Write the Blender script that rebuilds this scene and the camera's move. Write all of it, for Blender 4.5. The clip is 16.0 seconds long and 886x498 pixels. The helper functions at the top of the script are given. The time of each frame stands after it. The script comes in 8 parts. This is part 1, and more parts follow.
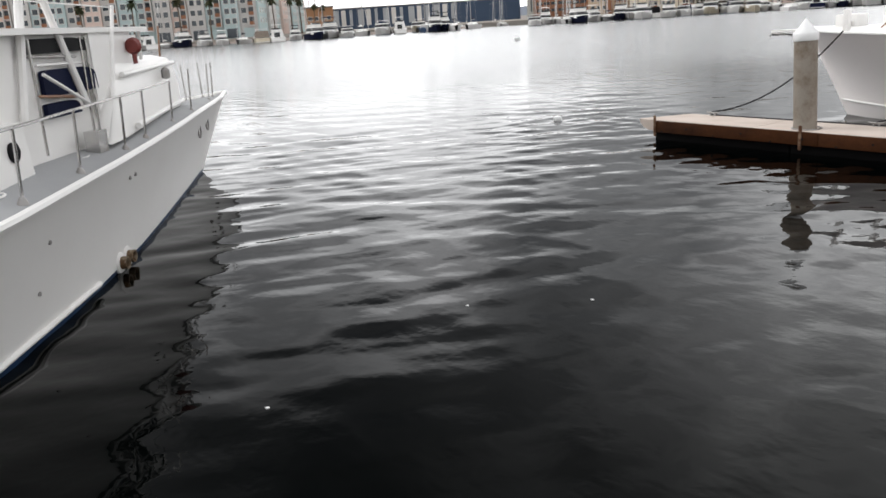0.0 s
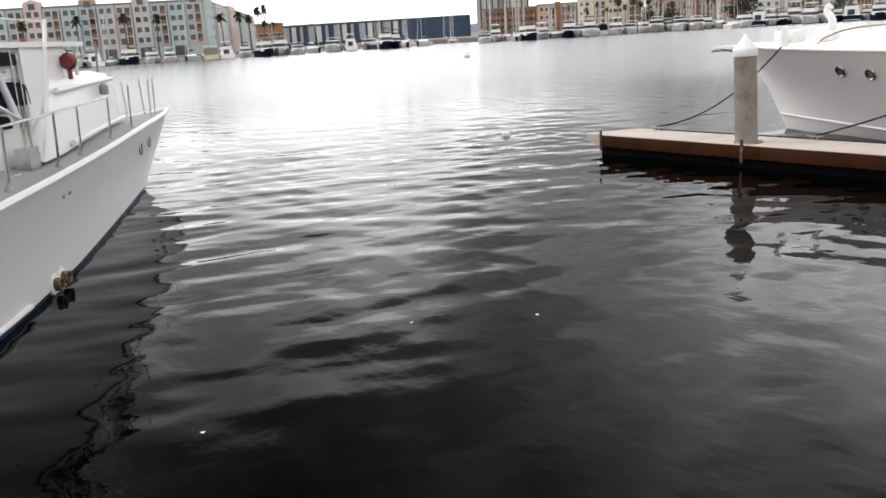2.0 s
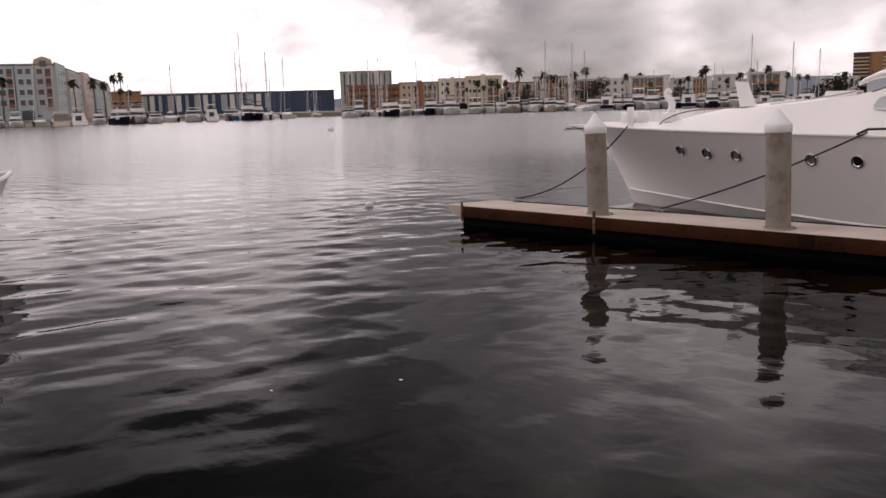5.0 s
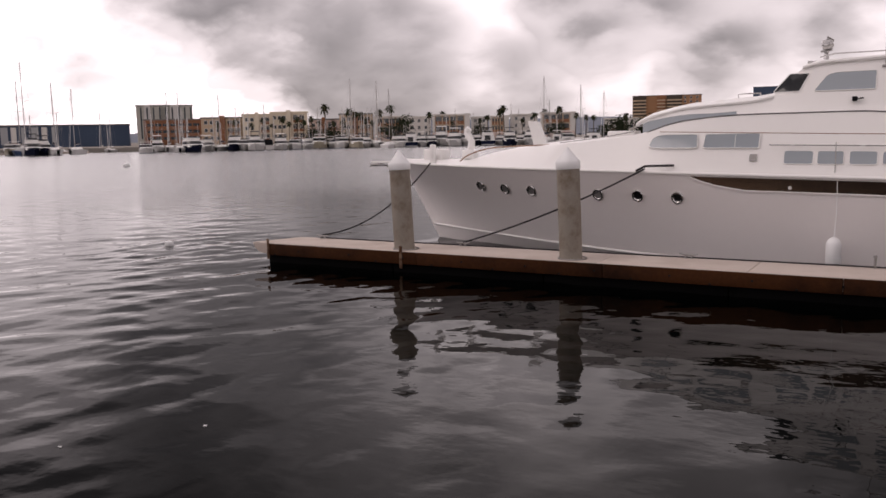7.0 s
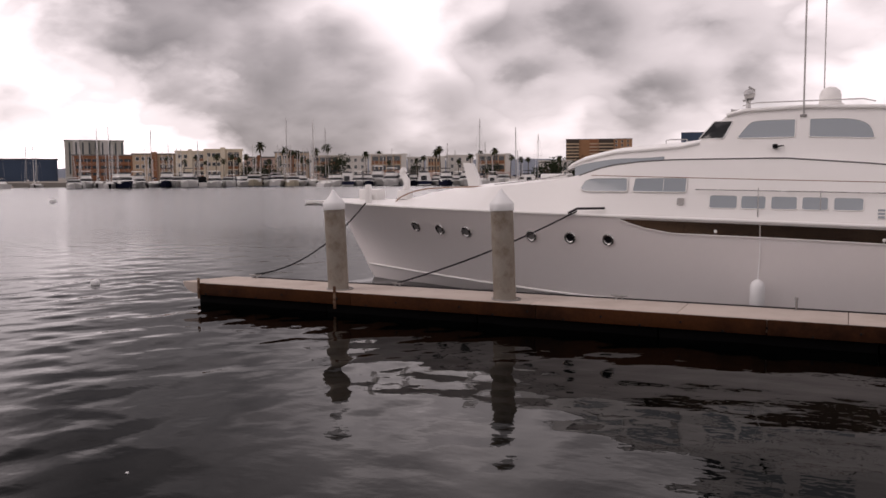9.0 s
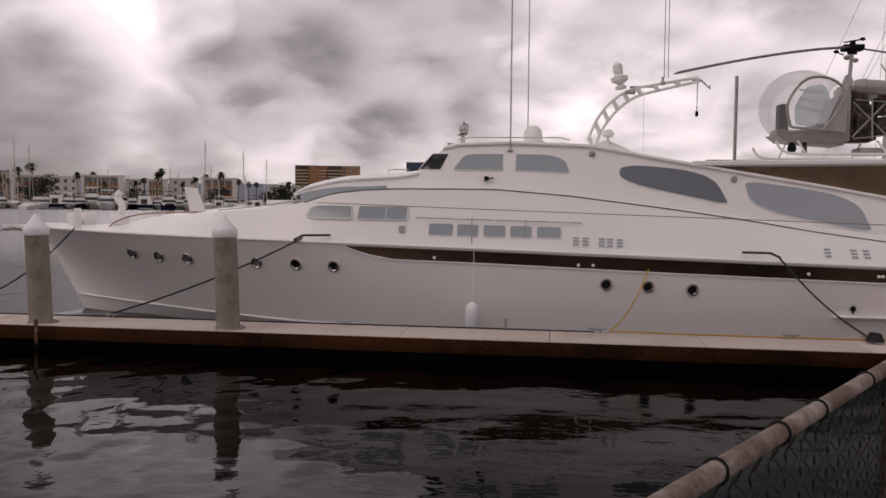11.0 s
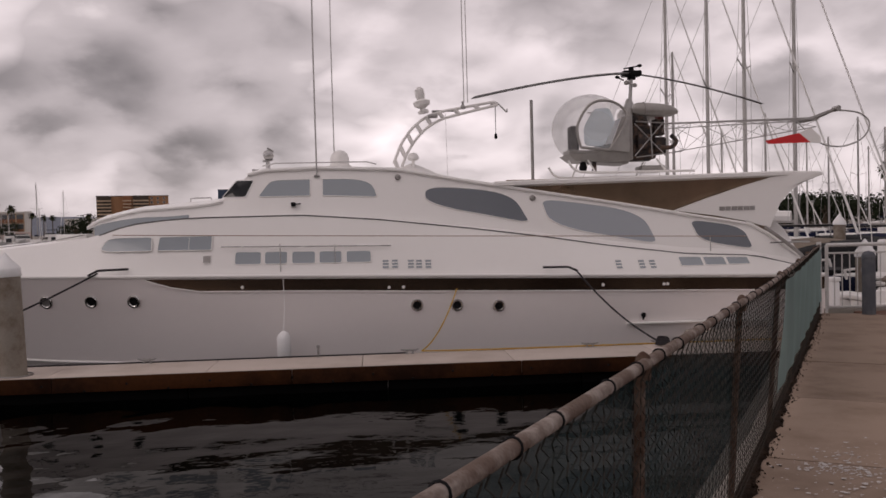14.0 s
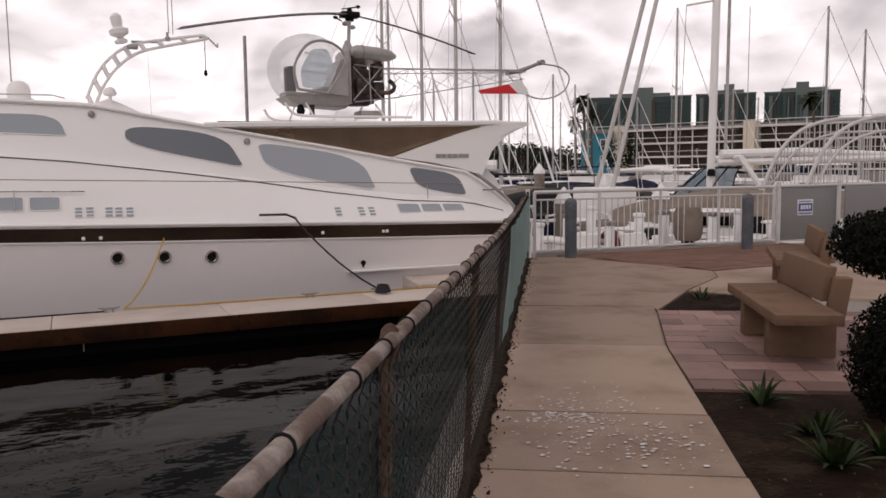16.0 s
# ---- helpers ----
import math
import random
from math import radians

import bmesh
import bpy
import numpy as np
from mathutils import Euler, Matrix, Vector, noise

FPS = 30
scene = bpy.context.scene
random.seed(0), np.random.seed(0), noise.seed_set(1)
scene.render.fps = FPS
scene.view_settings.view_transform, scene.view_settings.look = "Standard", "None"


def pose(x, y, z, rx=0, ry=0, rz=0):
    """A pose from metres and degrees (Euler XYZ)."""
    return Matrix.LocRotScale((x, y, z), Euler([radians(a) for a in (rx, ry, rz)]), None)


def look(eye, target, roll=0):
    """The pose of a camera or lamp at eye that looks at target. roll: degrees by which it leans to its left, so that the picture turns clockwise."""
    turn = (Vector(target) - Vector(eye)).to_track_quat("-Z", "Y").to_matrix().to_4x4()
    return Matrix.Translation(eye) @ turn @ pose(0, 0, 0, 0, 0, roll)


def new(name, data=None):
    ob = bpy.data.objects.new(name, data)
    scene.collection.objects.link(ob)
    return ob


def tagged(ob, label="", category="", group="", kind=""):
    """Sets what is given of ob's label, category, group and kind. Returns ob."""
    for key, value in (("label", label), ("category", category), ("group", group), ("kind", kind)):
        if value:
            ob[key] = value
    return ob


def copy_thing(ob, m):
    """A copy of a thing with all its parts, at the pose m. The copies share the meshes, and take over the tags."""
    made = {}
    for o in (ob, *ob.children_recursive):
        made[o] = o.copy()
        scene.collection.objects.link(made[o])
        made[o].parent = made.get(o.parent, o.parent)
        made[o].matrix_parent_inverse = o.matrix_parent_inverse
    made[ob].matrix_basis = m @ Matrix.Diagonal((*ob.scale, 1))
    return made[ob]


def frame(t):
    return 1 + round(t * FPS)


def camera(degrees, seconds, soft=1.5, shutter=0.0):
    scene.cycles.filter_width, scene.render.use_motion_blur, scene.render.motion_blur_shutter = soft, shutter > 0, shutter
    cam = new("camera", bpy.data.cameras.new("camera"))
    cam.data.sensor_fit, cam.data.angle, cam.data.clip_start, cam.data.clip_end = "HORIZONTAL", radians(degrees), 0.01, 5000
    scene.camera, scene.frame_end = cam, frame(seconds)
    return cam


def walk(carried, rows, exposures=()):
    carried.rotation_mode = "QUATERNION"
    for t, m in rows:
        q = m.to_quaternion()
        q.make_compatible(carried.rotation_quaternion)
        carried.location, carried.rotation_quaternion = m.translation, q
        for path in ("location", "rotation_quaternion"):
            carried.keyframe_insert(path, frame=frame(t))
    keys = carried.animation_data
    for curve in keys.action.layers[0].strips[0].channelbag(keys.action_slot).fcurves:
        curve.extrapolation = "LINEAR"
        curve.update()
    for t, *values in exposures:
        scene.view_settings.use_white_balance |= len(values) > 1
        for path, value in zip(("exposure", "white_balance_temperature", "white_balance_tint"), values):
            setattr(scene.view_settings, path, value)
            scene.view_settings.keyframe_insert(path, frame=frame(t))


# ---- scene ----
cam = camera(55.3, 16.0, soft=1.6, shutter=0.0)
PATH = [
    (0, (0.097, 0.761, 2.685), (-1.504, 1.84, 2.163), -3.6),
    (0.5, (0.142, 0.921, 2.695), (-1.419, 2.027, 2.11), -3.4),
    (1, (0.022, 0.885, 2.706), (-1.5, 2.038, 2.111), -3.2),
    (1.5, (0.072, 0.843, 2.636), (-1.503, 1.971, 2.141), -3.1),
    (2, (0.075, 0.895, 2.655), (-1.468, 2.069, 2.163), -3.5),
    (2.5, (0.037, 0.931, 2.634), (-1.417, 2.235, 2.201), -2.8),
    (3, (0.066, 0.915, 2.613), (-1.33, 2.299, 2.247), -1.0),
    (5.5, (0.07, 0.904, 2.571), (-1.274, 2.347, 2.231), -1.7),
    (6, (0.047, 0.947, 2.574), (-1.341, 2.324, 2.152), -1.5),
    (6.5, (0.119, 0.88, 2.591), (-0.991, 2.518, 2.297), -0.1),
    (7, (0.114, 0.899, 2.578), (-0.879, 2.615, 2.314), -1.1),
    (7.5, (0.156, 0.841, 2.586), (-0.822, 2.565, 2.325), -1.5),
    (8, (0.051, 1.021, 2.595), (-0.921, 2.751, 2.341), -1.3),
    (8.5, (0.126, 0.907, 2.589), (-0.827, 2.65, 2.355), -1.2),
    (9, (0.134, 0.914, 2.594), (-0.729, 2.71, 2.421), -0.3),
    (9.5, (0.148, 0.896, 2.598), (-0.547, 2.766, 2.463), 0.3),
    (10, (0.155, 0.892, 2.604), (-0.343, 2.825, 2.487), 0.5),
    (12.5, (0.318, 0.892, 2.616), (0.176, 2.884, 2.513), -0.6),
    (13, (0.327, 0.878, 2.624), (0.24, 2.874, 2.527), -1.7),
    (13.5, (0.364, 0.916, 2.621), (0.401, 2.914, 2.531), -1.9),
    (14, (0.381, 0.92, 2.618), (0.547, 2.912, 2.562), -1.4),
    (14.5, (0.374, 0.947, 2.607), (0.631, 2.924, 2.45), -1.5),
    (15, (0.314, 1.057, 2.606), (0.969, 2.942, 2.474), 1.1),
    (15.5, (0.388, 1.261, 2.573), (1.11, 3.119, 2.41), -1.1),
    (16, (0.501, 1.521, 2.593), (1.302, 3.344, 2.4), -0.7),
]
EXPOSURES = [
    (0.0, 0.92, 6400, 8), (2.0, 1.0, 6400, 8), (2.6, 0.5, 6800, 20), (3.2, 0.4, 6800, 20), (5.4, 0.02, 6900, 23), (6.0, 0.32, 6850, 21), (6.4, 0.12, 6900, 24), (7.0, 0.05, 6900, 24),
    (9.2, -0.05, 6900, 24), (10.0, -0.2, 6900, 24), (12.5, -0.40, 6900, 25), (13.6, -0.34, 6900, 24), (14.4, -0.55, 6900, 24), (15.0, -0.50, 6900, 24), (15.5, -0.25, 6900, 23), (16.0, 0.05, 6800, 20),
]
walk(cam, [(t, look(eye, target, roll)) for t, eye, target, roll in PATH], EXPOSURES)

# ---- sky and sun: a broken grey overcast, brightest ahead to the left ----
SUN_AZ, SUN_EL = radians(118), radians(50)
SUN_DIR = Vector((-math.sin(SUN_AZ) * math.cos(SUN_EL), math.cos(SUN_AZ) * math.cos(SUN_EL), math.sin(SUN_EL)))


def make_world():
    world = bpy.data.worlds.new("overcast_sky")
    scene.world = world
    world.use_nodes = True
    nt = world.node_tree
    nt.nodes.clear()
    N, L = nt.nodes.new, nt.links.new

    def math_node(op, a, b=None, clamp=False):
        n = N("ShaderNodeMath")
        n.operation, n.use_clamp = op, clamp
        for k, v in enumerate((a, b)):
            if v is None:
                continue
            if isinstance(v, (int, float)):
                n.inputs[k].default_value = v
            else:
                L(v, n.inputs[k])
        return n.outputs[0]

    co = N("ShaderNodeTexCoord").outputs["Generated"]
    sep = N("ShaderNodeSeparateXYZ")
    L(co, sep.inputs[0])
    h = math_node("MAXIMUM", sep.outputs[2], 0.0)
    def clouds(at, scale, detail, rough, offset, distort):
        m = N("ShaderNodeMapping")
        m.inputs["Location"].default_value = offset
        m.inputs["Scale"].default_value = (1.0, 1.0, 0.0)
        L(at, m.inputs[0])
        n = N("ShaderNodeTexNoise")
        n.inputs["Scale"].default_value = scale
        n.inputs["Detail"].default_value = detail
        n.inputs["Roughness"].default_value = rough
        n.inputs["Distortion"].default_value = distort
        L(m.outputs[0], n.inputs["Vector"])
        return n.outputs["Fac"]

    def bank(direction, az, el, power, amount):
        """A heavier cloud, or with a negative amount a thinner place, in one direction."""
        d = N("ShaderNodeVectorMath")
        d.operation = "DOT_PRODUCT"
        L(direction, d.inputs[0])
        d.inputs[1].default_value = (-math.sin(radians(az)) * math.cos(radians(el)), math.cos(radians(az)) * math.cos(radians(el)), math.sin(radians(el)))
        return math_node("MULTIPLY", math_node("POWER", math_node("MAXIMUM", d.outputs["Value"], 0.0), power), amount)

    def density(direction):
        """How thick the cloud is; it lies in a flat deck, so it crowds together towards the horizon."""
        sep = N("ShaderNodeSeparateXYZ")
        L(direction, sep.inputs[0])
        deck, rise = N("ShaderNodeVectorMath"), N("ShaderNodeCombineXYZ")
        deck.operation = "DIVIDE"
        for k in range(3):
            L(math_node("ADD", math_node("MAXIMUM", sep.outputs[2], 0.0), 0.45), rise.inputs[k])
        L(direction, deck.inputs[0]), L(rise.outputs[0], deck.inputs[1])
        big = clouds(deck.outputs[0], 1.7, 3, 0.42, (1.3, 0.4, 0.0), 0.0)
        small = clouds(deck.outputs[0], 5.0, 6, 0.48, (4.1, 2.2, 0.0), 0.1)
        # rounded heads, each broken up by the finer noise
        heads, swirl = N("ShaderNodeTexVoronoi"), N("ShaderNodeVectorMath")
        heads.voronoi_dimensions, heads.feature, swirl.operation = "2D", "SMOOTH_F1", "ADD"
        shake = N("ShaderNodeCombineXYZ")
        L(math_node("MULTIPLY", small, 0.22), shake.inputs[0]), L(math_node("MULTIPLY", big, 0.3), shake.inputs[1])
        L(deck.outputs[0], swirl.inputs[0]), L(shake.outputs[0], swirl.inputs[1])
        flat = N("ShaderNodeMapping")
        flat.inputs["Scale"].default_value = (1.0, 1.0, 0.0)
        L(swirl.outputs[0], flat.inputs[0]), L(flat.outputs[0], heads.inputs["Vector"])
        heads.inputs["Scale"].default_value, heads.inputs["Smoothness"].default_value = 6.5, 0.35
        dens = math_node("ADD", math_node("MULTIPLY", big, 0.46), math_node("MULTIPLY", small, 0.50))
        dens = math_node("ADD", dens, math_node("MULTIPLY", math_node("SUBTRACT", 0.62, heads.outputs["Distance"]), 0.20))
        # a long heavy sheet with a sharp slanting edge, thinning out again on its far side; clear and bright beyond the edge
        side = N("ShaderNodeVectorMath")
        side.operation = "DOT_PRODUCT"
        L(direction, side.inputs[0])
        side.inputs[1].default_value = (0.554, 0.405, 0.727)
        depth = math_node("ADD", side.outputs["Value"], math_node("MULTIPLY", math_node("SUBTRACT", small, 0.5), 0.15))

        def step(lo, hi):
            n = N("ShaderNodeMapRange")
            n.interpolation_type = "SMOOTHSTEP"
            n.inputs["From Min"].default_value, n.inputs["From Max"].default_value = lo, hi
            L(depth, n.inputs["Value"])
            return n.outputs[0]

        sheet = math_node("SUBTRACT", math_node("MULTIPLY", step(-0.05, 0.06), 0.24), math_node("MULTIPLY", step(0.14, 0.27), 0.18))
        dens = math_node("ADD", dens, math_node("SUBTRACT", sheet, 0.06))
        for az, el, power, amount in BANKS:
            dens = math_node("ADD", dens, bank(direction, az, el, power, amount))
        return dens

    # the heads of cumulus and the thin bright places; the first and the last three are unseen, added to lighten or
    # darken water and hulls
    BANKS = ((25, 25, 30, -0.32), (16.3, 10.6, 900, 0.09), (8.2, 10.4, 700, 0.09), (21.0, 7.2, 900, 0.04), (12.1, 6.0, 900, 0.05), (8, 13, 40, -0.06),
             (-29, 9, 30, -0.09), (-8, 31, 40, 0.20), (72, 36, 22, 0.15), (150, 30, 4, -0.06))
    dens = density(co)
    above = N("ShaderNodeVectorMath")
    above.operation = "ADD"
    L(co, above.inputs[0])
    above.inputs[1].default_value = (0.0, 0.0, 0.022)
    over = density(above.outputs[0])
    # heads of cloud catch the light, bases lie in shade
    lit = math_node("MULTIPLY", math_node("SUBTRACT", dens, over), 3.0)
    lit = math_node("MAXIMUM", math_node("MINIMUM", math_node("ADD", lit, 1.0), 1.28), 0.76)
    ramp = N("ShaderNodeValToRGB")
    e = ramp.color_ramp.elements
    e[0].position, e[0].color = 0.22, (1.75, 1.72, 1.71, 1)
    e[1].position, e[1].color = 0.95, (0.07, 0.068, 0.073, 1)
    for at, v in ((0.36, 1.02), (0.44, 0.90), (0.51, 0.74), (0.57, 0.52), (0.65, 0.35), (0.77, 0.24)):
        mid = e.new(at)
        mid.color = (v, v * 0.98, v * 0.985, 1)
    L(dens, ramp.inputs[0])
    # the veil of light round the hidden sun, and the pale band over the horizon
    dot = N("ShaderNodeVectorMath")
    dot.operation = "DOT_PRODUCT"
    L(co, dot.inputs[0])
    dot.inputs[1].default_value = (-math.sin(radians(59)) * 0.99, math.cos(radians(59)) * 0.99, 0.12)
    veil = math_node("MULTIPLY", math_node("POWER", math_node("MAXIMUM", dot.outputs["Value"], 0.0), 36.0), 0.5)
    low = math_node("MULTIPLY", math_node("POWER", math_node("SUBTRACT", 1.0, h, True), 5.0), 0.40)
    lift = math_node("MULTIPLY", math_node("ADD", math_node("ADD", veil, low), 0.88), lit)
    mul = N("ShaderNodeVectorMath")
    mul.operation = "SCALE"
    L(ramp.outputs[0], mul.inputs[0])
    L(lift, mul.inputs["Scale"])
    sky = N("ShaderNodeTexSky")
    sky.sky_type, sky.sun_disc = "NISHITA", False
    sky.sun_elevation, sky.sun_rotation = SUN_EL, -SUN_AZ
    bg_sky, bg_cloud, mix, out = N("ShaderNodeBackground"), N("ShaderNodeBackground"), N("ShaderNodeMixShader"), N("ShaderNodeOutputWorld")
    bg_sky.inputs["Strength"].default_value = 0.09
    bg_cloud.inputs["Strength"].default_value = 1.0
    L(sky.outputs[0], bg_sky.inputs["Color"])
    L(mul.outputs[0], bg_cloud.inputs["Color"])
    mix.inputs[0].default_value = 0.94
    L(bg_sky.outputs[0], mix.inputs[1])
    L(bg_cloud.outputs[0], mix.inputs[2])
    L(mix.outputs[0], out.inputs["Surface"])


make_world()
sun = new("sun", bpy.data.lights.new("sun", "SUN"))
sun.data.energy, sun.data.angle, sun.data.color = 0.5, radians(30), (1.0, 0.96, 0.9)
sun.matrix_world = look(SUN_DIR * 60, (0, 0, 0))

# ---- materials ----
def material(name, colour, rough=0.5, metal=0.0, grain=(40.0, 0.08), stain=(1.3, 0.12, None), bump=(60.0, 0.08), vary=0.0, coat=0.0, spec=0.5):
    """A surface with fine grain, broad stains towards a second colour, and fine relief."""
    m = bpy.data.materials.new(name)
    m.use_nodes = True
    nt = m.node_tree
    b = nt.nodes["Principled BSDF"]
    N, L = nt.nodes.new, nt.links.new
    co = N("ShaderNodeTexCoord").outputs["Object"]
    base = (*colour, 1)
    other = stain[2] or tuple(c * 0.55 for c in colour)
    n1 = N("ShaderNodeTexNoise")
    n1.inputs["Scale"].default_value, n1.inputs["Detail"].default_value, n1.inputs["Roughness"].default_value = stain[0], 6, 0.62
    n2 = N("ShaderNodeTexNoise")
    n2.inputs["Scale"].default_value, n2.inputs["Detail"].default_value = grain[0], 4
    L(co, n1.inputs["Vector"]), L(co, n2.inputs["Vector"])
    r1 = N("ShaderNodeMapRange")
    r1.inputs["From Min"].default_value, r1.inputs["From Max"].default_value = 0.42, 0.72
    r1.interpolation_type = "SMOOTHSTEP"
    r1.inputs["To Max"].default_value = stain[1] * 2.2
    L(n1.outputs["Fac"], r1.inputs["Value"])
    mix = N("ShaderNodeMix")
    mix.data_type = "RGBA"
    L(r1.outputs[0], mix.inputs["Factor"])
    mix.inputs["A"].default_value, mix.inputs["B"].default_value = base, (*other, 1)
    hsv = N("ShaderNodeHueSaturation")
    L(mix.outputs["Result"], hsv.inputs["Color"])
    r2 = N("ShaderNodeMapRange")
    r2.inputs["To Min"].default_value, r2.inputs["To Max"].default_value = 1 - grain[1], 1 + grain[1]
    L(n2.outputs["Fac"], r2.inputs["Value"])
    value = r2.outputs[0]
    if vary:
        info = N("ShaderNodeObjectInfo")
        r3 = N("ShaderNodeMapRange")
        r3.inputs["To Min"].default_value, r3.inputs["To Max"].default_value = 1 - vary, 1 + vary
        L(info.outputs["Random"], r3.inputs["Value"])
        mu = N("ShaderNodeMath")
        mu.operation = "MULTIPLY"
        L(value, mu.inputs[0]), L(r3.outputs[0], mu.inputs[1])
        value = mu.outputs[0]
    L(value, hsv.inputs["Value"])
    L(hsv.outputs[0], b.inputs["Base Color"])
    r4 = N("ShaderNodeMapRange")
    r4.inputs["To Min"].default_value, r4.inputs["To Max"].default_value = max(rough - 0.12, 0.02), min(rough + 0.12, 1)
    L(n1.outputs["Fac"], r4.inputs["Value"])
    L(r4.outputs[0], b.inputs["Roughness"])
    b.inputs["Metallic"].default_value, b.inputs["Coat Weight"].default_value = metal, coat
    b.inputs["Specular IOR Level"].default_value = 0.08 if rough >= 0.6 else spec
    if bump[1]:
        bn, bp = N("ShaderNodeTexNoise"), N("ShaderNodeBump")
        bn.inputs["Scale"].default_value, bn.inputs["Detail"].default_value = bump[0], 5
        L(co, bn.inputs["Vector"]), L(bn.outputs["Fac"], bp.inputs["Height"])
        bp.inputs["Strength"].default_value, bp.inputs["Distance"].default_value = bump[1], 0.02
        L(bp.outputs[0], b.inputs["Normal"])
    return m


def glass(name, colour, rough=0.02, alpha=1.0):
    """A pane. alpha under 1 lets the view through."""
    m = bpy.data.materials.new(name)
    m.use_nodes = True
    nt = m.node_tree
    b = nt.nodes["Principled BSDF"]
    b.inputs["Base Color"].default_value, b.inputs["Roughness"].default_value = (*colour, 1), rough
    b.inputs["Specular IOR Level"].default_value = 0.6
    if alpha < 1:
        b.inputs["Alpha"].default_value = alpha
    return m


def bubble_glass():
    """Thin clear plastic: see-through, glossier where it curves away, with a faint haze."""
    m = bpy.data.materials.new("clear_bubble")
    m.use_nodes = True
    nt = m.node_tree
    N, L = nt.nodes.new, nt.links.new
    b, clear, gloss, fresnel, m1, m2, n, r = nt.nodes["Principled BSDF"], N("ShaderNodeBsdfTransparent"), N("ShaderNodeBsdfGlossy"), N("ShaderNodeFresnel"), N("ShaderNodeMixShader"), N("ShaderNodeMixShader"), N("ShaderNodeTexNoise"), N("ShaderNodeMapRange")
    b.inputs["Base Color"].default_value, b.inputs["Roughness"].default_value = (0.9, 0.88, 0.86, 1), 0.4
    glow, haze = N("ShaderNodeBsdfTranslucent"), N("ShaderNodeMixShader")
    glow.inputs["Color"].default_value = (0.95, 0.93, 0.91, 1)
    L(b.outputs[0], haze.inputs[1]), L(glow.outputs[0], haze.inputs[2])
    clear.inputs["Color"].default_value = (0.98, 0.98, 0.98, 1)
    gloss.inputs["Roughness"].default_value, fresnel.inputs["IOR"].default_value = 0.12, 1.45
    n.inputs["Scale"].default_value = 2.5
    L(N("ShaderNodeTexCoord").outputs["Object"], n.inputs["Vector"])
    L(n.outputs["Fac"], r.inputs["Value"])
    r.inputs["To Min"].default_value, r.inputs["To Max"].default_value = 0.08, 0.34
    L(r.outputs[0], m1.inputs[0]), L(clear.outputs[0], m1.inputs[1]), L(haze.outputs[0], m1.inputs[2])
    part_gloss = N("ShaderNodeMath")
    part_gloss.operation = "MULTIPLY"
    part_gloss.inputs[1].default_value = 0.3
    L(fresnel.outputs[0], part_gloss.inputs[0]), L(part_gloss.outputs[0], m2.inputs[0]), L(m1.outputs[0], m2.inputs[1]), L(gloss.outputs[0], m2.inputs[2])
    L(m2.outputs[0], nt.nodes["Material Output"].inputs["Surface"])
    return m


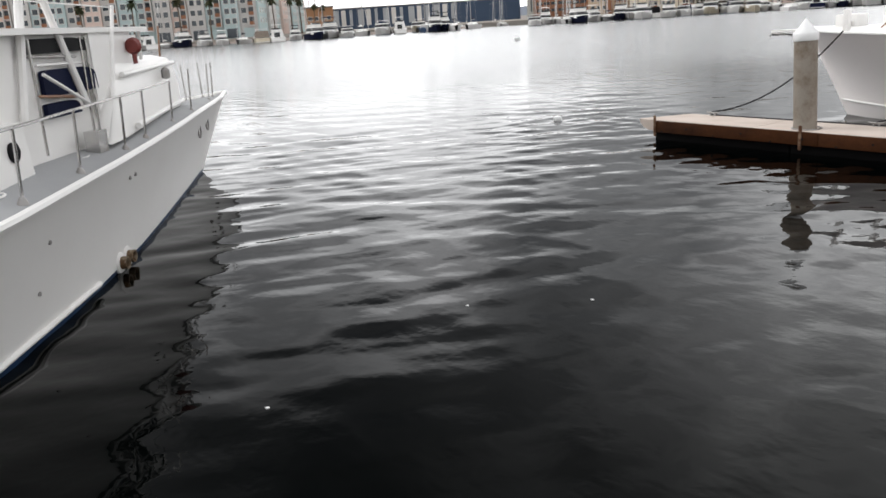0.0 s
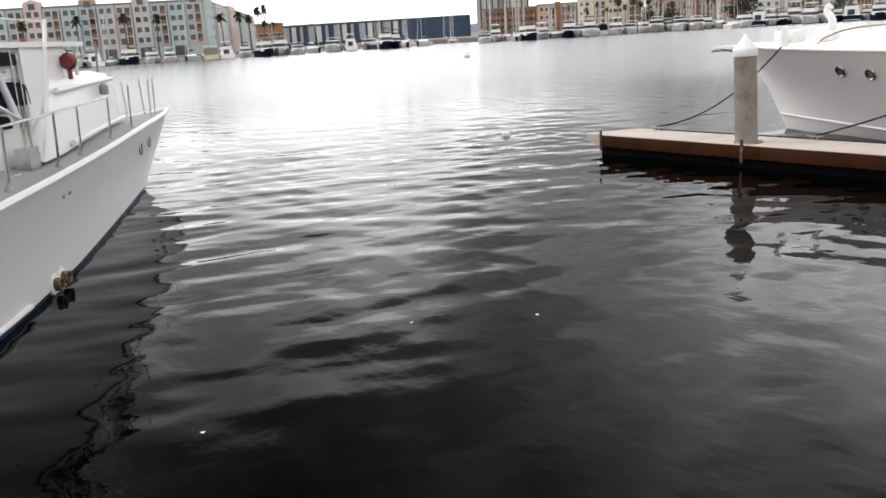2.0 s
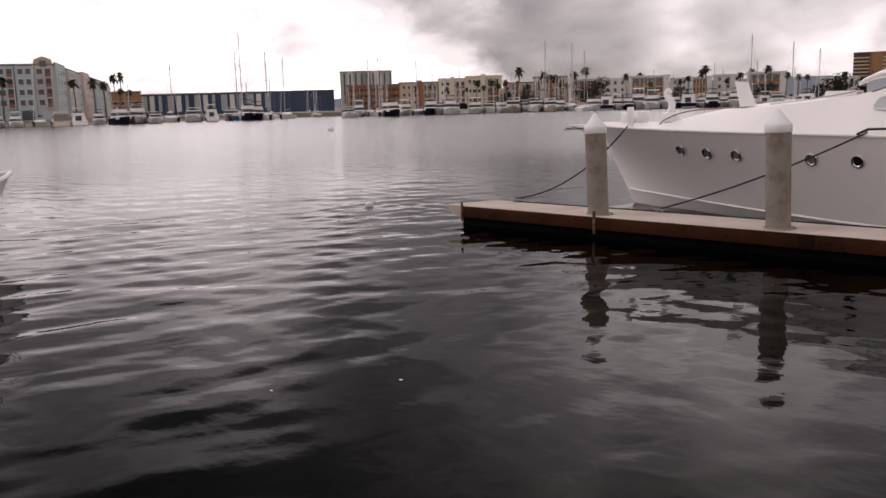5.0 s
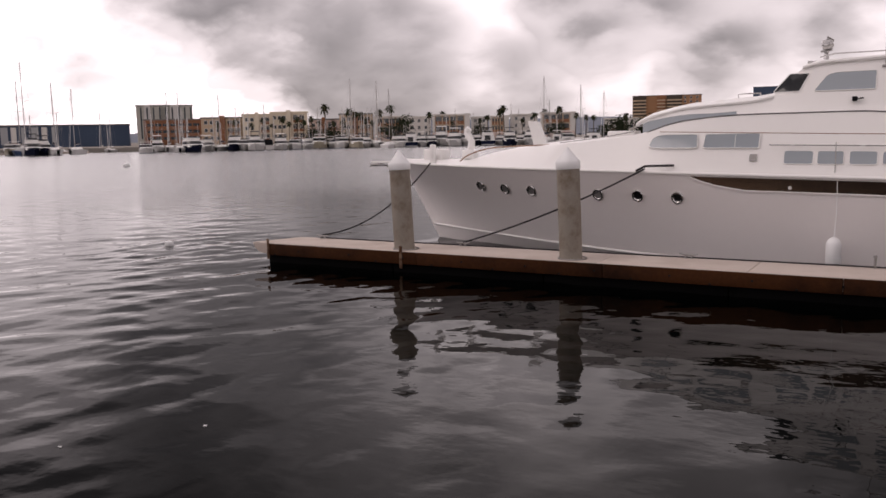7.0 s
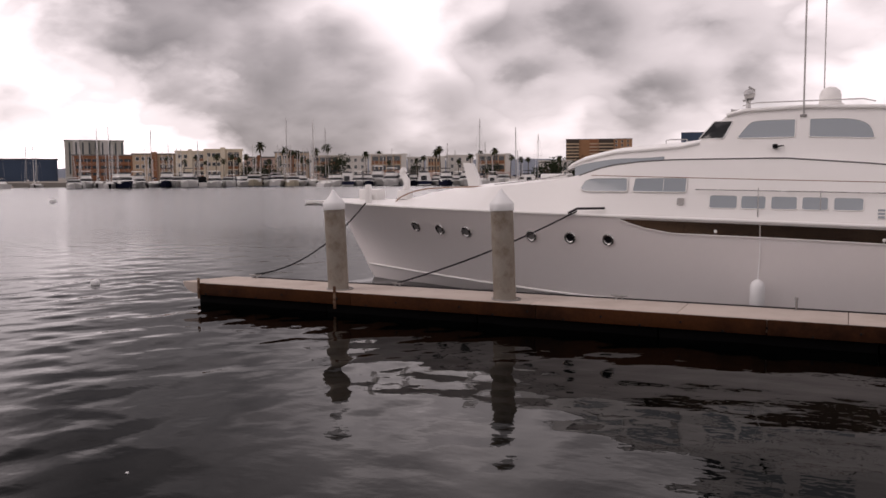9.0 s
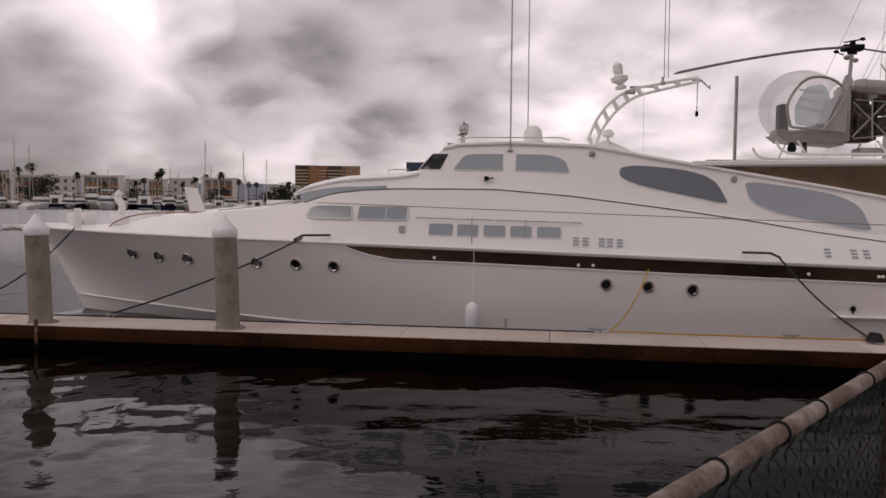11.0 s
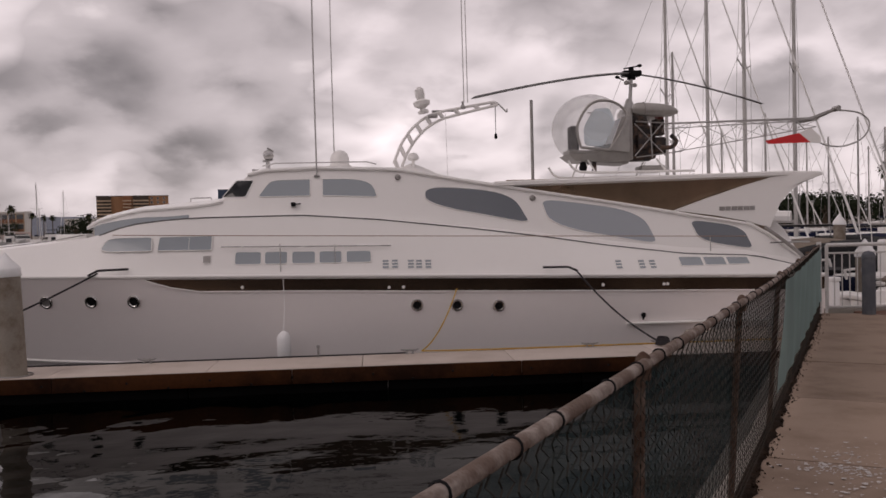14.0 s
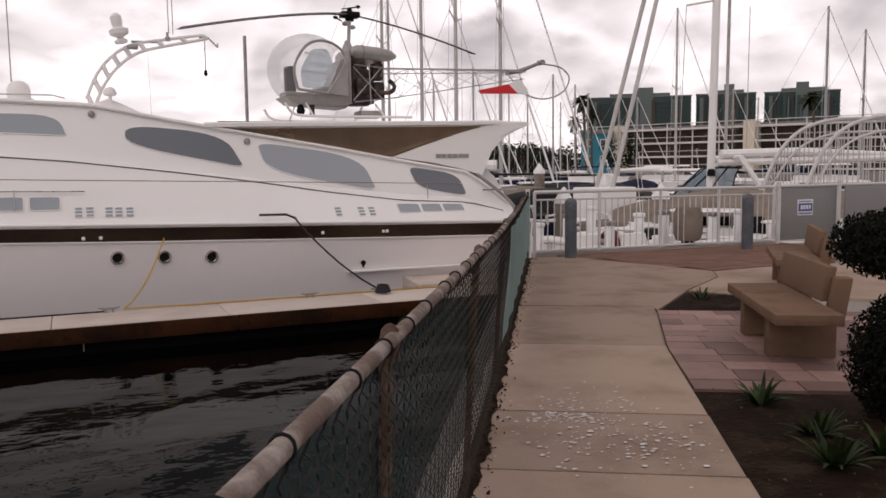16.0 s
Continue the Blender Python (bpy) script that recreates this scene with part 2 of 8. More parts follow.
def water_material():
    m = bpy.data.materials.new("harbour_water")
    m.use_nodes = True
    nt = m.node_tree
    b = nt.nodes["Principled BSDF"]
    N, L = nt.nodes.new, nt.links.new
    co = N("ShaderNodeTexCoord").outputs["Object"]
    n = N("ShaderNodeTexNoise")
    n.inputs["Scale"].default_value, n.inputs["Detail"].default_value = 0.35, 3
    L(co, n.inputs["Vector"])
    ramp = N("ShaderNodeValToRGB")
    ramp.color_ramp.elements[0].color, ramp.color_ramp.elements[1].color = (0.0003, 0.0006, 0.0006, 1), (0.0008, 0.0012, 0.0011, 1)
    L(n.outputs["Fac"], ramp.inputs[0]), L(ramp.outputs[0], b.inputs["Base Color"])
    b.inputs["Roughness"].default_value, b.inputs["Specular IOR Level"].default_value = 0.6, 0.0
    mp = N("ShaderNodeMapping")
    mp.inputs["Rotation"].default_value = (0, 0, radians(-35))
    mp.inputs["Scale"].default_value = (0.5, 1.3, 1)
    L(co, mp.inputs[0])
    # calm in the lee of the quay, ruffled on the open basin
    out = N("ShaderNodeVectorMath")
    out.operation = "DISTANCE"
    L(co, out.inputs[0])
    out.inputs[1].default_value = (4.0, 4.0, 0.0)
    open_water = N("ShaderNodeMapRange")
    open_water.interpolation_type = "SMOOTHSTEP"
    open_water.inputs["From Min"].default_value, open_water.inputs["From Max"].default_value = 16.0, 50.0
    open_water.inputs["To Min"].default_value, open_water.inputs["To Max"].default_value = 0.10, 1.0
    L(out.outputs["Value"], open_water.inputs["Value"])
    w1, w2 = N("ShaderNodeTexNoise"), N("ShaderNodeTexNoise")
    w1.inputs["Scale"].default_value, w1.inputs["Detail"].default_value = 1.6, 3
    w2.inputs["Scale"].default_value, w2.inputs["Detail"].default_value = 6.0, 2
    L(mp.outputs[0], w1.inputs["Vector"]), L(co, w2.inputs["Vector"])
    b1, b2 = N("ShaderNodeBump"), N("ShaderNodeBump")
    L(open_water.outputs[0], b1.inputs["Strength"])
    b1.inputs["Distance"].default_value = 0.055
    b2.inputs["Strength"].default_value, b2.inputs["Distance"].default_value = 0.14, 0.012
    L(w1.outputs["Fac"], b1.inputs["Height"]), L(w2.outputs["Fac"], b2.inputs["Height"])
    L(b1.outputs[0], b2.inputs["Normal"])
    # murky body under a mirror that strengthens towards the horizon
    fresnel, gloss, mix = N("ShaderNodeFresnel"), N("ShaderNodeBsdfGlossy"), N("ShaderNodeMixShader")
    fresnel.inputs["IOR"].default_value, gloss.inputs["Roughness"].default_value = 1.33, 0.05
    blur = N("ShaderNodeMapRange")
    blur.inputs["From Min"].default_value, blur.inputs["To Min"].default_value, blur.inputs["To Max"].default_value = 0.10, 0.015, 0.20
    L(open_water.outputs[0], blur.inputs["Value"]), L(blur.outputs[0], gloss.inputs["Roughness"])
    cube, square, rest, strength = N("ShaderNodeMath"), N("ShaderNodeMath"), N("ShaderNodeMath"), N("ShaderNodeMath")
    cube.operation, square.operation, rest.operation, strength.operation = "POWER", "POWER", "ADD", "DIVIDE"
    cube.inputs[1].default_value, square.inputs[1].default_value, rest.inputs[1].default_value = 3.0, 2.0, 0.016
    L(fresnel.outputs[0], cube.inputs[0]), L(fresnel.outputs[0], square.inputs[0]), L(square.outputs[0], rest.inputs[0])
    L(cube.outputs[0], strength.inputs[0]), L(rest.outputs[0], strength.inputs[1]), L(strength.outputs[0], mix.inputs[0])
    L(b2.outputs[0], gloss.inputs["Normal"]), L(b2.outputs[0], fresnel.inputs["Normal"])
    L(b.outputs[0], mix.inputs[1]), L(gloss.outputs[0], mix.inputs[2]), L(mix.outputs[0], nt.nodes["Material Output"].inputs["Surface"])
    return m


def fabric(name, colour, seen_through):
    m = bpy.data.materials.new(name)
    m.use_nodes = True
    nt = m.node_tree
    N, L = nt.nodes.new, nt.links.new
    b, out = nt.nodes["Principled BSDF"], nt.nodes["Material Output"]
    b.inputs["Roughness"].default_value = 0.85
    co = N("ShaderNodeTexCoord").outputs["Object"]
    n = N("ShaderNodeTexNoise")
    n.inputs["Scale"].default_value, n.inputs["Detail"].default_value = 1.4, 7
    L(co, n.inputs["Vector"])
    ramp = N("ShaderNodeValToRGB")
    ramp.color_ramp.elements[0].color = (*(c * 0.6 for c in colour), 1)
    ramp.color_ramp.elements[1].color = (*(c * 1.5 for c in colour), 1)
    L(n.outputs["Fac"], ramp.inputs[0]), L(ramp.outputs[0], b.inputs["Base Color"])
    t, mix = N("ShaderNodeBsdfTransparent"), N("ShaderNodeMixShader")
    mix.inputs[0].default_value = 1 - seen_through
    L(t.outputs[0], mix.inputs[1]), L(b.outputs[0], mix.inputs[2]), L(mix.outputs[0], out.inputs["Surface"])
    return m


M = {
    "water": water_material(),
    "gelcoat": material("white_gelcoat", (0.80, 0.785, 0.765), 0.36, grain=(9, 0.012), stain=(0.5, 0.05, (0.72, 0.69, 0.65)), bump=(3, 0.006)),
    "hull": material("white_hull_paint", (0.82, 0.775, 0.76), 0.36, grain=(7, 0.015), stain=(0.3, 0.06, (0.66, 0.63, 0.60)), bump=(2, 0.006)),
    "bronze": material("bronze_band_paint", (0.085, 0.056, 0.042), 0.20, 0.85, grain=(6, 0.12), stain=(0.55, 0.25, (0.20, 0.145, 0.10)), bump=(4, 0.03)),
    "tan": material("bronze_panel_paint", (0.30, 0.215, 0.15), 0.30, 0.75, grain=(4, 0.08), stain=(0.6, 0.25, (0.115, 0.082, 0.06)), bump=(3, 0.03)),
    # panes of one even grey each; the oval windows take the darker and paler
    "shade": glass("grey_pane", (0.29, 0.325, 0.35), 0.16),
    "shade_dark": glass("dark_grey_pane", (0.135, 0.15, 0.17), 0.14),
    "shade_pale": glass("pale_grey_pane", (0.33, 0.36, 0.39), 0.16),
    "port_glass": glass("grey_port_glass", (0.20, 0.195, 0.19), 0.12),
    "dark_glass": glass("dark_pane", (0.015, 0.016, 0.018), 0.05),
    "clear": bubble_glass(),
    "chrome": material("stainless_steel", (0.55, 0.54, 0.53), 0.25, 1.0, grain=(30, 0.05), bump=(80, 0.02)),
    "dull_steel": material("galvanised_steel", (0.33, 0.32, 0.31), 0.5, 0.7, grain=(30, 0.12), stain=(5, 0.2, (0.18, 0.13, 0.10))),
    "black": material("black_rubber", (0.010, 0.010, 0.011), 0.6, grain=(30, 0.2), bump=(40, 0.1)),
    "rope": material("dark_mooring_rope", (0.045, 0.042, 0.045), 0.85, grain=(80, 0.3), bump=(120, 0.5)),
    "yellow_rope": material("yellow_cord", (0.55, 0.33, 0.06), 0.8, grain=(80, 0.2), bump=(120, 0.4)),
    "blue_rope": material("blue_grey_rope", (0.12, 0.14, 0.20), 0.85, grain=(80, 0.3), bump=(120, 0.4)),
    "teak": material("varnished_timber_rail", (0.25, 0.13, 0.07), 0.4, grain=(25, 0.2), bump=(30, 0.05)),
    "pile": material("weathered_concrete_pile", (0.30, 0.265, 0.225), 0.85, grain=(45, 0.14), stain=(2.6, 0.4, (0.17, 0.125, 0.09)), bump=(35, 0.25)),
    "cap": material("white_fibreglass_cap", (0.82, 0.82, 0.82), 0.4, grain=(12, 0.03), stain=(3, 0.08, (0.66, 0.64, 0.6)), bump=(10, 0.02)),
    "dock_top": material("pale_dock_concrete", (0.56, 0.485, 0.435), 0.88, grain=(50, 0.10), stain=(1.1, 0.22, (0.40, 0.33, 0.28)), bump=(60, 0.2), vary=0.06),
    "whaler": material("wet_timber_whaler", (0.056, 0.020, 0.007), 0.75, grain=(18, 0.35), stain=(0.7, 0.44, (0.016, 0.007, 0.004)), bump=(22, 0.35), vary=0.15),
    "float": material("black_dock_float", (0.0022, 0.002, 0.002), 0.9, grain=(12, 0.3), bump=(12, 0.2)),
    "path": material("pale_path_concrete", (0.350, 0.262, 0.205), 0.9, grain=(70, 0.10), stain=(1.3, 0.32, (0.20, 0.142, 0.105)), bump=(90, 0.25), vary=0.13),
    "brick_red": material("red_brick_paving", (0.19, 0.105, 0.08), 0.9, grain=(30, 0.15), stain=(1.2, 0.35, (0.14, 0.105, 0.085)), bump=(50, 0.2), vary=0.10),
    "flag": material("pinkish_flagstone", (0.24, 0.15, 0.13), 0.6, grain=(25, 0.12), stain=(2.2, 0.25, (0.15, 0.10, 0.088)), bump=(30, 0.2), vary=0.36),
    "soil": material("dark_garden_soil", (0.013, 0.007, 0.004), 0.95, grain=(40, 0.5), stain=(5, 0.4, (0.036, 0.022, 0.014)), bump=(25, 0.9), spec=0.12),
    "bench": material("tan_cast_stone", (0.185, 0.115, 0.078), 0.9, grain=(90, 0.18), stain=(3, 0.3, (0.11, 0.066, 0.045)), bump=(110, 0.3), spec=0.25),
    "land": material("quay_concrete", (0.30, 0.275, 0.245), 0.9, grain=(40, 0.12), stain=(0.4, 0.25, (0.20, 0.18, 0.16)), bump=(50, 0.2)),
    "rail_pipe": material("chalky_fence_pipe", (0.155, 0.112, 0.092), 0.75, 0.1, grain=(60, 0.25), stain=(9, 0.25, (0.55, 0.50, 0.46)), bump=(70, 0.35)),
    "wire": material("rusty_chain_link", (0.055, 0.045, 0.038), 0.7, 0.5, grain=(60, 0.3), stain=(4, 0.4, (0.025, 0.035, 0.032)), bump=(80, 0.2)),
    "screen": fabric("green_wind_screen", (0.010, 0.040, 0.046), 0.34),
    "railing": material("grey_white_railing_paint", (0.56, 0.55, 0.54), 0.5, grain=(30, 0.05), stain=(4, 0.15, (0.38, 0.35, 0.32)), bump=(40, 0.05)),
    "bollard": material("slate_grey_bollard_paint", (0.095, 0.10, 0.115), 0.6, grain=(25, 0.12), stain=(4, 0.2, (0.2, 0.2, 0.21)), bump=(30, 0.1)),
    "gate": material("grey_gate_sheet", (0.22, 0.212, 0.21), 0.55, 0.3, grain=(20, 0.08), stain=(1.5, 0.2, (0.24, 0.23, 0.225)), bump=(20, 0.05)),
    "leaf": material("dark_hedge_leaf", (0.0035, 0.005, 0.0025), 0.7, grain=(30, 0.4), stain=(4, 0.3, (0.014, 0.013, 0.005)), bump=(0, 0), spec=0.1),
    "blade": material("strap_leaf", (0.011, 0.022, 0.006), 0.5, grain=(20, 0.4), stain=(9, 0.3, (0.06, 0.085, 0.025)), bump=(0, 0), spec=0.15),
    "deck_grey": material("grey_nonslip_deck", (0.34, 0.345, 0.35), 0.85, grain=(120, 0.10), stain=(1.5, 0.1, (0.27, 0.27, 0.275)), bump=(150, 0.25)),
    "blue": material("navy_boot_top", (0.012, 0.045, 0.12), 0.4, grain=(10, 0.2), stain=(2, 0.3, (0.02, 0.03, 0.05))),
    "navy": material("navy_canvas", (0.010, 0.013, 0.035), 0.8, grain=(60, 0.2), bump=(80, 0.2)),
    "maroon": material("maroon_lens_cover", (0.16, 0.025, 0.02), 0.5, grain=(20, 0.2)),
    "red": material("red_tail_paint", (0.60, 0.012, 0.014), 0.4, grain=(20, 0.08)),
    "engine": material("oily_engine_metal", (0.035, 0.03, 0.03), 0.55, 0.5, grain=(30, 0.5), stain=(8, 0.5, (0.16, 0.10, 0.07)), bump=(30, 0.5)),
    "alu": material("grey_aluminium_tube", (0.42, 0.41, 0.40), 0.4, 0.6, grain=(30, 0.1)),
    "silver": material("silver_tank_paint", (0.36, 0.345, 0.325), 0.4, 0.4, grain=(14, 0.06), stain=(4, 0.15, None)),
    "rotor": material("dark_rotor_blade", (0.10, 0.095, 0.095), 0.5, 0.2, grain=(12, 0.2), stain=(2, 0.2, (0.2, 0.19, 0.18))),
    "mast": material("aluminium_mast", (0.44, 0.425, 0.41), 0.5, 0.2, grain=(20, 0.08), stain=(2, 0.2, (0.28, 0.26, 0.24)), vary=0.25),
    "tree_leaf": material("shore_tree_leaf", (0.022, 0.030, 0.016), 0.8, grain=(3, 0.4), stain=(0.6, 0.4, (0.05, 0.055, 0.03)), bump=(0, 0)),
    "dropping": material("chalky_splash", (0.62, 0.58, 0.56), 0.9, grain=(90, 0.3)),
    "canvas": material("tan_boat_canvas", (0.24, 0.20, 0.165), 0.9, grain=(50, 0.15), stain=(2, 0.3, None), bump=(8, 0.3)),
    "sign_blue": material("blue_sign_enamel", (0.03, 0.07, 0.24), 0.4),
    "sign_white": material("white_sign_enamel", (0.72, 0.72, 0.72), 0.4),
    "trunk": material("palm_trunk", (0.13, 0.10, 0.075), 0.9, grain=(8, 0.25), bump=(8, 0.4)),
    "frond": material("palm_frond", (0.030, 0.040, 0.018), 0.7, grain=(4, 0.4), stain=(0.5, 0.4, (0.09, 0.075, 0.04)), bump=(0, 0)),
    # distance haze is put into this colour; no air is modelled
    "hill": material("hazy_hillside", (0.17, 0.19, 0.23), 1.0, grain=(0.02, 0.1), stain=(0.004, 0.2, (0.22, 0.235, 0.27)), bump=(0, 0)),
}


def wall_paint(name, colour, vary=0.0):
    return material(name, colour, 0.85, grain=(1.5, 0.06), stain=(0.12, 0.18, tuple(c * 0.75 for c in colour)), bump=(3, 0.05), vary=vary)


# ---- mesh tools ----
class Geo:
    """Vertices and faces, gathered piece by piece."""

    def __init__(self):
        self.v, self.f = [], []

    def add(self, verts, faces):
        n = len(self.v)
        self.v += [tuple(map(float, p)) for p in verts]
        self.f += [tuple(i + n for i in f) for f in faces]
        return self

    def box(self, lo, hi, bevel=0.0):
        if bevel:
            bm = bmesh.new()
            bmesh.ops.create_cube(bm, size=1.0)
            size = [b - a for a, b in zip(lo, hi)]
            for v in bm.verts:
                v.co = [(c + 0.5) * s + a for c, s, a in zip(v.co, size, lo)]
            bmesh.ops.bevel(bm, geom=bm.edges[:], offset=bevel, segments=2, affect="EDGES", profile=0.5)
            bm.verts.index_update()
            self.add([v.co[:] for v in bm.verts], [[v.index for v in f.verts] for f in bm.faces])
            bm.free()
            return self
        (a, b, c), (d, e, f) = lo, hi
        return self.add([(a, b, c), (d, b, c), (d, e, c), (a, e, c), (a, b, f), (d, b, f), (d, e, f), (a, e, f)],
                        [(0, 3, 2, 1), (4, 5, 6, 7), (0, 1, 5, 4), (1, 2, 6, 5), (2, 3, 7, 6), (3, 0, 4, 7)])

    def tube(self, pts, r, sides=8, caps=True, closed=False):
        """A round bar along points; r: one radius, or one for each point."""
        pts = [Vector(p) for p in pts]
        rs = r if isinstance(r, (list, tuple)) else [r] * len(pts)
        rings, last = [], None
        for i, p in enumerate(pts):
            a = pts[i - 1] if i or closed else p
            b = pts[(i + 1) % len(pts)] if i + 1 < len(pts) or closed else p
            t = (b - a).normalized()
            u = last - t * last.dot(t) if last is not None else t.orthogonal()
            u = u.normalized() if u.length > 1e-6 else t.orthogonal().normalized()
            w, last = t.cross(u), u
            rings.append([p + (u * math.cos(k * math.tau / sides) + w * math.sin(k * math.tau / sides)) * rs[i] for k in range(sides)])
        return self.rings(rings, caps and not closed, closed)

    def rings(self, rings, caps=True, closed=False):
        """A skin through rings of equal count."""
        n = len(rings[0])
        verts = [p for ring in rings for p in ring]
        faces = []
        for i in range(len(rings) - (0 if closed else 1)):
            j = (i + 1) % len(rings)
            faces += [(i * n + k, i * n + (k + 1) % n, j * n + (k + 1) % n, j * n + k) for k in range(n)]
        if caps:
            faces += [tuple(range(n - 1, -1, -1)), tuple((len(rings) - 1) * n + k for k in range(n))]
        return self.add(verts, faces)

    def strip(self, rows):
        """An open skin through rows of points of equal count."""
        n = len(rows[0])
        return self.add([p for row in rows for p in row],
                        [(i * n + k, i * n + k + 1, (i + 1) * n + k + 1, (i + 1) * n + k) for i in range(len(rows) - 1) for k in range(n - 1)])

    def lathe(self, centre, profile, sides=24, axis=(0, 0, 1)):
        """A turned shape: profile of (radius, height) along axis."""
        ax = Vector(axis).normalized()
        u = ax.orthogonal().normalized()
        w = ax.cross(u)
        c = Vector(centre)
        return self.rings([[c + ax * h + (u * math.cos(k * math.tau / sides) + w * math.sin(k * math.tau / sides)) * max(r, 1e-4) for k in range(sides)] for r, h in profile])

    def slab(self, front, back):
        """A plate between two outlines of equal count."""
        n = len(front)
        cf, cb = sum((Vector(p) for p in front), Vector()) / n, sum((Vector(p) for p in back), Vector()) / n
        verts = [*front, *back, cf, cb]
        faces = []
        for k in range(n):
            q = (k + 1) % n
            faces += [(k, q, 2 * n), (n + q, n + k, 2 * n + 1), (q, k, n + k, n + q)]
        return self.add(verts, faces)

    def prism(self, outline, z0, z1):
        """An upright block over an outline in x and y."""
        return self.slab([(x, y, z1) for x, y in outline], [(x, y, z0) for x, y in outline])


ORIGIN = {}


def thing(name, at=(0, 0, 0), label="", category="", group="", kind=""):
    ob = new(name)
    ob.location, ob.empty_display_size = at, 0.2
    ORIGIN[ob.name] = Vector(at)
    return tagged(ob, label, category, group, kind)


def part(name, geo, mat, parent=None, label="", smooth=True, angle=40):
    """One mesh under a thing or a part; points are given in the world's metres."""
    off = ORIGIN.get(parent.name, Vector()) if parent else Vector()
    me = bpy.data.meshes.new(name)
    me.from_pydata([(x - off.x, y - off.y, z - off.z) for x, y, z in geo.v], [], geo.f)
    bm = bmesh.new()
    bm.from_mesh(me)
    bmesh.ops.remove_doubles(bm, verts=bm.verts, dist=1e-5)
    bmesh.ops.recalc_face_normals(bm, faces=bm.faces)
    bm.to_mesh(me)
    bm.free()
    if smooth:
        me.shade_smooth()
        me.set_sharp_from_angle(angle=radians(angle))
    me.materials.append(M[mat] if isinstance(mat, str) else mat)
    ob = new(name, me)
    if parent:
        ob.parent = parent
        ORIGIN[ob.name] = off
    return tagged(ob, label) if label else ob


def lone(name, geo, mat, label, category, group="", kind="", smooth=True, angle=40):
    """A thing that is one mesh."""
    return tagged(part(name, geo, mat, None, "", smooth, angle), label, category, group, kind)


def curve_through(pts, n):
    """n points on a smooth line through pts."""
    pts = [Vector(p) for p in pts]
    out = []
    for k in range(n):
        s = k / (n - 1) * (len(pts) - 1)
        i = min(int(s), len(pts) - 2)
        t = s - i
        p0, p1, p2, p3 = pts[max(i - 1, 0)], pts[i], pts[i + 1], pts[min(i + 2, len(pts) - 1)]
        out.append(0.5 * ((2 * p1) + (p2 - p0) * t + (2 * p0 - 5 * p1 + 4 * p2 - p3) * t * t + (3 * p1 - p0 - 3 * p2 + p3) * t ** 3))
    return out


def sag(a, b, drop, n=14):
    """A slack line between two points."""
    a, b = Vector(a), Vector(b)
    return [a.lerp(b, k / (n - 1)) - Vector((0, 0, drop * 4 * (k / (n - 1)) * (1 - k / (n - 1)))) for k in range(n)]


def rounded(corners, round_by=0.3, n=5):
    """A flat outline with rounded corners, from its corners in turn; round_by: one share of the sides, or one per corner."""
    out, m = [], len(corners)
    for i, c in enumerate(corners):
        s = round_by[i] if isinstance(round_by, (list, tuple)) else round_by
        c, a, b = Vector(c), Vector(corners[i - 1]), Vector(corners[(i + 1) % m])
        p, q = c.lerp(a, s), c.lerp(b, s)
        out += [tuple((1 - k / n) ** 2 * p + 2 * (k / n) * (1 - k / n) * c + (k / n) ** 2 * q) for k in range(n + 1)]
    return out


def table(*pairs):
    """A smooth-enough function from pairs of numbers."""
    xs, ys = zip(*pairs)
    return lambda x: float(np.interp(x, xs, ys))

# ---- water: one sheet to the horizon, rippled where it lies near ----
WATER = 0.11


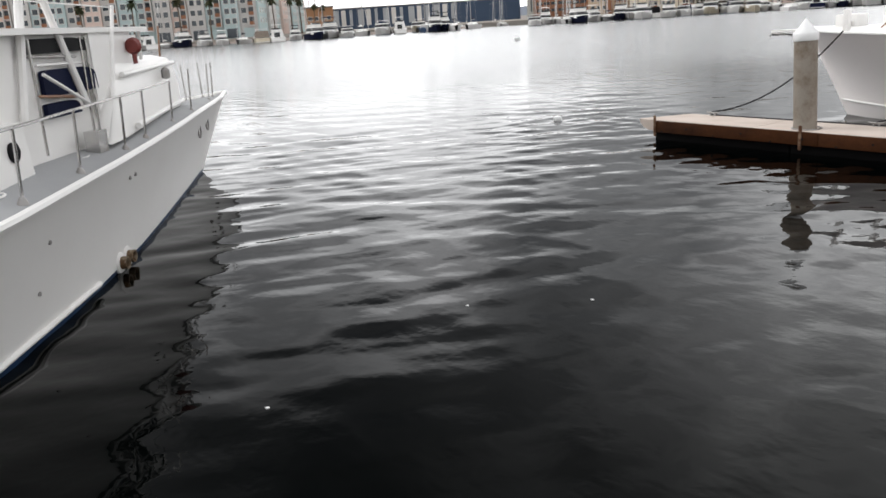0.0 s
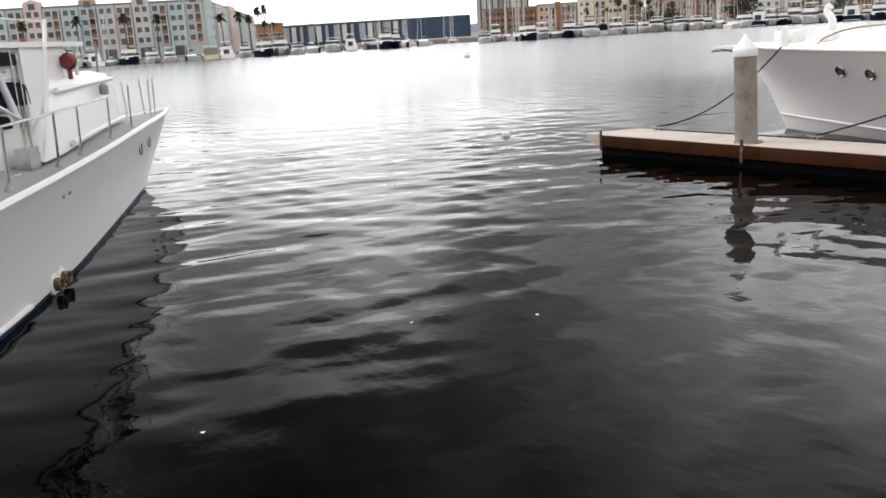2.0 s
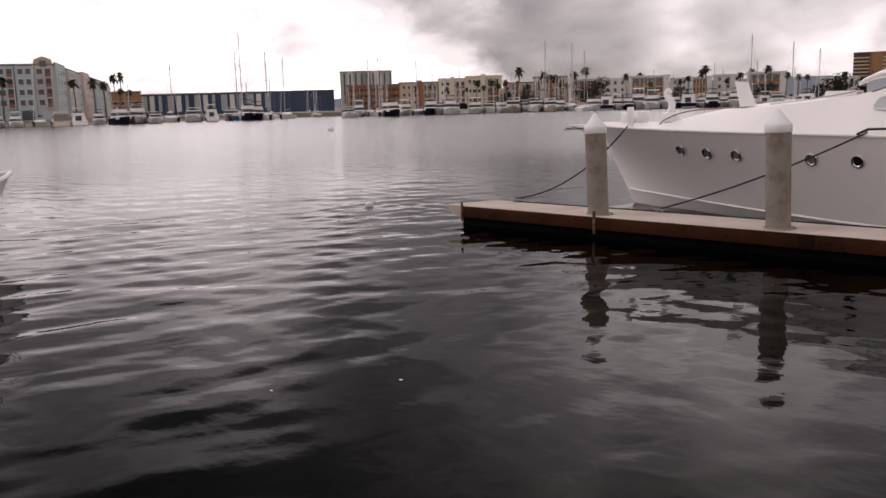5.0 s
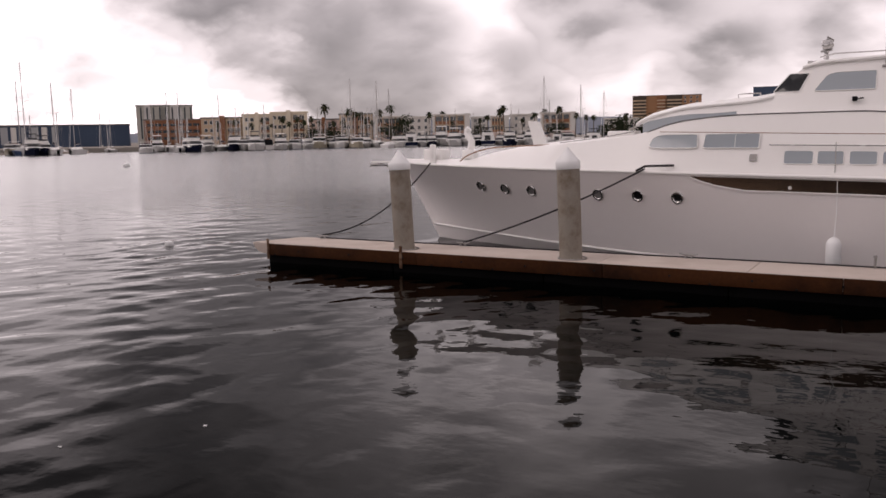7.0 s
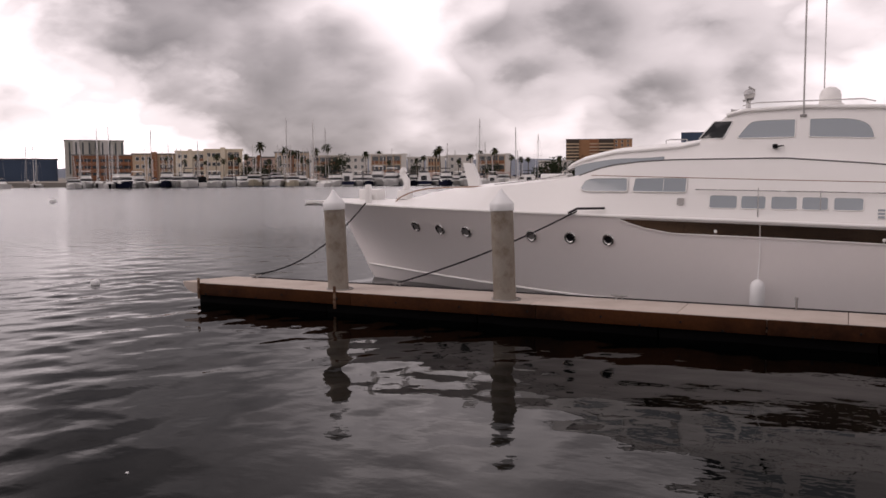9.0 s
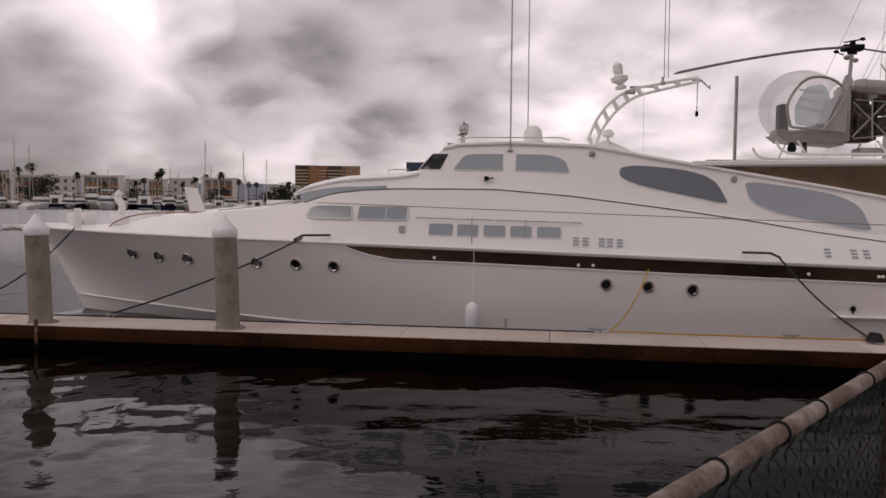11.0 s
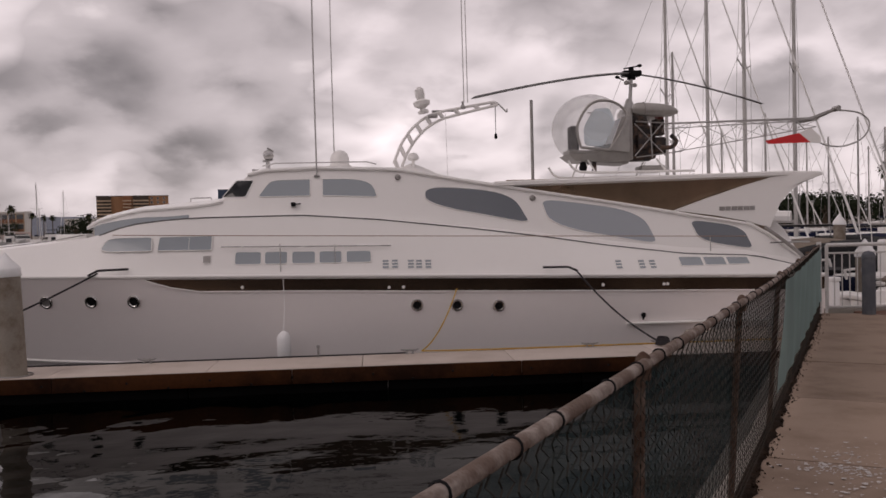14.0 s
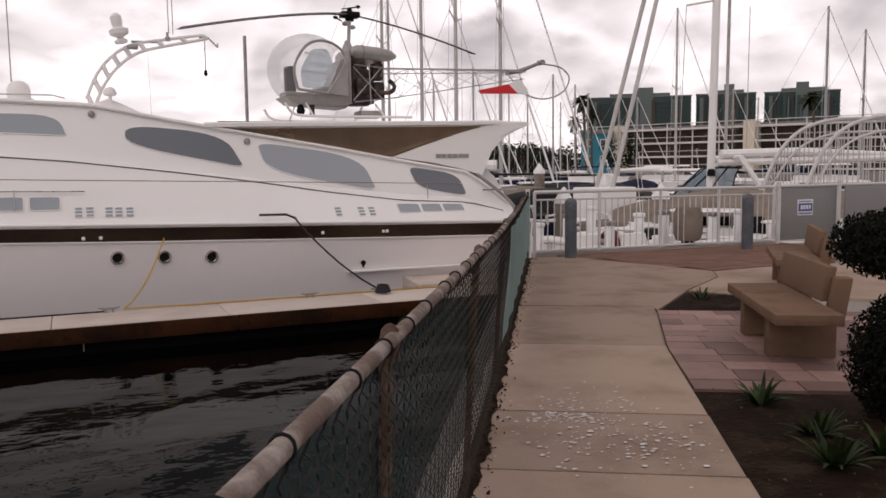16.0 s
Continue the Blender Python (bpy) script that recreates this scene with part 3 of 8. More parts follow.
def make_water():
    def spread(lo, hi, fine, far, grow):
        mid = list(np.arange(lo, hi + 1e-6, fine))
        left, right, step = [], [], fine
        a, b = lo, hi
        while b - hi < far:
            step *= grow
            a, b = a - step, b + step
            left.append(a), right.append(b)
        return np.array(left[::-1] + mid + right)

    xs, ys = spread(-16.0, 8.0, 0.062, 3800, 1.05), spread(0.5, 15.5, 0.062, 3800, 1.05)
    rng = np.random.default_rng(5)
    X, Y = np.meshgrid(xs, ys)
    gx, gy = np.gradient(xs), np.gradient(ys)
    cell = np.maximum(gx[None, :], gy[:, None])
    Z = np.full_like(X, WATER)
    # livelier water and another heading off the boats than in the lee of the dock
    lively = 1 / (1 + np.exp((X + 4.0 - (Y - 6) * 0.25) / 2.2))
    for k, lam in enumerate(np.geomspace(0.22, 2.4, 64)):
        a = (radians(152) if k % 2 else radians(110)) + rng.normal(0, 0.36 + 0.3 * math.exp(-lam / 0.6))
        amp = (0.0016 + 0.0022 * math.exp(-(math.log(lam / 0.8) / 0.65) ** 2)) * lam * rng.uniform(0.6, 1.3)
        wob = 0.6 * np.sin(X * 0.33 + rng.uniform(0, 6)) + 0.6 * np.sin(Y * 0.29 + rng.uniform(0, 6)) + 0.35 * np.sin((X + Y) * 0.9 + rng.uniform(0, 6))
        phase = (X * math.cos(a) + Y * math.sin(a)) * math.tau / lam + wob * 1.6 + rng.uniform(0, math.tau)
        fx, fy = rng.uniform(0.25, 0.9, 2)
        patch = 0.6 + 0.6 * np.sin(X * fx + rng.uniform(0, 6)) * np.sin(Y * fy + rng.uniform(0, 6))
        Z += amp * (0.85 * lively + 0.05 if k % 2 else 0.22) * patch * np.sin(phase) * np.exp(-(cell * 2.6 / lam) ** 2)
    nx, ny = len(xs), len(ys)
    idx = np.arange(nx * ny).reshape(ny, nx)
    quads = np.stack([idx[:-1, :-1], idx[:-1, 1:], idx[1:, 1:], idx[1:, :-1]], -1).reshape(-1, 4)
    me = bpy.data.meshes.new("water")
    me.from_pydata(np.stack([X, Y, Z], -1).reshape(-1, 3).tolist(), [], quads.tolist())
    me.shade_smooth()
    me.materials.append(M["water"])
    tagged(new("water", me), "dark rippled harbour water reflecting grey clouds", "water", kind="structure")


make_water()

# ---- the quay: land behind a sea wall that follows the chain-link fence ----
GROUND = 1.095
FENCE_AT, FENCE_DIR = Vector((2.067, 4.889, 0)), Vector((0.517, 0.856, 0))


def on_fence(s, side=0.0, z=GROUND):
    """s metres along the fence from where it passes beside the path's near joint; side: metres to its right."""
    p = FENCE_AT + FENCE_DIR * s + Vector((FENCE_DIR.y, -FENCE_DIR.x, 0)) * side
    return Vector((p.x, p.y, z))


FENCE_END = 10.32
quay_edge = [on_fence(-40, -0.24).xy, on_fence(FENCE_END + 0.15, -0.24).xy, (12.4, 13.62), (30.0, 12.3), (60.0, 12.0), (60.0, -60.0), (-12.0, -60.0)]
lone("ground", Geo().prism([tuple(p) for p in quay_edge], -1.6, GROUND - 0.035), "land", "grey concrete quay with a vertical sea wall", "ground", kind="structure", smooth=False)

# ---- floating finger dock with its concrete deck, timber whalers and piles ----
DOCK_Y0, DOCK_Y1, DOCK_X0, DOCK_X1, DOCK_Z = 13.86, 15.0, -11.6, 9.6, 0.5


def make_dock():
    d = thing("floating_dock", (-1.0, 14.4, 0.0), "long floating dock finger, pale concrete deck with wet brown timber sides", "dock", kind="structure")
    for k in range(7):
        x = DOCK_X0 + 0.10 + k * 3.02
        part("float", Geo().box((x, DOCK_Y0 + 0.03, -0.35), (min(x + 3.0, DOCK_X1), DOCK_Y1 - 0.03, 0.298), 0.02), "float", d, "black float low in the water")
    step = (DOCK_X1 - DOCK_X0) / 9
    for k in range(9):
        x = DOCK_X0 + k * step
        lo, hi = x + (0.004 if k else 0), x + step - 0.004
        if k == 0:
            tip = ((-11.40, 15.0), (-11.50, 14.97), (-11.58, 14.88), (-11.66, 14.62), (-11.82, 14.25), (-11.92, 13.98), (-11.93, 13.91), (-11.89, 13.87), (-11.66, DOCK_Y0))
            rows = [[(hi, DOCK_Y0, z), (hi, DOCK_Y1, z)] + [(x + cut, yy, z) for x, yy in tip] for cut, z in ((0.24, 0.29), (0.13, 0.33), (0.03, 0.41), (0.0, DOCK_Z - 0.012), (0.012, DOCK_Z))]
            part("deck_slab", Geo().rings(rows), "dock_top", d, "pale blunt nose of the dock, cut back underneath", angle=30)
        else:
            part("deck_slab", Geo().box((lo, DOCK_Y0, 0.30), (hi, DOCK_Y1, DOCK_Z), 0.012), "dock_top", d)
    for y0, y1 in ((DOCK_Y0 - 0.055, DOCK_Y0 - 0.003), (DOCK_Y1 + 0.003, DOCK_Y1 + 0.055)):
        for k in range(6):
            x = DOCK_X0 + 0.16 + k * 3.52
            part("timber_whaler", Geo().box((x, y0, 0.27), (min(x + 3.51, DOCK_X1), y1, 0.492), 0.008), "whaler", d)
    for k in range(34):
        x = DOCK_X0 + 0.35 + k * 0.61
        part("bolt", Geo().lathe((x, DOCK_Y0 - 0.075, 0.29 + 0.09 * (k % 2)), [(0.018, 0), (0.018, 0.012), (0.010, 0.020)], 8, (0, 1, 0)), "black", d)
    for x in (DOCK_X0 + 0.17, -8.25):
        part("iron_strap", Geo().box((x - 0.028, DOCK_Y0 - 0.075, 0.19), (x + 0.028, DOCK_Y0 - 0.05, 0.60), 0.006), "strap", d, "rusty upright iron strap")


M["strap"] = material("rusty_iron_strap", (0.10, 0.05, 0.03), 0.8, 0.2, grain=(60, 0.3), stain=(9, 0.4, (0.28, 0.20, 0.14)), bump=(60, 0.4))
make_dock()


def make_pile(x, y, lean, top, label):
    p = thing("concrete_pile", (x, y, 0), label, "pile", "dock piles")
    a, b = Vector((x - lean * -0.6, y, -1.5)), Vector((x - lean, y, top - 0.36))
    ax = (b - a).normalized()
    L = (b - a).length
    part("shaft", Geo().lathe(a, [(0.19, 0), (0.19, L * 0.5), (0.19, L)], 28, ax), "pile", p)
    part("cap", Geo().lathe(b, [(0.20, -0.01), (0.206, 0.0), (0.206, 0.105), (0.198, 0.125), (0.10, 0.24), (0.012, 0.36)], 28, ax), "cap", p, "white cone cap")
    part("guide_hoop", Geo().tube([(x + 0.24 * math.cos(t), y + 0.24 * math.sin(t), DOCK_Z + 0.012) for t in np.linspace(0, math.tau, 28, endpoint=False)], 0.012, 6, closed=True), "dull_steel", p)


make_pile(-8.36, 14.16, 0.10, 2.345, "round weathered concrete pile with a white cone cap")
make_pile(-5.05, 14.16, 0.08, 2.37, "round weathered concrete pile with a white cone cap")


def cleat(name, x, y, z, turn, label, mat="dull_steel"):
    c = thing(name, (x, y, z), label, "cleat", "mooring cleats")
    u = Vector((math.cos(turn), math.sin(turn), 0))
    o = Vector((x, y, z))
    part("horn", Geo().tube([o + u * -0.15 + Vector((0, 0, 0.075)), o + u * -0.08 + Vector((0, 0, 0.06)), o + u * 0.08 + Vector((0, 0, 0.06)), o + u * 0.15 + Vector((0, 0, 0.075))], [0.01, 0.016, 0.016, 0.01], 8), mat, c)
    for s in (-0.05, 0.05):
        part("foot", Geo().lathe(o + u * s, [(0.026, 0), (0.014, 0.03), (0.013, 0.06)], 10), mat, c)
    return c


for cx in (-10.9, -7.55, -3.3, 0.95, 4.0, 5.2):
    cleat("dock_cleat", cx, 14.9, DOCK_Z, 0.0, "small galvanised mooring cleat bolted to the dock edge")

# ---- the big white motor yacht along the far side of the dock, bow to the open water ----
YC = 18.9
X_STERN = 9.0
sheer_z = table((-11.4, 1.95), (-9.2, 1.93), (-5.9, 1.87), (-3.6, 1.82), (-0.8, 1.76), (1.44, 1.70), (4.45, 1.62), (7.07, 1.55), (9.0, 1.50))
sheer_b = table((-11.4, 0.06), (-10.9, 0.62), (-10.3, 1.12), (-9.5, 1.62), (-8.5, 2.05), (-7.4, 2.34), (-6.0, 2.54), (-4.0, 2.67), (-1, 2.72), (6, 2.72), (9.0, 2.55))
# half-breadths along the length, 0 at the stem and 1 at the stern
chine_b = table((0, 0.03), (0.05, 0.45), (0.10, 0.85), (0.18, 1.45), (0.27, 1.98), (0.38, 2.35), (0.5, 2.52), (0.8, 2.58), (1, 2.45))
water_b = table((0, 0.02), (0.05, 0.34), (0.10, 0.66), (0.18, 1.20), (0.27, 1.75), (0.38, 2.18), (0.5, 2.42), (0.8, 2.5), (1, 2.38))


def stem_x(z):
    return float(np.interp(z, (-0.6, 0.0, 0.42, 1.63, 1.95), (-9.7, -10.31, -10.55, -11.25, -11.4)))


def hull_point(u, k, side=-1):
    """A point of the hull: u along it, k up it (0 keel, 1 waterline, 2 chine, 3 sheer, and between)."""
    xs = stem_x(1.95) + u * (X_STERN - stem_x(1.95))
    zs, bs = sheer_z(xs), sheer_b(xs)
    zc = 0.42 - 0.22 * min(u / 0.35, 1)
    levels = [(-0.6, 0.02), (0.0, water_b(u)), (zc, chine_b(u)), (zs, bs)]
    i = min(int(k), 2)
    t = k - i
    (za, ba), (zb, bb) = levels[i], levels[i + 1]
    z = za + (zb - za) * t
    flare = 0.0 if i < 2 else -0.16 * math.sin(math.pi * t) * max(0.0, 1 - u / 0.45)
    b = ba + (bb - ba) * t + flare
    x = stem_x(z) + u * (X_STERN - stem_x(z))
    return Vector((x, YC + side * max(b, 0.015), z))


def hull_y(x, z):
    """The y of the hull's near side at x and z, over the chine."""
    u, k = 0.5, 2.5
    for _ in range(12):
        u = (x - stem_x(z)) / (X_STERN - stem_x(z))
        xs = stem_x(1.95) + u * (X_STERN - stem_x(1.95))
        zc = 0.42 - 0.22 * min(u / 0.35, 1)
        k = 2 + min(max((z - zc) / (sheer_z(xs) - zc), 0), 1)
    return hull_point(u, min(k, 2.9999)).y


# the house: lower sides up to the shoulder, then the upper house up to the roof's edge
shoulder_z = table((-9.2, 2.0), (-8.4, 2.16), (-7.9, 2.22), (-6.9, 2.33), (-5.8, 2.42), (-5.1, 2.5), (-4.6, 2.58), (-4.3, 2.69), (-4.0, 2.77), (-3.35, 2.84), (-2.8, 2.865),
                   (-0.9, 2.87), (0.5, 2.76), (2.25, 2.55), (3.7, 2.35), (4.8, 2.17), (6.4, 1.96), (7.8, 1.89), (8.9, 1.62))
shoulder_b = table((-9.2, 0.85), (-8.4, 1.15), (-7.0, 1.55), (-5.8, 1.82), (-4.6, 2.02), (-3.35, 2.10), (6.5, 2.12), (8.9, 2.0))
deck_mid_z = table((-9.2, 2.06), (-8.4, 2.27), (-7.9, 2.35), (-6.9, 2.45), (-5.8, 2.52), (-4.6, 2.60), (-3.35, 2.85), (9, 2.85))
roof_z = table((-5.05, 2.765), (-4.7, 2.89), (-4.3, 2.98), (-3.9, 3.05), (-2.75, 3.13), (-2.42, 3.18), (-1.95, 3.66), (-1.75, 3.73), (-0.65, 3.77), (0.87, 3.71), (1.5, 3.6), (2.16, 3.47),
               (3.65, 3.22), (5.23, 2.955), (6.8, 2.67), (7.87, 2.49), (8.35, 2.21), (8.9, 1.79))
roof_b = table((-5.05, 1.25), (-4.7, 1.55), (-3.9, 1.78), (-2.75, 1.80), (-2.42, 1.72), (-1.95, 1.55), (-0.65, 1.55), (1, 1.58), (3, 1.66), (8.35, 1.75), (8.9, 1.8))
upper_base_b = table((-5.05, 1.3), (-4.7, 1.6), (-3.9, 1.85), (-2.75, 1.93), (8.9, 1.95))


def house_y(x, z):
    """The y of the near side of the house at x and z."""
    zs, bs = sheer_z(x) + 0.03, sheer_b(x) - 0.13
    zm, bm_ = shoulder_z(x), shoulder_b(x)
    if z <= zm:
        b = bs + (bm_ - bs) * (z - zs) / max(zm - zs, 0.01)
    else:
        zr, b0, b1 = roof_z(x), upper_base_b(x), roof_b(x)
        b = b0 + (b1 - b0) * min((z - zm) / max(zr - zm, 0.01), 1.1)
    return YC - b


def on_side(outline, surface, proud, depth=0.03):
    """A plate that follows a side, from an outline in x and z."""
    front = [(x, surface(x, z) - proud, z) for x, z in outline]
    back = [(x, surface(x, z) - proud + depth, z) for x, z in outline]
    return Geo().slab(front, back)


def rim_on_side(outline, surface, r, proud=0.0):
    return Geo().tube([(x, surface(x, z) - proud, z) for x, z in outline], r, 6, closed=True)


def make_yacht():
    y = thing("motor_yacht", (0.0, YC, 0.0), "big white motor yacht with bronze bands, moored along the dock", "yacht")
    us = [0, 0.004, 0.01] + [0.02 * k for k in range(1, 26)] + [0.55, 0.6, 0.7, 0.8, 0.9, 1.0]
    ks = [0, 0.5, 1, 1.5, 2, 2.08, 2.16, 2.25, 2.35, 2.45, 2.55, 2.65, 2.75, 2.85, 2.93, 2.9999]
    g = Geo()
    for side in (-1, 1):
        g.strip([[hull_point(u, k, side) for k in ks] for u in us])
    g.strip([[hull_point(1.0, k, s) for k in ks] for s in (-1, 1)])
    part("hull", g, "hull", y, "smooth grey-white painted hull", angle=30)
    part("bottom_paint", Geo().strip([[hull_point(u, k) + Vector((0, -0.006, 0)) for k in (0.7, 1.0, 1.22)] for u in us]), "black", y, "black bottom paint at the waterline")
    for side in (-1, 1):
        part("spray_rail", Geo().tube([hull_point(u, 2.02, side) + Vector((0, 0.012 * side, 0)) for u in us[1:]], 0.024, 8), "gelcoat", y)
        part("gunwale", Geo().tube([hull_point(u, 2.9999, side) + Vector((0, 0.0, 0.012)) for u in us], 0.032, 8), "gelcoat", y)
    # bronze band under the sheer
    top = lambda x: sheer_z(x) - 0.035  # noqa: E731
    low = table((-3.65, 1.775), (-3.45, 1.70), (-3.2, 1.625), (-2.7, 1.54), (-0.76, 1.50), (1.46, 1.425), (7.07, 1.275), (8.95, 1.22))
    xs = [-3.65, -3.55, -3.45, -3.3, -3.2, -2.95, -2.7, -2, -1, 0, 1, 2, 3, 4, 5, 6, 7, 8, 8.95]
    part("bronze_band", Geo().strip([[(x, hull_y(x, z) - 0.008, z) for z in np.linspace(low(x), top(x), 4)] for x in xs]), "bronze", y, "glossy brown band along the sheer")
    part("band_trim", Geo().tube([(x, hull_y(x, low(x)) - 0.01, low(x)) for x in xs], 0.014, 6), "gelcoat", y)
    for x, z in ((-1.95, 1.60), (0.66, 1.52), (0.92, 1.52), (4.6, 1.45), (5.75, 1.43), (5.82, 1.43)):
        part("band_light", Geo().lathe((x, hull_y(x, z) - 0.03, z), [(0.03, 0.03), (0.03, 0.01), (0.015, 0)], 10, (0, 1, 0)), "gelcoat", y)
    # deck with a cambered foredeck, and the lower sides of the house
    rows = []
    for x in np.concatenate([np.linspace(-11.3, -9.2, 6), np.linspace(-8.9, -3.4, 16), np.linspace(-3, 8.9, 20)]):
        b, z = sheer_b(x) - 0.03, sheer_z(x) + 0.02
        if x < -9.15:
            row = [(-b, z), (-max(b - 0.1, 0.02), z + 0.02), (-b * 0.5, z + 0.06), (-b * 0.2, z + 0.07), (0, z + 0.075)]
        else:
            sb, sz, mz = shoulder_b(x), shoulder_z(x), deck_mid_z(x)
            sb = min(sb, b - 0.14)
            row = [(-b, z), (-(b - 0.10), z + 0.012), (-sb, sz), (-sb * 0.55, max(sz + (mz - sz) * 0.6, sz)), (0, max(mz, sz))]
        rows.append([Vector((x, YC + v, w)) for v, w in row] + [Vector((x, YC - v, w)) for v, w in row[-2::-1]])
    part("lower_house", Geo().strip(rows), "gelcoat", y, "bright white deck and house sides", angle=28)
    # upper house with the pilothouse and its long falling roof
    rows = []
    for x in [-5.05, -4.9, -4.7, -4.3, -3.9, -3.3, -2.75, -2.42, -2.3, -2.15, -1.95, -1.75, -1.2, -0.65, 0, 0.87, 1.5, 2.16, 3, 3.65, 4.5, 5.23, 6, 6.8, 7.4, 7.87, 8.1, 8.35, 8.6, 8.9]:
        zb = max(shoulder_z(x) - 0.01, 2.70 if x < -4 else 0) if x < -2.75 else shoulder_z(x) - 0.01
        if x < -3.3:
            zb = roof_z(x) - 0.07 - 0.12 * min(max((x + 5.05) / 1.7, 0), 1)
        b0, b1, zr = upper_base_b(x), roof_b(x), roof_z(x)
        row = [(-b0, zb), (-(b0 + (b1 - b0) * 0.5), zb + (zr - zb) * 0.5), (-b1, zr), (-b1 * 0.8, zr + 0.07), (0, zr + 0.11)]
        rows.append([Vector((x, YC + v, w)) for v, w in row] + [Vector((x, YC - v, w)) for v, w in row[-2::-1]])
    g = Geo().strip(rows)
    g.add(rows[0], [tuple(range(len(rows[0])))])
    part("upper_house", g, "gelcoat", y, "white upper house with a falling roofline", angle=30)
    rail = [x for x in np.linspace(-1.95, 8.85, 34)]
    part("roof_edge", Geo().tube([(x, YC - roof_b(x) - 0.03, roof_z(x) + 0.005) for x in rail], 0.032, 8), "gelcoat", y)
    part("visor_edge", Geo().tube(curve_through([(x, YC - roof_b(x) - 0.03, roof_z(x) - 0.03) for x in (-5.03, -4.7, -4.3, -3.9, -3.3, -2.75, -2.4)], 18), 0.028, 8), "gelcoat", y)
    # dark pane under the visor
    xs = np.linspace(-4.85, -3.0, 10)
    part("visor_window", Geo().strip([[(x, YC - min(upper_base_b(x), shoulder_b(x)) - 0.015, z) for z in (shoulder_z(x) + 0.005, roof_z(x) - 0.075 - 0.11 * min(max((x + 5.05) / 1.7, 0), 1))] for x in xs]), "shade", y, "dark wraparound window under the visor")
    part("shoulder_seam", Geo().tube([(x, YC - shoulder_b(x) - 0.004, shoulder_z(x)) for x in np.linspace(-4.6, 8.6, 40)], 0.013, 5), "rotor", y)
    part("life_line", Geo().tube([(-4.33, house_y(-4.33, 2.58) - 0.01, 2.585), (-4.0, 16.2, 2.578), (-1.3, 16.15, 2.503), (1.5, 16.15, 2.430), (4.6, 16.15, 2.350), (7.3, 16.2, 2.278), (7.75, house_y(7.75, 2.26) - 0.01, 2.266)], 0.0075, 5), "teak", y, "thin brown-red life line along the side")

    def window(name, corners, by, surface, mat="shade", proud=0.012, frame_r=0.010, n=6):
        o = rounded(corners, by, n)
        w = part(name, on_side(o, surface, proud), mat, y)
        if frame_r:
            part("window_frame", rim_on_side(o, surface, frame_r, proud - 0.004), "gelcoat", w)
        return w

    hy = house_y
    window("side_window", [(-4.53, 2.28), (-4.42, 2.53), (-3.60, 2.53), (-3.58, 2.28)], [0.3, 0.35, 0.1, 0.1], hy, proud=0.045)
    w = window("side_window", [(-3.49, 2.28), (-3.46, 2.53), (-2.52, 2.53), (-2.52, 2.27)], 0.08, hy, proud=0.03)
    part("mullion", Geo().tube([(-2.93, hy(-2.93, 2.28) - 0.02, 2.28), (-2.93, hy(-2.93, 2.53) - 0.02, 2.53)], 0.009, 5), "gelcoat", w)
    for a, b in ((-2.10, -1.63), (-1.57, -1.16), (-1.08, -0.66), (-0.59, -0.18), (-0.10, 0.35)):
        window("saloon_window", [(a, 1.995 - 0.008 * (a + 2)), (a, 2.225 - 0.016 * (a + 2)), (b, 2.225 - 0.016 * (b + 2)), (b, 1.995 - 0.008 * (b + 2))], 0.16, hy)
    for a, b in ((6.20, 6.66), (6.70, 7.13), (7.17, 7.62)):
        window("aft_window", [(a, 1.74), (a, 1.905 - 0.03 * (a - 6.2)), (b, 1.905 - 0.03 * (b - 6.2)), (b, 1.735)], 0.12, hy)
    window("pilothouse_windscreen", [(-2.42, 3.24), (-2.16, 3.56), (-1.83, 3.56), (-1.98, 3.24)], 0.08, hy, "dark_glass")
    window("pilothouse_window", [(-1.75, 3.235), (-1.52, 3.555), (-0.77, 3.56), (-0.77, 3.235)], [0.12, 0.25, 0.06, 0.06], hy)
    window("pilothouse_window", [(-0.54, 3.235), (-0.54, 3.56), (0.38, 3.55), (0.50, 3.19)], [0.05, 0.05, 0.55, 0.1], hy)
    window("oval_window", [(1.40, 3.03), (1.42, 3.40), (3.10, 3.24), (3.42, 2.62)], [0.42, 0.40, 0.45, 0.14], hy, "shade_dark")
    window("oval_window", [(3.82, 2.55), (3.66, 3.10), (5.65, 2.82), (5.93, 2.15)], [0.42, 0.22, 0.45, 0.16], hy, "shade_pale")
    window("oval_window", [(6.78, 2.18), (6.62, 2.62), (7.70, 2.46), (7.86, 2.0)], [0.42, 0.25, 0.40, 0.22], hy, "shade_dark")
    # portholes
    for x, z in ((-8.32, 1.50), (-7.65, 1.46), (-6.97, 1.44), (-5.45, 1.41), (-4.64, 1.405), (-3.88, 1.39), (1.16, 1.18), (1.89, 1.155), (2.66, 1.12)):
        r = 0.092
        ring = [(x + r * math.cos(t), z + r * math.sin(t)) for t in np.linspace(0, math.tau, 20, endpoint=False)]
        p = part("porthole", rim_on_side(ring, hull_y, 0.024, 0.014), "chrome", y, "round chrome-rimmed porthole")
        inner = [(x + r * 0.9 * math.cos(t), z + r * 0.9 * math.sin(t)) for t in np.linspace(0, math.tau, 20, endpoint=False)]
        part("porthole_glass", on_side(inner, hull_y, 0.014, 0.03), "port_glass" if x < -4.8 else "black", p)
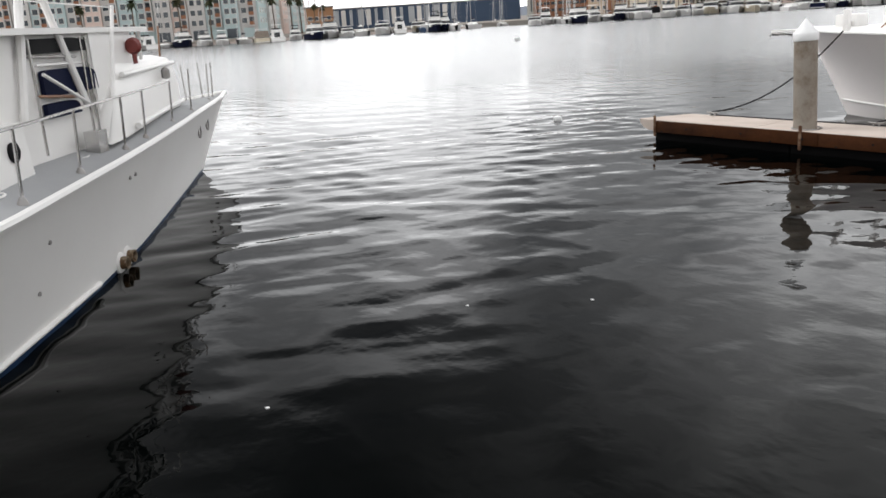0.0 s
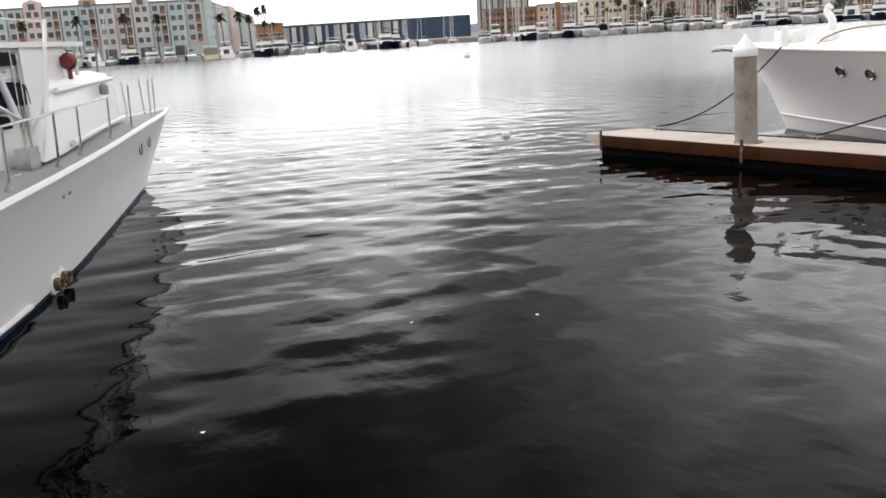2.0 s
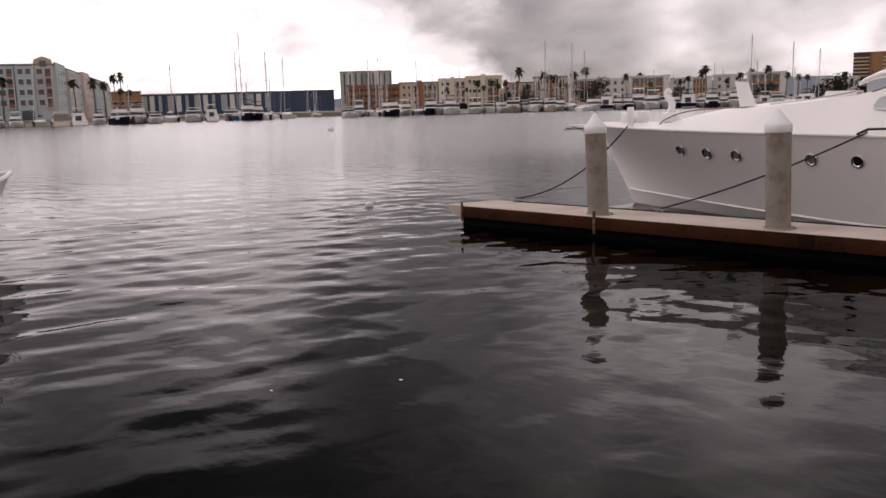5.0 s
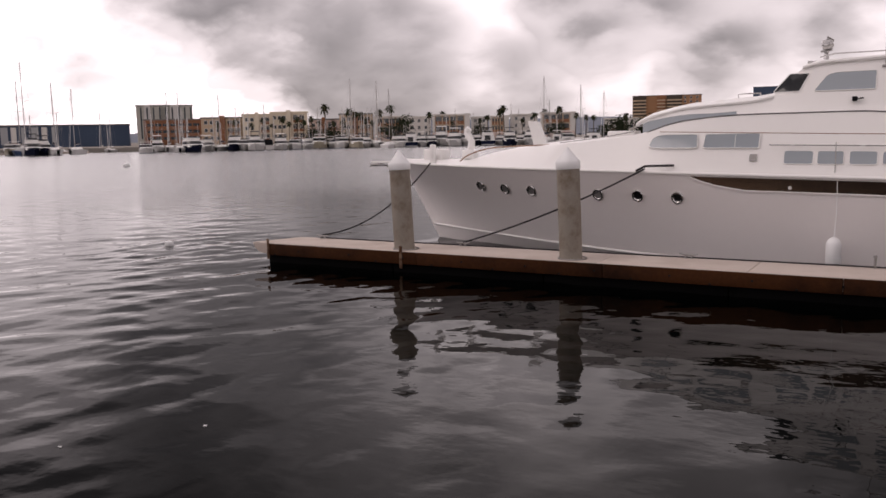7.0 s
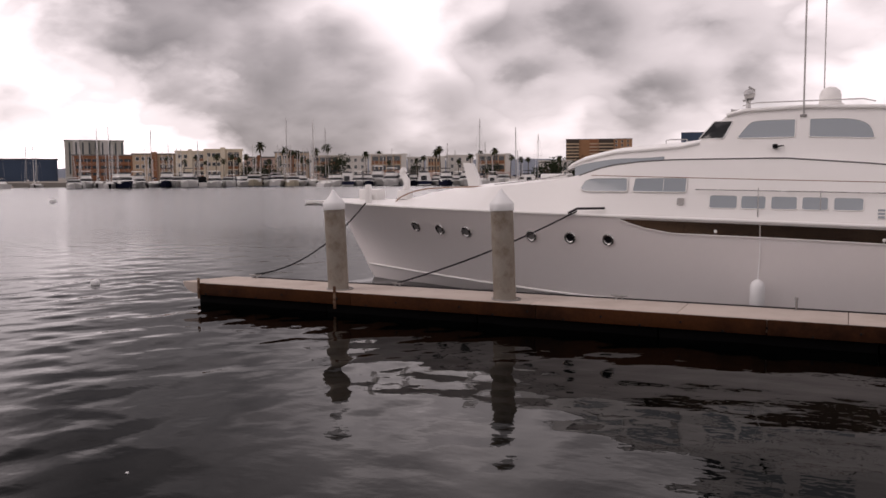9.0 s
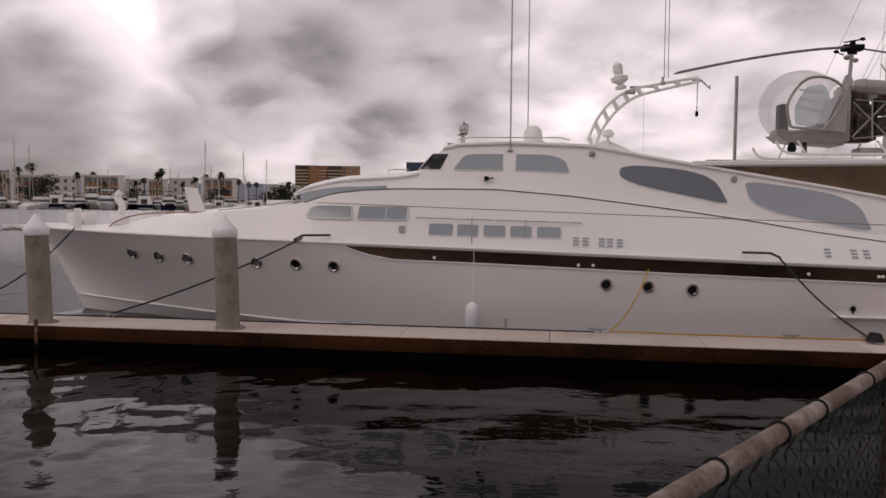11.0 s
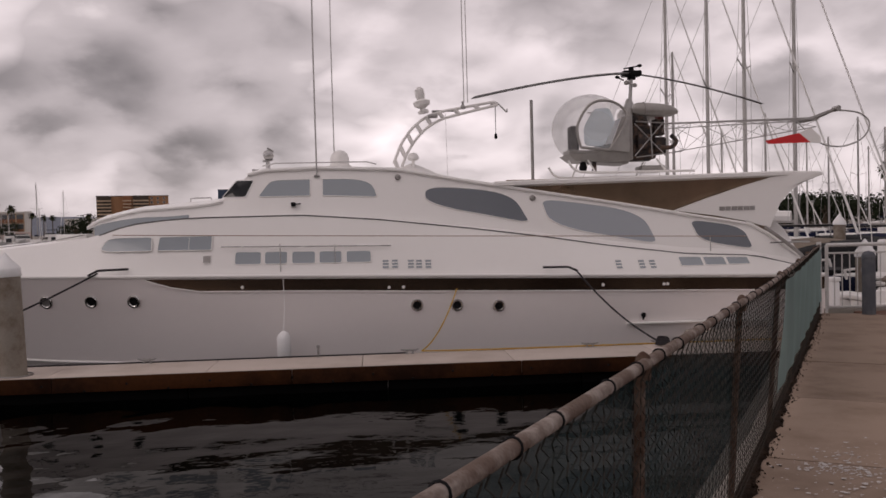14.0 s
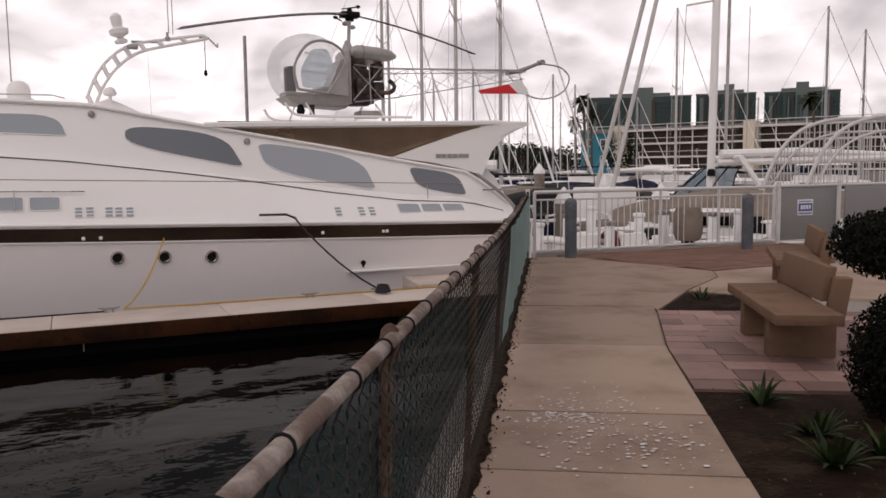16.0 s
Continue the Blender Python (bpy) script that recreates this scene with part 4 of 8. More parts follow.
    # louvred vents
    for x, z in ((0.61, 1.93), (0.78, 1.93), (1.07, 1.92), (1.22, 1.915), (1.39, 1.91), (4.98, 1.80), (5.43, 1.79), (5.64, 1.785)):
        v = part("air_vent", on_side([(x - 0.065, z - 0.08), (x - 0.055, z + 0.09), (x + 0.065, z + 0.09), (x + 0.065, z - 0.08)], hy, 0.012), "gelcoat", y)
        for k in range(3):
            part("louvre", on_side([(x - 0.05, z - 0.065 + k * 0.055), (x - 0.05, z - 0.03 + k * 0.055), (x + 0.055, z - 0.03 + k * 0.055), (x + 0.055, z - 0.065 + k * 0.055)], hy, 0.02, 0.012), "shade", v)
    part("side_light", on_side(rounded([(-2.66, 2.05), (-2.66, 2.17), (-2.54, 2.17), (-2.54, 2.05)], 0.1, 2), hy, 0.03, 0.04), "dull_steel", y)
    for x in (0.9, 3.5):
        part("dome_light", Geo().lathe((x, hy(x, roof_z(x) - 0.15) - 0.05, roof_z(x) - 0.14), [(0.055, 0.05), (0.06, 0.02), (0.03, -0.01)], 12, (0, 1, 0)), "dull_steel", y)
    part("horn", Geo().box((-1.12, hy(-1, 3.07) - 0.10, 3.04), (-1.04, hy(-1, 3.07) - 0.0, 3.12), 0.012).tube([(-1.04, hy(-1, 3.07) - 0.06, 3.08), (-0.94, hy(-1, 3.07) - 0.05, 3.09)], 0.012, 6), "black", y)
    # handrail over the saloon windows
    rail = [(x, hy(x, 2.32) - 0.07, 2.325 - 0.018 * (x + 2.4)) for x in np.linspace(-2.35, 0.72, 9)]
    part("side_handrail", Geo().tube(rail, 0.010, 6), "chrome", y)
    for p in rail[1:9:3]:
        part("rail_bracket", Geo().tube([p, (p[0], p[1] + 0.08, p[2] - 0.02)], 0.008, 5), "chrome", y)
    for x, z0, z1 in ((-1.28, 1.80, 2.36), (-0.3, 1.98, 2.32), (6.95, 1.62, 2.27)):
        part("whip_mount", Geo().tube([(x, hy(x, 2.0) - 0.06, z0), (x, hy(x, 2.0) - 0.06, z1)], 0.010, 6), "chrome", y)
    part("side_step", Geo().box((5.05, hull_y(5.5, 0.72) - 0.09, 0.69), (8.6, hull_y(5.5, 0.72) + 0.02, 0.73), 0.015), "gelcoat", y)
    part("hawse_outlet", Geo().lathe((5.37, hull_y(5.37, 0.86) - 0.03, 0.86), [(0.045, 0.03), (0.05, 0.01), (0.03, 0)], 12, (0, 1, 0)).box((5.355, hull_y(5.37, 0.8) - 0.02, 0.77), (5.385, hull_y(5.37, 0.8), 0.85)), "black", y)
    # bow pulpit, windlass, stanchion and the small davits on the foredeck
    o = rounded([(-12.47, YC), (-11.2, YC - 0.34), (-10.9, YC - 0.34), (-10.9, YC + 0.34), (-11.2, YC + 0.34)], [0.12, 0.2, 0.05, 0.05, 0.2], 4)
    part("pulpit", Geo().prism(o, 1.93, 1.985), "gelcoat", y, "narrow white pulpit over the stem")
    part("pulpit_strut", Geo().tube([(-12.2, YC, 1.93), (-11.3, YC, 1.72)], 0.022, 6), "chrome", y)
    part("anchor", Geo().tube([(-12.3, YC - 0.1, 1.90), (-11.6, YC - 0.1, 1.86)], 0.022, 6).tube([(-12.25, YC - 0.25, 1.86), (-12.3, YC - 0.1, 1.88), (-12.25, YC + 0.05, 1.86)], 0.02, 6), "dull_steel", y)
    part("windlass", Geo().box((-10.6, YC - 0.35, 1.98), (-10.1, YC + 0.1, 2.28), 0.03).lathe((-10.25, YC - 0.42, 2.02), [(0.07, 0), (0.05, 0.04), (0.05, 0.09), (0.08, 0.12)], 12), "gelcoat", y)
    part("bow_post", Geo().box((-9.86, 17.6, 1.97), (-9.74, 17.72, 2.4), 0.02), "gelcoat", y)
    part("crane_base", Geo().box((-9.55, 18.55, 2.03), (-9.25, 18.85, 2.25), 0.04).tube(curve_through([(-9.4, 18.7, 2.2), (-9.35, 18.7, 2.45), (-9.48, 18.7, 2.65), (-9.40, 18.7, 2.75)], 10), [0.085] * 6 + [0.075] * 4, 8), "gelcoat", y)
    part("deck_chair_base", Geo().slab([(-7.62, 18.4, 2.33), (-7.30, 18.4, 2.33), (-7.52, 18.4, 2.86), (-7.76, 18.4, 2.88)], [(-7.62, 18.52, 2.33), (-7.30, 18.52, 2.33), (-7.52, 18.52, 2.86), (-7.76, 18.52, 2.88)]), "gelcoat", y, "white folded deck crane")
    part("foredeck_rail", Geo().tube(curve_through([(-9.15, 17.72, 1.98), (-8.98, 17.72, 2.12), (-8.55, 17.75, 2.27), (-7.95, 17.8, 2.33), (-6.6, 17.82, 2.36)], 20), 0.015, 8), "teak", y, "curved brown handrail on the foredeck")
    part("foredeck_handrail", Geo().tube(curve_through([(-6.6, 17.45, 2.40), (-5.6, 17.2, 2.50), (-4.9, 17.0, 2.60)], 12), 0.011, 6), "chrome", y)
    part("deck_box", Geo().box((-5.75, 17.9, 2.48), (-5.15, 18.3, 2.62), 0.03), "gelcoat", y)
    part("visor_rail", Geo().tube([(-3.15, 17.9, 3.1), (-3.15, 17.9, 3.26), (-3.05, 17.9, 3.27), (-2.75, 17.9, 3.27)], 0.012, 6).tube([(-2.75, 17.9, 3.1), (-2.75, 17.9, 3.27)], 0.012, 6), "chrome", y)
    # stern quarter: dark curved corner post and boarding rails
    part("quarter_post", Geo().tube(curve_through([(8.05, YC - 1.98, 2.43), (8.45, YC - 2.0, 2.14), (8.78, YC - 2.05, 1.84), (8.95, YC - 2.1, 1.56)], 12), 0.035, 8), "dull_steel", y)
    part("aft_rail", Geo().tube([(8.2, YC - 1.9, 2.12), (9.0, YC - 1.9, 2.12), (9.0, YC + 1.9, 2.12)], 0.018, 6), "chrome", y)
    # helicopter deck over the after house
    o = [(2.75, 17.16), (8.6, 17.16), (9.55, 17.5), (9.7, 18.9), (9.55, 20.3), (8.6, 20.64), (2.75, 20.64)]
    rows = []
    for z0, grow in ((3.42, -0.10), (3.455, 0.0), (3.515, 0.0), (3.54, -0.03)):
        rows.append([(x + grow * (1 if x > 6 else -1), yy + grow * (1 if yy > YC else -1), z0 - 0.10 * max(0, (3.9 - x) / 1.2)) for x, yy in o])
    part("helicopter_deck", Geo().rings([[Vector(p) for p in r] for r in rows]), "gelcoat", y, "thin white helicopter deck", angle=30)
    xs = np.linspace(3.0, 8.3, 14)
    for side in (-1, 1):
        part("bronze_panel", Geo().strip([[(x, YC + side * 1.50, roof_z(x) - 0.1), (x, YC + side * 1.58, 3.2), (x, YC + side * 1.66, 3.47)] for x in xs]), "tan", y, "brown panel between roof and helicopter deck")
        o = [(6.35, 2.80), (7.0, 3.02), (7.8, 3.27), (8.5, 3.46), (9.45, 3.47), (9.1, 3.36), (8.75, 3.15), (8.52, 2.9), (8.38, 2.6), (8.30, 2.42), (7.8, 2.56), (7.2, 2.68)]
        yy = YC + side * 1.70
        part("wing_panel", Geo().slab([(a, yy, b) for a, b in o], [(a, yy - side * 0.10, b) for a, b in o]), "gelcoat", y, "white swept wing support", smooth=False)
    for k, wd in enumerate((0.11, 0.10, 0.11, 0.10, 0.11, 0.10)):
        a = 7.26 + k * 0.125
        part("name_bar", Geo().box((a, 17.185, 2.775), (a + wd, 17.20, 2.855)), "dull_steel", y, smooth=False)
    # arched signal mast with its instruments
    arc = curve_through([(0.92, 18.75, 3.80), (1.12, 18.75, 4.28), (1.42, 18.75, 4.66), (1.80, 18.75, 4.90), (2.35, 18.75, 5.03), (3.05, 18.75, 5.17)], 26)
    width = np.linspace(0.27, 0.06, 26)
    mast = part("arch_mast", Geo().tube([p + Vector((-0.05, 0, w * 0.5)) for p, w in zip(arc, width)], 0.030, 8).tube([p - Vector((-0.05, 0, w * 0.5)) for p, w in zip(arc, width)], 0.030, 8), "gelcoat", y, "white curved lattice mast")
    for k in range(1, 26, 3):
        p, w = arc[k], width[k]
        part("mast_web", Geo().tube([p + Vector((-0.05, 0, w * 0.5)), p - Vector((-0.05, 0, w * 0.5))], 0.045, 6), "gelcoat", mast)
    part("camera_head", Geo().lathe((1.53, 18.75, 4.98), [(0.11, 0), (0.12, 0.05), (0.05, 0.10), (0.17, 0.17), (0.18, 0.25), (0.08, 0.3), (0.10, 0.36), (0.10, 0.5), (0.04, 0.56)], 14, (-0.18, 0, 1)), "gelcoat", mast)
    part("camera_mount", Geo().box((1.62, 18.68, 4.88), (1.82, 18.82, 4.96), 0.02).tube([(1.7, 18.75, 5.02), (2.2, 18.75, 5.03)], 0.022, 6), "alu", mast)
    part("signal_light", Geo().lathe((2.36, 18.75, 5.06), [(0.05, 0), (0.055, 0.06), (0.02, 0.1), (0.03, 0.16)], 10), "alu", mast)
    part("halyard_arm", Geo().tube([(2.95, 18.75, 5.15), (3.08, 18.75, 5.19), (3.3, 18.75, 4.98)], 0.016, 6).tube([(3.3, 18.75, 4.98), (3.3, 18.75, 5.06)], 0.012, 5), "alu", mast)
    part("halyard_block", Geo().tube([(3.05, 18.75, 5.1), (3.05, 18.75, 4.5)], 0.008, 5).lathe((3.05, 18.75, 4.42), [(0.02, 0), (0.035, 0.03), (0.03, 0.1), (0.01, 0.12)], 8), "black", mast)
    part("stay_wire", Geo().tube([(2.0, 18.9, 5.0), (2.02, 18.9, 3.6)], 0.004, 4), "alu", mast)
    part("small_dome", Geo().tube([(1.27, 18.5, 3.75), (1.27, 18.5, 3.98)], 0.03, 6).lathe((1.27, 18.5, 3.98), [(0.09, 0), (0.12, 0.03), (0.12, 0.07), (0.08, 0.14), (0.02, 0.16)], 14), "gelcoat", mast, "small white antenna dome")
    # roof gear
    part("satellite_dome", Geo().lathe((-0.26, 18.9, 3.86), [(0.25, 0), (0.25, 0.06), (0.20, 0.08), (0.20, 0.22), (0.17, 0.31), (0.10, 0.37), (0.01, 0.39)], 20), "gelcoat", y, "white satellite dome")
    s = part("searchlight", Geo().lathe((-1.68, 18.3, 3.85), [(0.05, 0), (0.04, 0.12), (0.05, 0.16)], 10).lathe((-1.76, 18.3, 4.10), [(0.06, 0), (0.10, 0.04), (0.10, 0.14), (0.05, 0.2)], 12, (1, 0, 0.25)), "chrome", y, "chrome searchlight")
    part("searchlight_bracket", Geo().tube([(-1.78, 18.3, 4.0), (-1.60, 18.3, 4.02), (-1.58, 18.3, 4.2), (-1.68, 18.3, 4.26)], 0.02, 6), "dull_steel", s)
    part("roof_rail", Geo().tube([(-1.75, 18.0, 3.88), (-1.5, 18.0, 3.93), (0.3, 18.0, 3.93), (0.5, 18.0, 3.88)], 0.012, 6), "chrome", y)
    part("roof_horn", Geo().lathe((-1.98, 18.2, 3.80), [(0.045, 0), (0.03, 0.05), (0.015, 0.16)], 10, (1, 0, 0.1)), "chrome", y)
    part("mast_fairing", Geo().lathe((1.25, 18.75, 3.70), [(0.55, 0), (0.35, 0.1), (0.12, 0.2), (0.02, 0.24)], 16), "gelcoat", y)
    for x, yy, z0, z1, r in ((-0.645, 17.30, 3.1, 9.6, 0.016), (-0.37, 18.9, 3.9, 9.6, 0.012), (2.38, 18.7, 5.2, 9.4, 0.010), (2.47, 18.8, 5.2, 9.4, 0.009)):
        part("whip_antenna", Geo().tube([(x, yy, z0), (x - 0.01, yy, (z0 + z1) / 2), (x + 0.02, yy, z1)], [r, r, r * 0.5], 6), "alu", y)
    part("antenna_clamp", Geo().box((-0.70, 17.25, 3.60), (-0.59, 17.34, 3.64), 0.005), "dull_steel", y)
    part("deck_post", Geo().tube([(3.95, 19.4, 3.5), (3.95, 19.4, 5.33)], 0.035, 8), "dull_steel", y, "bare grey post")
    return y


make_yacht()


def make_lines():
    def line(name, pts, r, mat, label):
        lone(name, Geo().tube(pts, r, 7), mat, label, "rope", "mooring lines")

    line("mooring_line", sag((-9.63, 17.25, 1.99), (-10.9, 14.9, 0.58), 0.34), 0.016, "rope", "dark mooring rope slack from the bow to the dock")
    line("mooring_line", sag((-4.45, hull_y(-4.45, 1.8) - 0.03, 1.92), (-7.55, 14.9, 0.57), 0.10), 0.016, "rope", "dark spring line from the foredeck to the dock")
    line("chafe_hose", [(-4.62, hull_y(-4.6, 1.8) - 0.05, 1.88), (-4.45, hull_y(-4.5, 1.8) - 0.02, 1.965), (-3.95, hull_y(-4, 1.8) + 0.12, 1.975)], 0.022, "rope", "dark hose sleeve on a mooring line at the gunwale")
    line("mooring_line", sag((4.07, hull_y(4, 1.6) - 0.04, 1.76), (5.15, 14.92, 0.58), 0.12), 0.016, "rope", "black mooring rope from the side deck to the dock")
    line("chafe_hose", [(3.5, hull_y(3.6, 1.6) + 0.1, 1.80), (3.95, hull_y(4, 1.6) - 0.02, 1.80), (4.12, hull_y(4.1, 1.6) - 0.05, 1.72)], 0.021, "rope", "dark hose sleeve on a mooring line at the gunwale")
    line("loose_rope", sag((1.89, hull_y(1.9, 1.5) - 0.03, 1.47), (1.15, 14.97, 0.53), 0.18) + [(2.2, 14.98, 0.515), (3.4, 14.97, 0.515), (4.9, 14.98, 0.515), (7.5, 14.96, 0.515)], 0.012, "yellow_rope", "yellow cord from the yacht along the dock")
    line("dock_hose", [(-11.0, 14.955, 0.512), (-8.0, 14.97, 0.512), (-4.0, 14.96, 0.512), (-1.0, 14.97, 0.512), (0.9, 14.96, 0.512)], 0.012, "rope", "dark hose lying along the dock edge")
    coil = [(5.2 + (0.13 - 0.012 * k / 8) * math.cos(k * 0.8), 14.72 + (0.13 - 0.012 * k / 8) * math.sin(k * 0.8), 0.53 + 0.007 * k / 2) for k in range(36)]
    line("rope_coil", coil, 0.018, "rope", "black rope coiled round a dock cleat")
    f = thing("fender", (-1.22, 15.9, 0.2), "white inflated cylinder fender between yacht and dock", "fender")
    part("body", Geo().lathe((-1.22, 15.98, 0.22), [(0.02, 0), (0.09, 0.03), (0.12, 0.1), (0.12, 0.48), (0.09, 0.56), (0.03, 0.6)], 18), "cap", f)
    part("lanyard", Geo().tube([(-1.22, 15.98, 0.82), (-1.22, hull_y(-1.2, 1.2) - 0.02, 1.2), (-1.22, hull_y(-1.2, 1.7) - 0.03, 1.74)], 0.006, 5), "cap", f)
    lone("water_stub", Geo().tube([(-0.55, 14.88, DOCK_Z), (-0.55, 14.88, 0.68)], 0.018, 8).box((-0.575, 14.855, 0.66), (-0.525, 14.905, 0.70), 0.004), "dull_steel", "short upright water tap on the dock edge", "tap")


make_lines()
for cx in (-1.56, 3.2):
    cleat("deck_cleat", cx, 16.42, sheer_z(cx) + 0.03, 0.0, "small chrome cleat on the yacht's side deck", "chrome")


# ---- the helicopter on its deck ----
def make_helicopter():
    cx, cy, cz = 5.0, 18.5, 4.56
    h = thing("helicopter", (5.6, 18.5, 3.54), "small old helicopter with a clear bubble cockpit and lattice tail", "helicopter")
    rings = []
    R = 0.79
    for a in np.linspace(0.06, math.pi * 0.80, 16):
        rings.append([Vector((cx - R * math.cos(a), cy + R * 0.98 * math.sin(a) * math.cos(t), cz + R * 0.93 * math.sin(a) * math.sin(t))) for t in np.linspace(0, math.tau, 28, endpoint=False)])
    b = part("bubble", Geo().rings(rings, caps=False).add(rings[0], [tuple(range(28))]), "clear", h, "large clear bubble canopy, lightly hazed")
    b.visible_shadow = False
    part("cockpit_floor", Geo().slab([(4.45, 18.05, 4.02), (5.75, 18.0, 3.92), (5.75, 19.0, 3.92), (4.45, 18.95, 4.02)], [(4.6, 18.15, 3.88), (5.7, 18.1, 3.80), (5.7, 18.9, 3.80), (4.6, 18.85, 3.88)]), "silver", h)
    part("nose_pan", Geo().rings([[Vector((x, cy + w * s, z)) for s, z in ((-1, z1), (-0.9, z0), (0.9, z0), (1, z1))] for x, w, z0, z1 in ((4.5, 0.3, 4.0, 4.12), (4.8, 0.5, 3.87, 4.08), (5.3, 0.6, 3.84, 4.12), (5.72, 0.6, 3.86, 4.3))]), "silver", h, "grey lower cabin shell")
    part("door_frame", Geo().tube(curve_through([(4.62, 17.72, 4.12), (4.55, 17.70, 4.55), (4.86, 17.78, 5.0), (5.3, 17.82, 5.05), (5.62, 17.88, 4.8), (5.45, 17.78, 4.4), (5.2, 17.72, 4.05)], 24), 0.028, 8), "silver", h)
    part("door_frame", Geo().tube([(4.62, 17.72, 4.12), (5.2, 17.72, 4.05)], 0.028, 8), "silver", h)
    part("console", Geo().box((4.55, 18.25, 4.05), (4.72, 18.6, 4.62), 0.03), "black", h)
    part("seat", Geo().box((5.1, 18.05, 4.0), (5.55, 18.95, 4.22), 0.05).slab([(5.45, 18.05, 4.2), (5.55, 18.05, 4.2), (5.68, 18.05, 4.75), (5.58, 18.05, 4.75)], [(5.45, 18.95, 4.2), (5.55, 18.95, 4.2), (5.68, 18.95, 4.75), (5.58, 18.95, 4.75)]), "shade", h, "grey bench seat")
    for z in (4.45, 4.62, 4.8):
        part("window_bar", Geo().tube([(4.85, 18.05, z + 0.06), (5.3, 18.05, z)], 0.014, 6), "alu", h)
    o = rounded([(4.72, 4.16), (4.70, 4.52), (4.92, 4.90), (5.24, 4.92), (5.36, 4.62), (5.12, 4.14)], 0.25, 4)
    pane = part("door_pane", Geo().slab([(x, 17.80, z) for x, z in o], [(x, 17.81, z) for x, z in o]), "door_pane", h, "pale blue door pane", smooth=False)
    pane.visible_shadow = False
    part("door_lower", Geo().slab([(5.22, 17.74, 4.06), (5.66, 17.84, 4.02), (5.70, 17.92, 4.78), (5.50, 17.82, 4.72)], [(5.22, 17.80, 4.06), (5.66, 17.90, 4.02), (5.70, 17.98, 4.78), (5.50, 17.88, 4.72)]), "silver", h, "grey cabin side behind the door")
    for z in (5.60, 5.84):
        part("hub_weight", Geo().tube([(5.75, 18.45, z - 0.02), (6.08 if z > 5.7 else 5.60, 18.4, z + 0.03)], 0.014, 6).lathe((6.08 if z > 5.7 else 5.60, 18.4, z), [(0.01, 0), (0.05, 0.02), (0.05, 0.05), (0.01, 0.07)], 10), "black", h)
    part("firewall", Geo().box((5.74, 18.05, 3.88), (5.80, 18.95, 4.95), 0.01), "silver", h)
    part("engine", Geo().box((5.85, 18.2, 3.9), (6.35, 18.8, 4.6), 0.05).lathe((6.05, 18.5, 3.88), [(0.25, 0), (0.3, 0.1), (0.28, 0.5), (0.2, 0.9), (0.1, 1.1)], 12).box((6.3, 18.15, 4.0), (6.55, 18.5, 4.35), 0.04).box((6.28, 18.1, 4.38), (6.5, 18.35, 4.72), 0.03).box((5.9, 18.02, 4.1), (6.2, 18.25, 4.4), 0.04), "engine", h, "dark oily exposed engine")
    part("exhaust", Geo().tube(curve_through([(6.35, 18.15, 4.15), (6.6, 18.05, 4.12), (6.72, 18.05, 4.25), (6.62, 18.1, 4.38)], 10), 0.045, 8), "engine", h)
    for a, b in (((5.82, 18.0, 4.62), (6.5, 18.0, 3.92)), ((5.82, 18.0, 3.95), (6.45, 18.05, 4.64)), ((6.15, 17.98, 4.7), (6.18, 17.98, 3.9)), ((5.85, 18.0, 4.66), (6.45, 18.02, 4.62)), ((5.85, 18.0, 3.92), (6.9, 18.2, 4.05))):
        part("engine_mount", Geo().tube([a, b], 0.013, 6), "alu", h, "pale tubular engine mount")
    part("cooling_shroud", Geo().box((6.4, 18.2, 4.45), (6.52, 18.45, 4.82), 0.03), "maroon", h)
    for s in (-1, 1):
        part("fuel_tank", Geo().lathe((5.78, cy + s * 0.48, 4.93), [(0.01, 0), (0.09, 0.03), (0.13, 0.12), (0.138, 0.35), (0.138, 0.6), (0.115, 0.82), (0.05, 0.95), (0.01, 0.98)], 18, (1, 0, -0.08)), "silver", h, "silver saddle fuel tank")
        part("tank_strap", Geo().tube([(6.02, cy + s * 0.48 + 0.142 * math.cos(t), 4.91 + 0.142 * math.sin(t)) for t in np.linspace(0, math.tau, 16, endpoint=False)], 0.012, 5, closed=True), "dull_steel", h)
        # skids
        yy = cy + s * 0.95
        part("skid", Geo().tube(curve_through([(4.32, yy, 3.84), (4.45, yy, 3.66), (4.8, yy, 3.60), (6.2, yy, 3.60), (6.9, yy, 3.60)], 16), 0.026, 8), "gelcoat", h)
        for x in (4.85, 6.3):
            part("skid_leg", Geo().tube([(x, cy + s * 0.45, 3.88), (x, yy, 3.62)], 0.020, 8), "gelcoat", h)
    part("landing_light", Geo().lathe((4.78, 18.2, 3.68), [(0.07, 0), (0.09, 0.06), (0.05, 0.18)], 10), "black", h)
    part("pump", Geo().lathe((5.0, 18.15, 3.66), [(0.05, 0), (0.05, 0.2)], 8), "engine", h)
    part("battery_box", Geo().box((6.0, 18.1, 3.62), (6.5, 18.6, 3.76), 0.03), "silver", h)
    # rotor mast, hub and two blades
    part("rotor_mast", Geo().tube([(5.88, 18.5, 4.9), (5.93, 18.5, 5.72)], 0.04, 8).lathe((5.87, 18.5, 4.9), [(0.15, 0), (0.12, 0.12), (0.05, 0.3)], 12), "alu", h)
    part("rotor_hub", Geo().box((5.73, 18.38, 5.66), (6.13, 18.62, 5.78), 0.03).lathe((5.93, 18.5, 5.6), [(0.09, 0), (0.09, 0.08), (0.05, 0.24)], 10), "black", h)
    d = Vector((-0.90, -0.43, 0)).normalized()
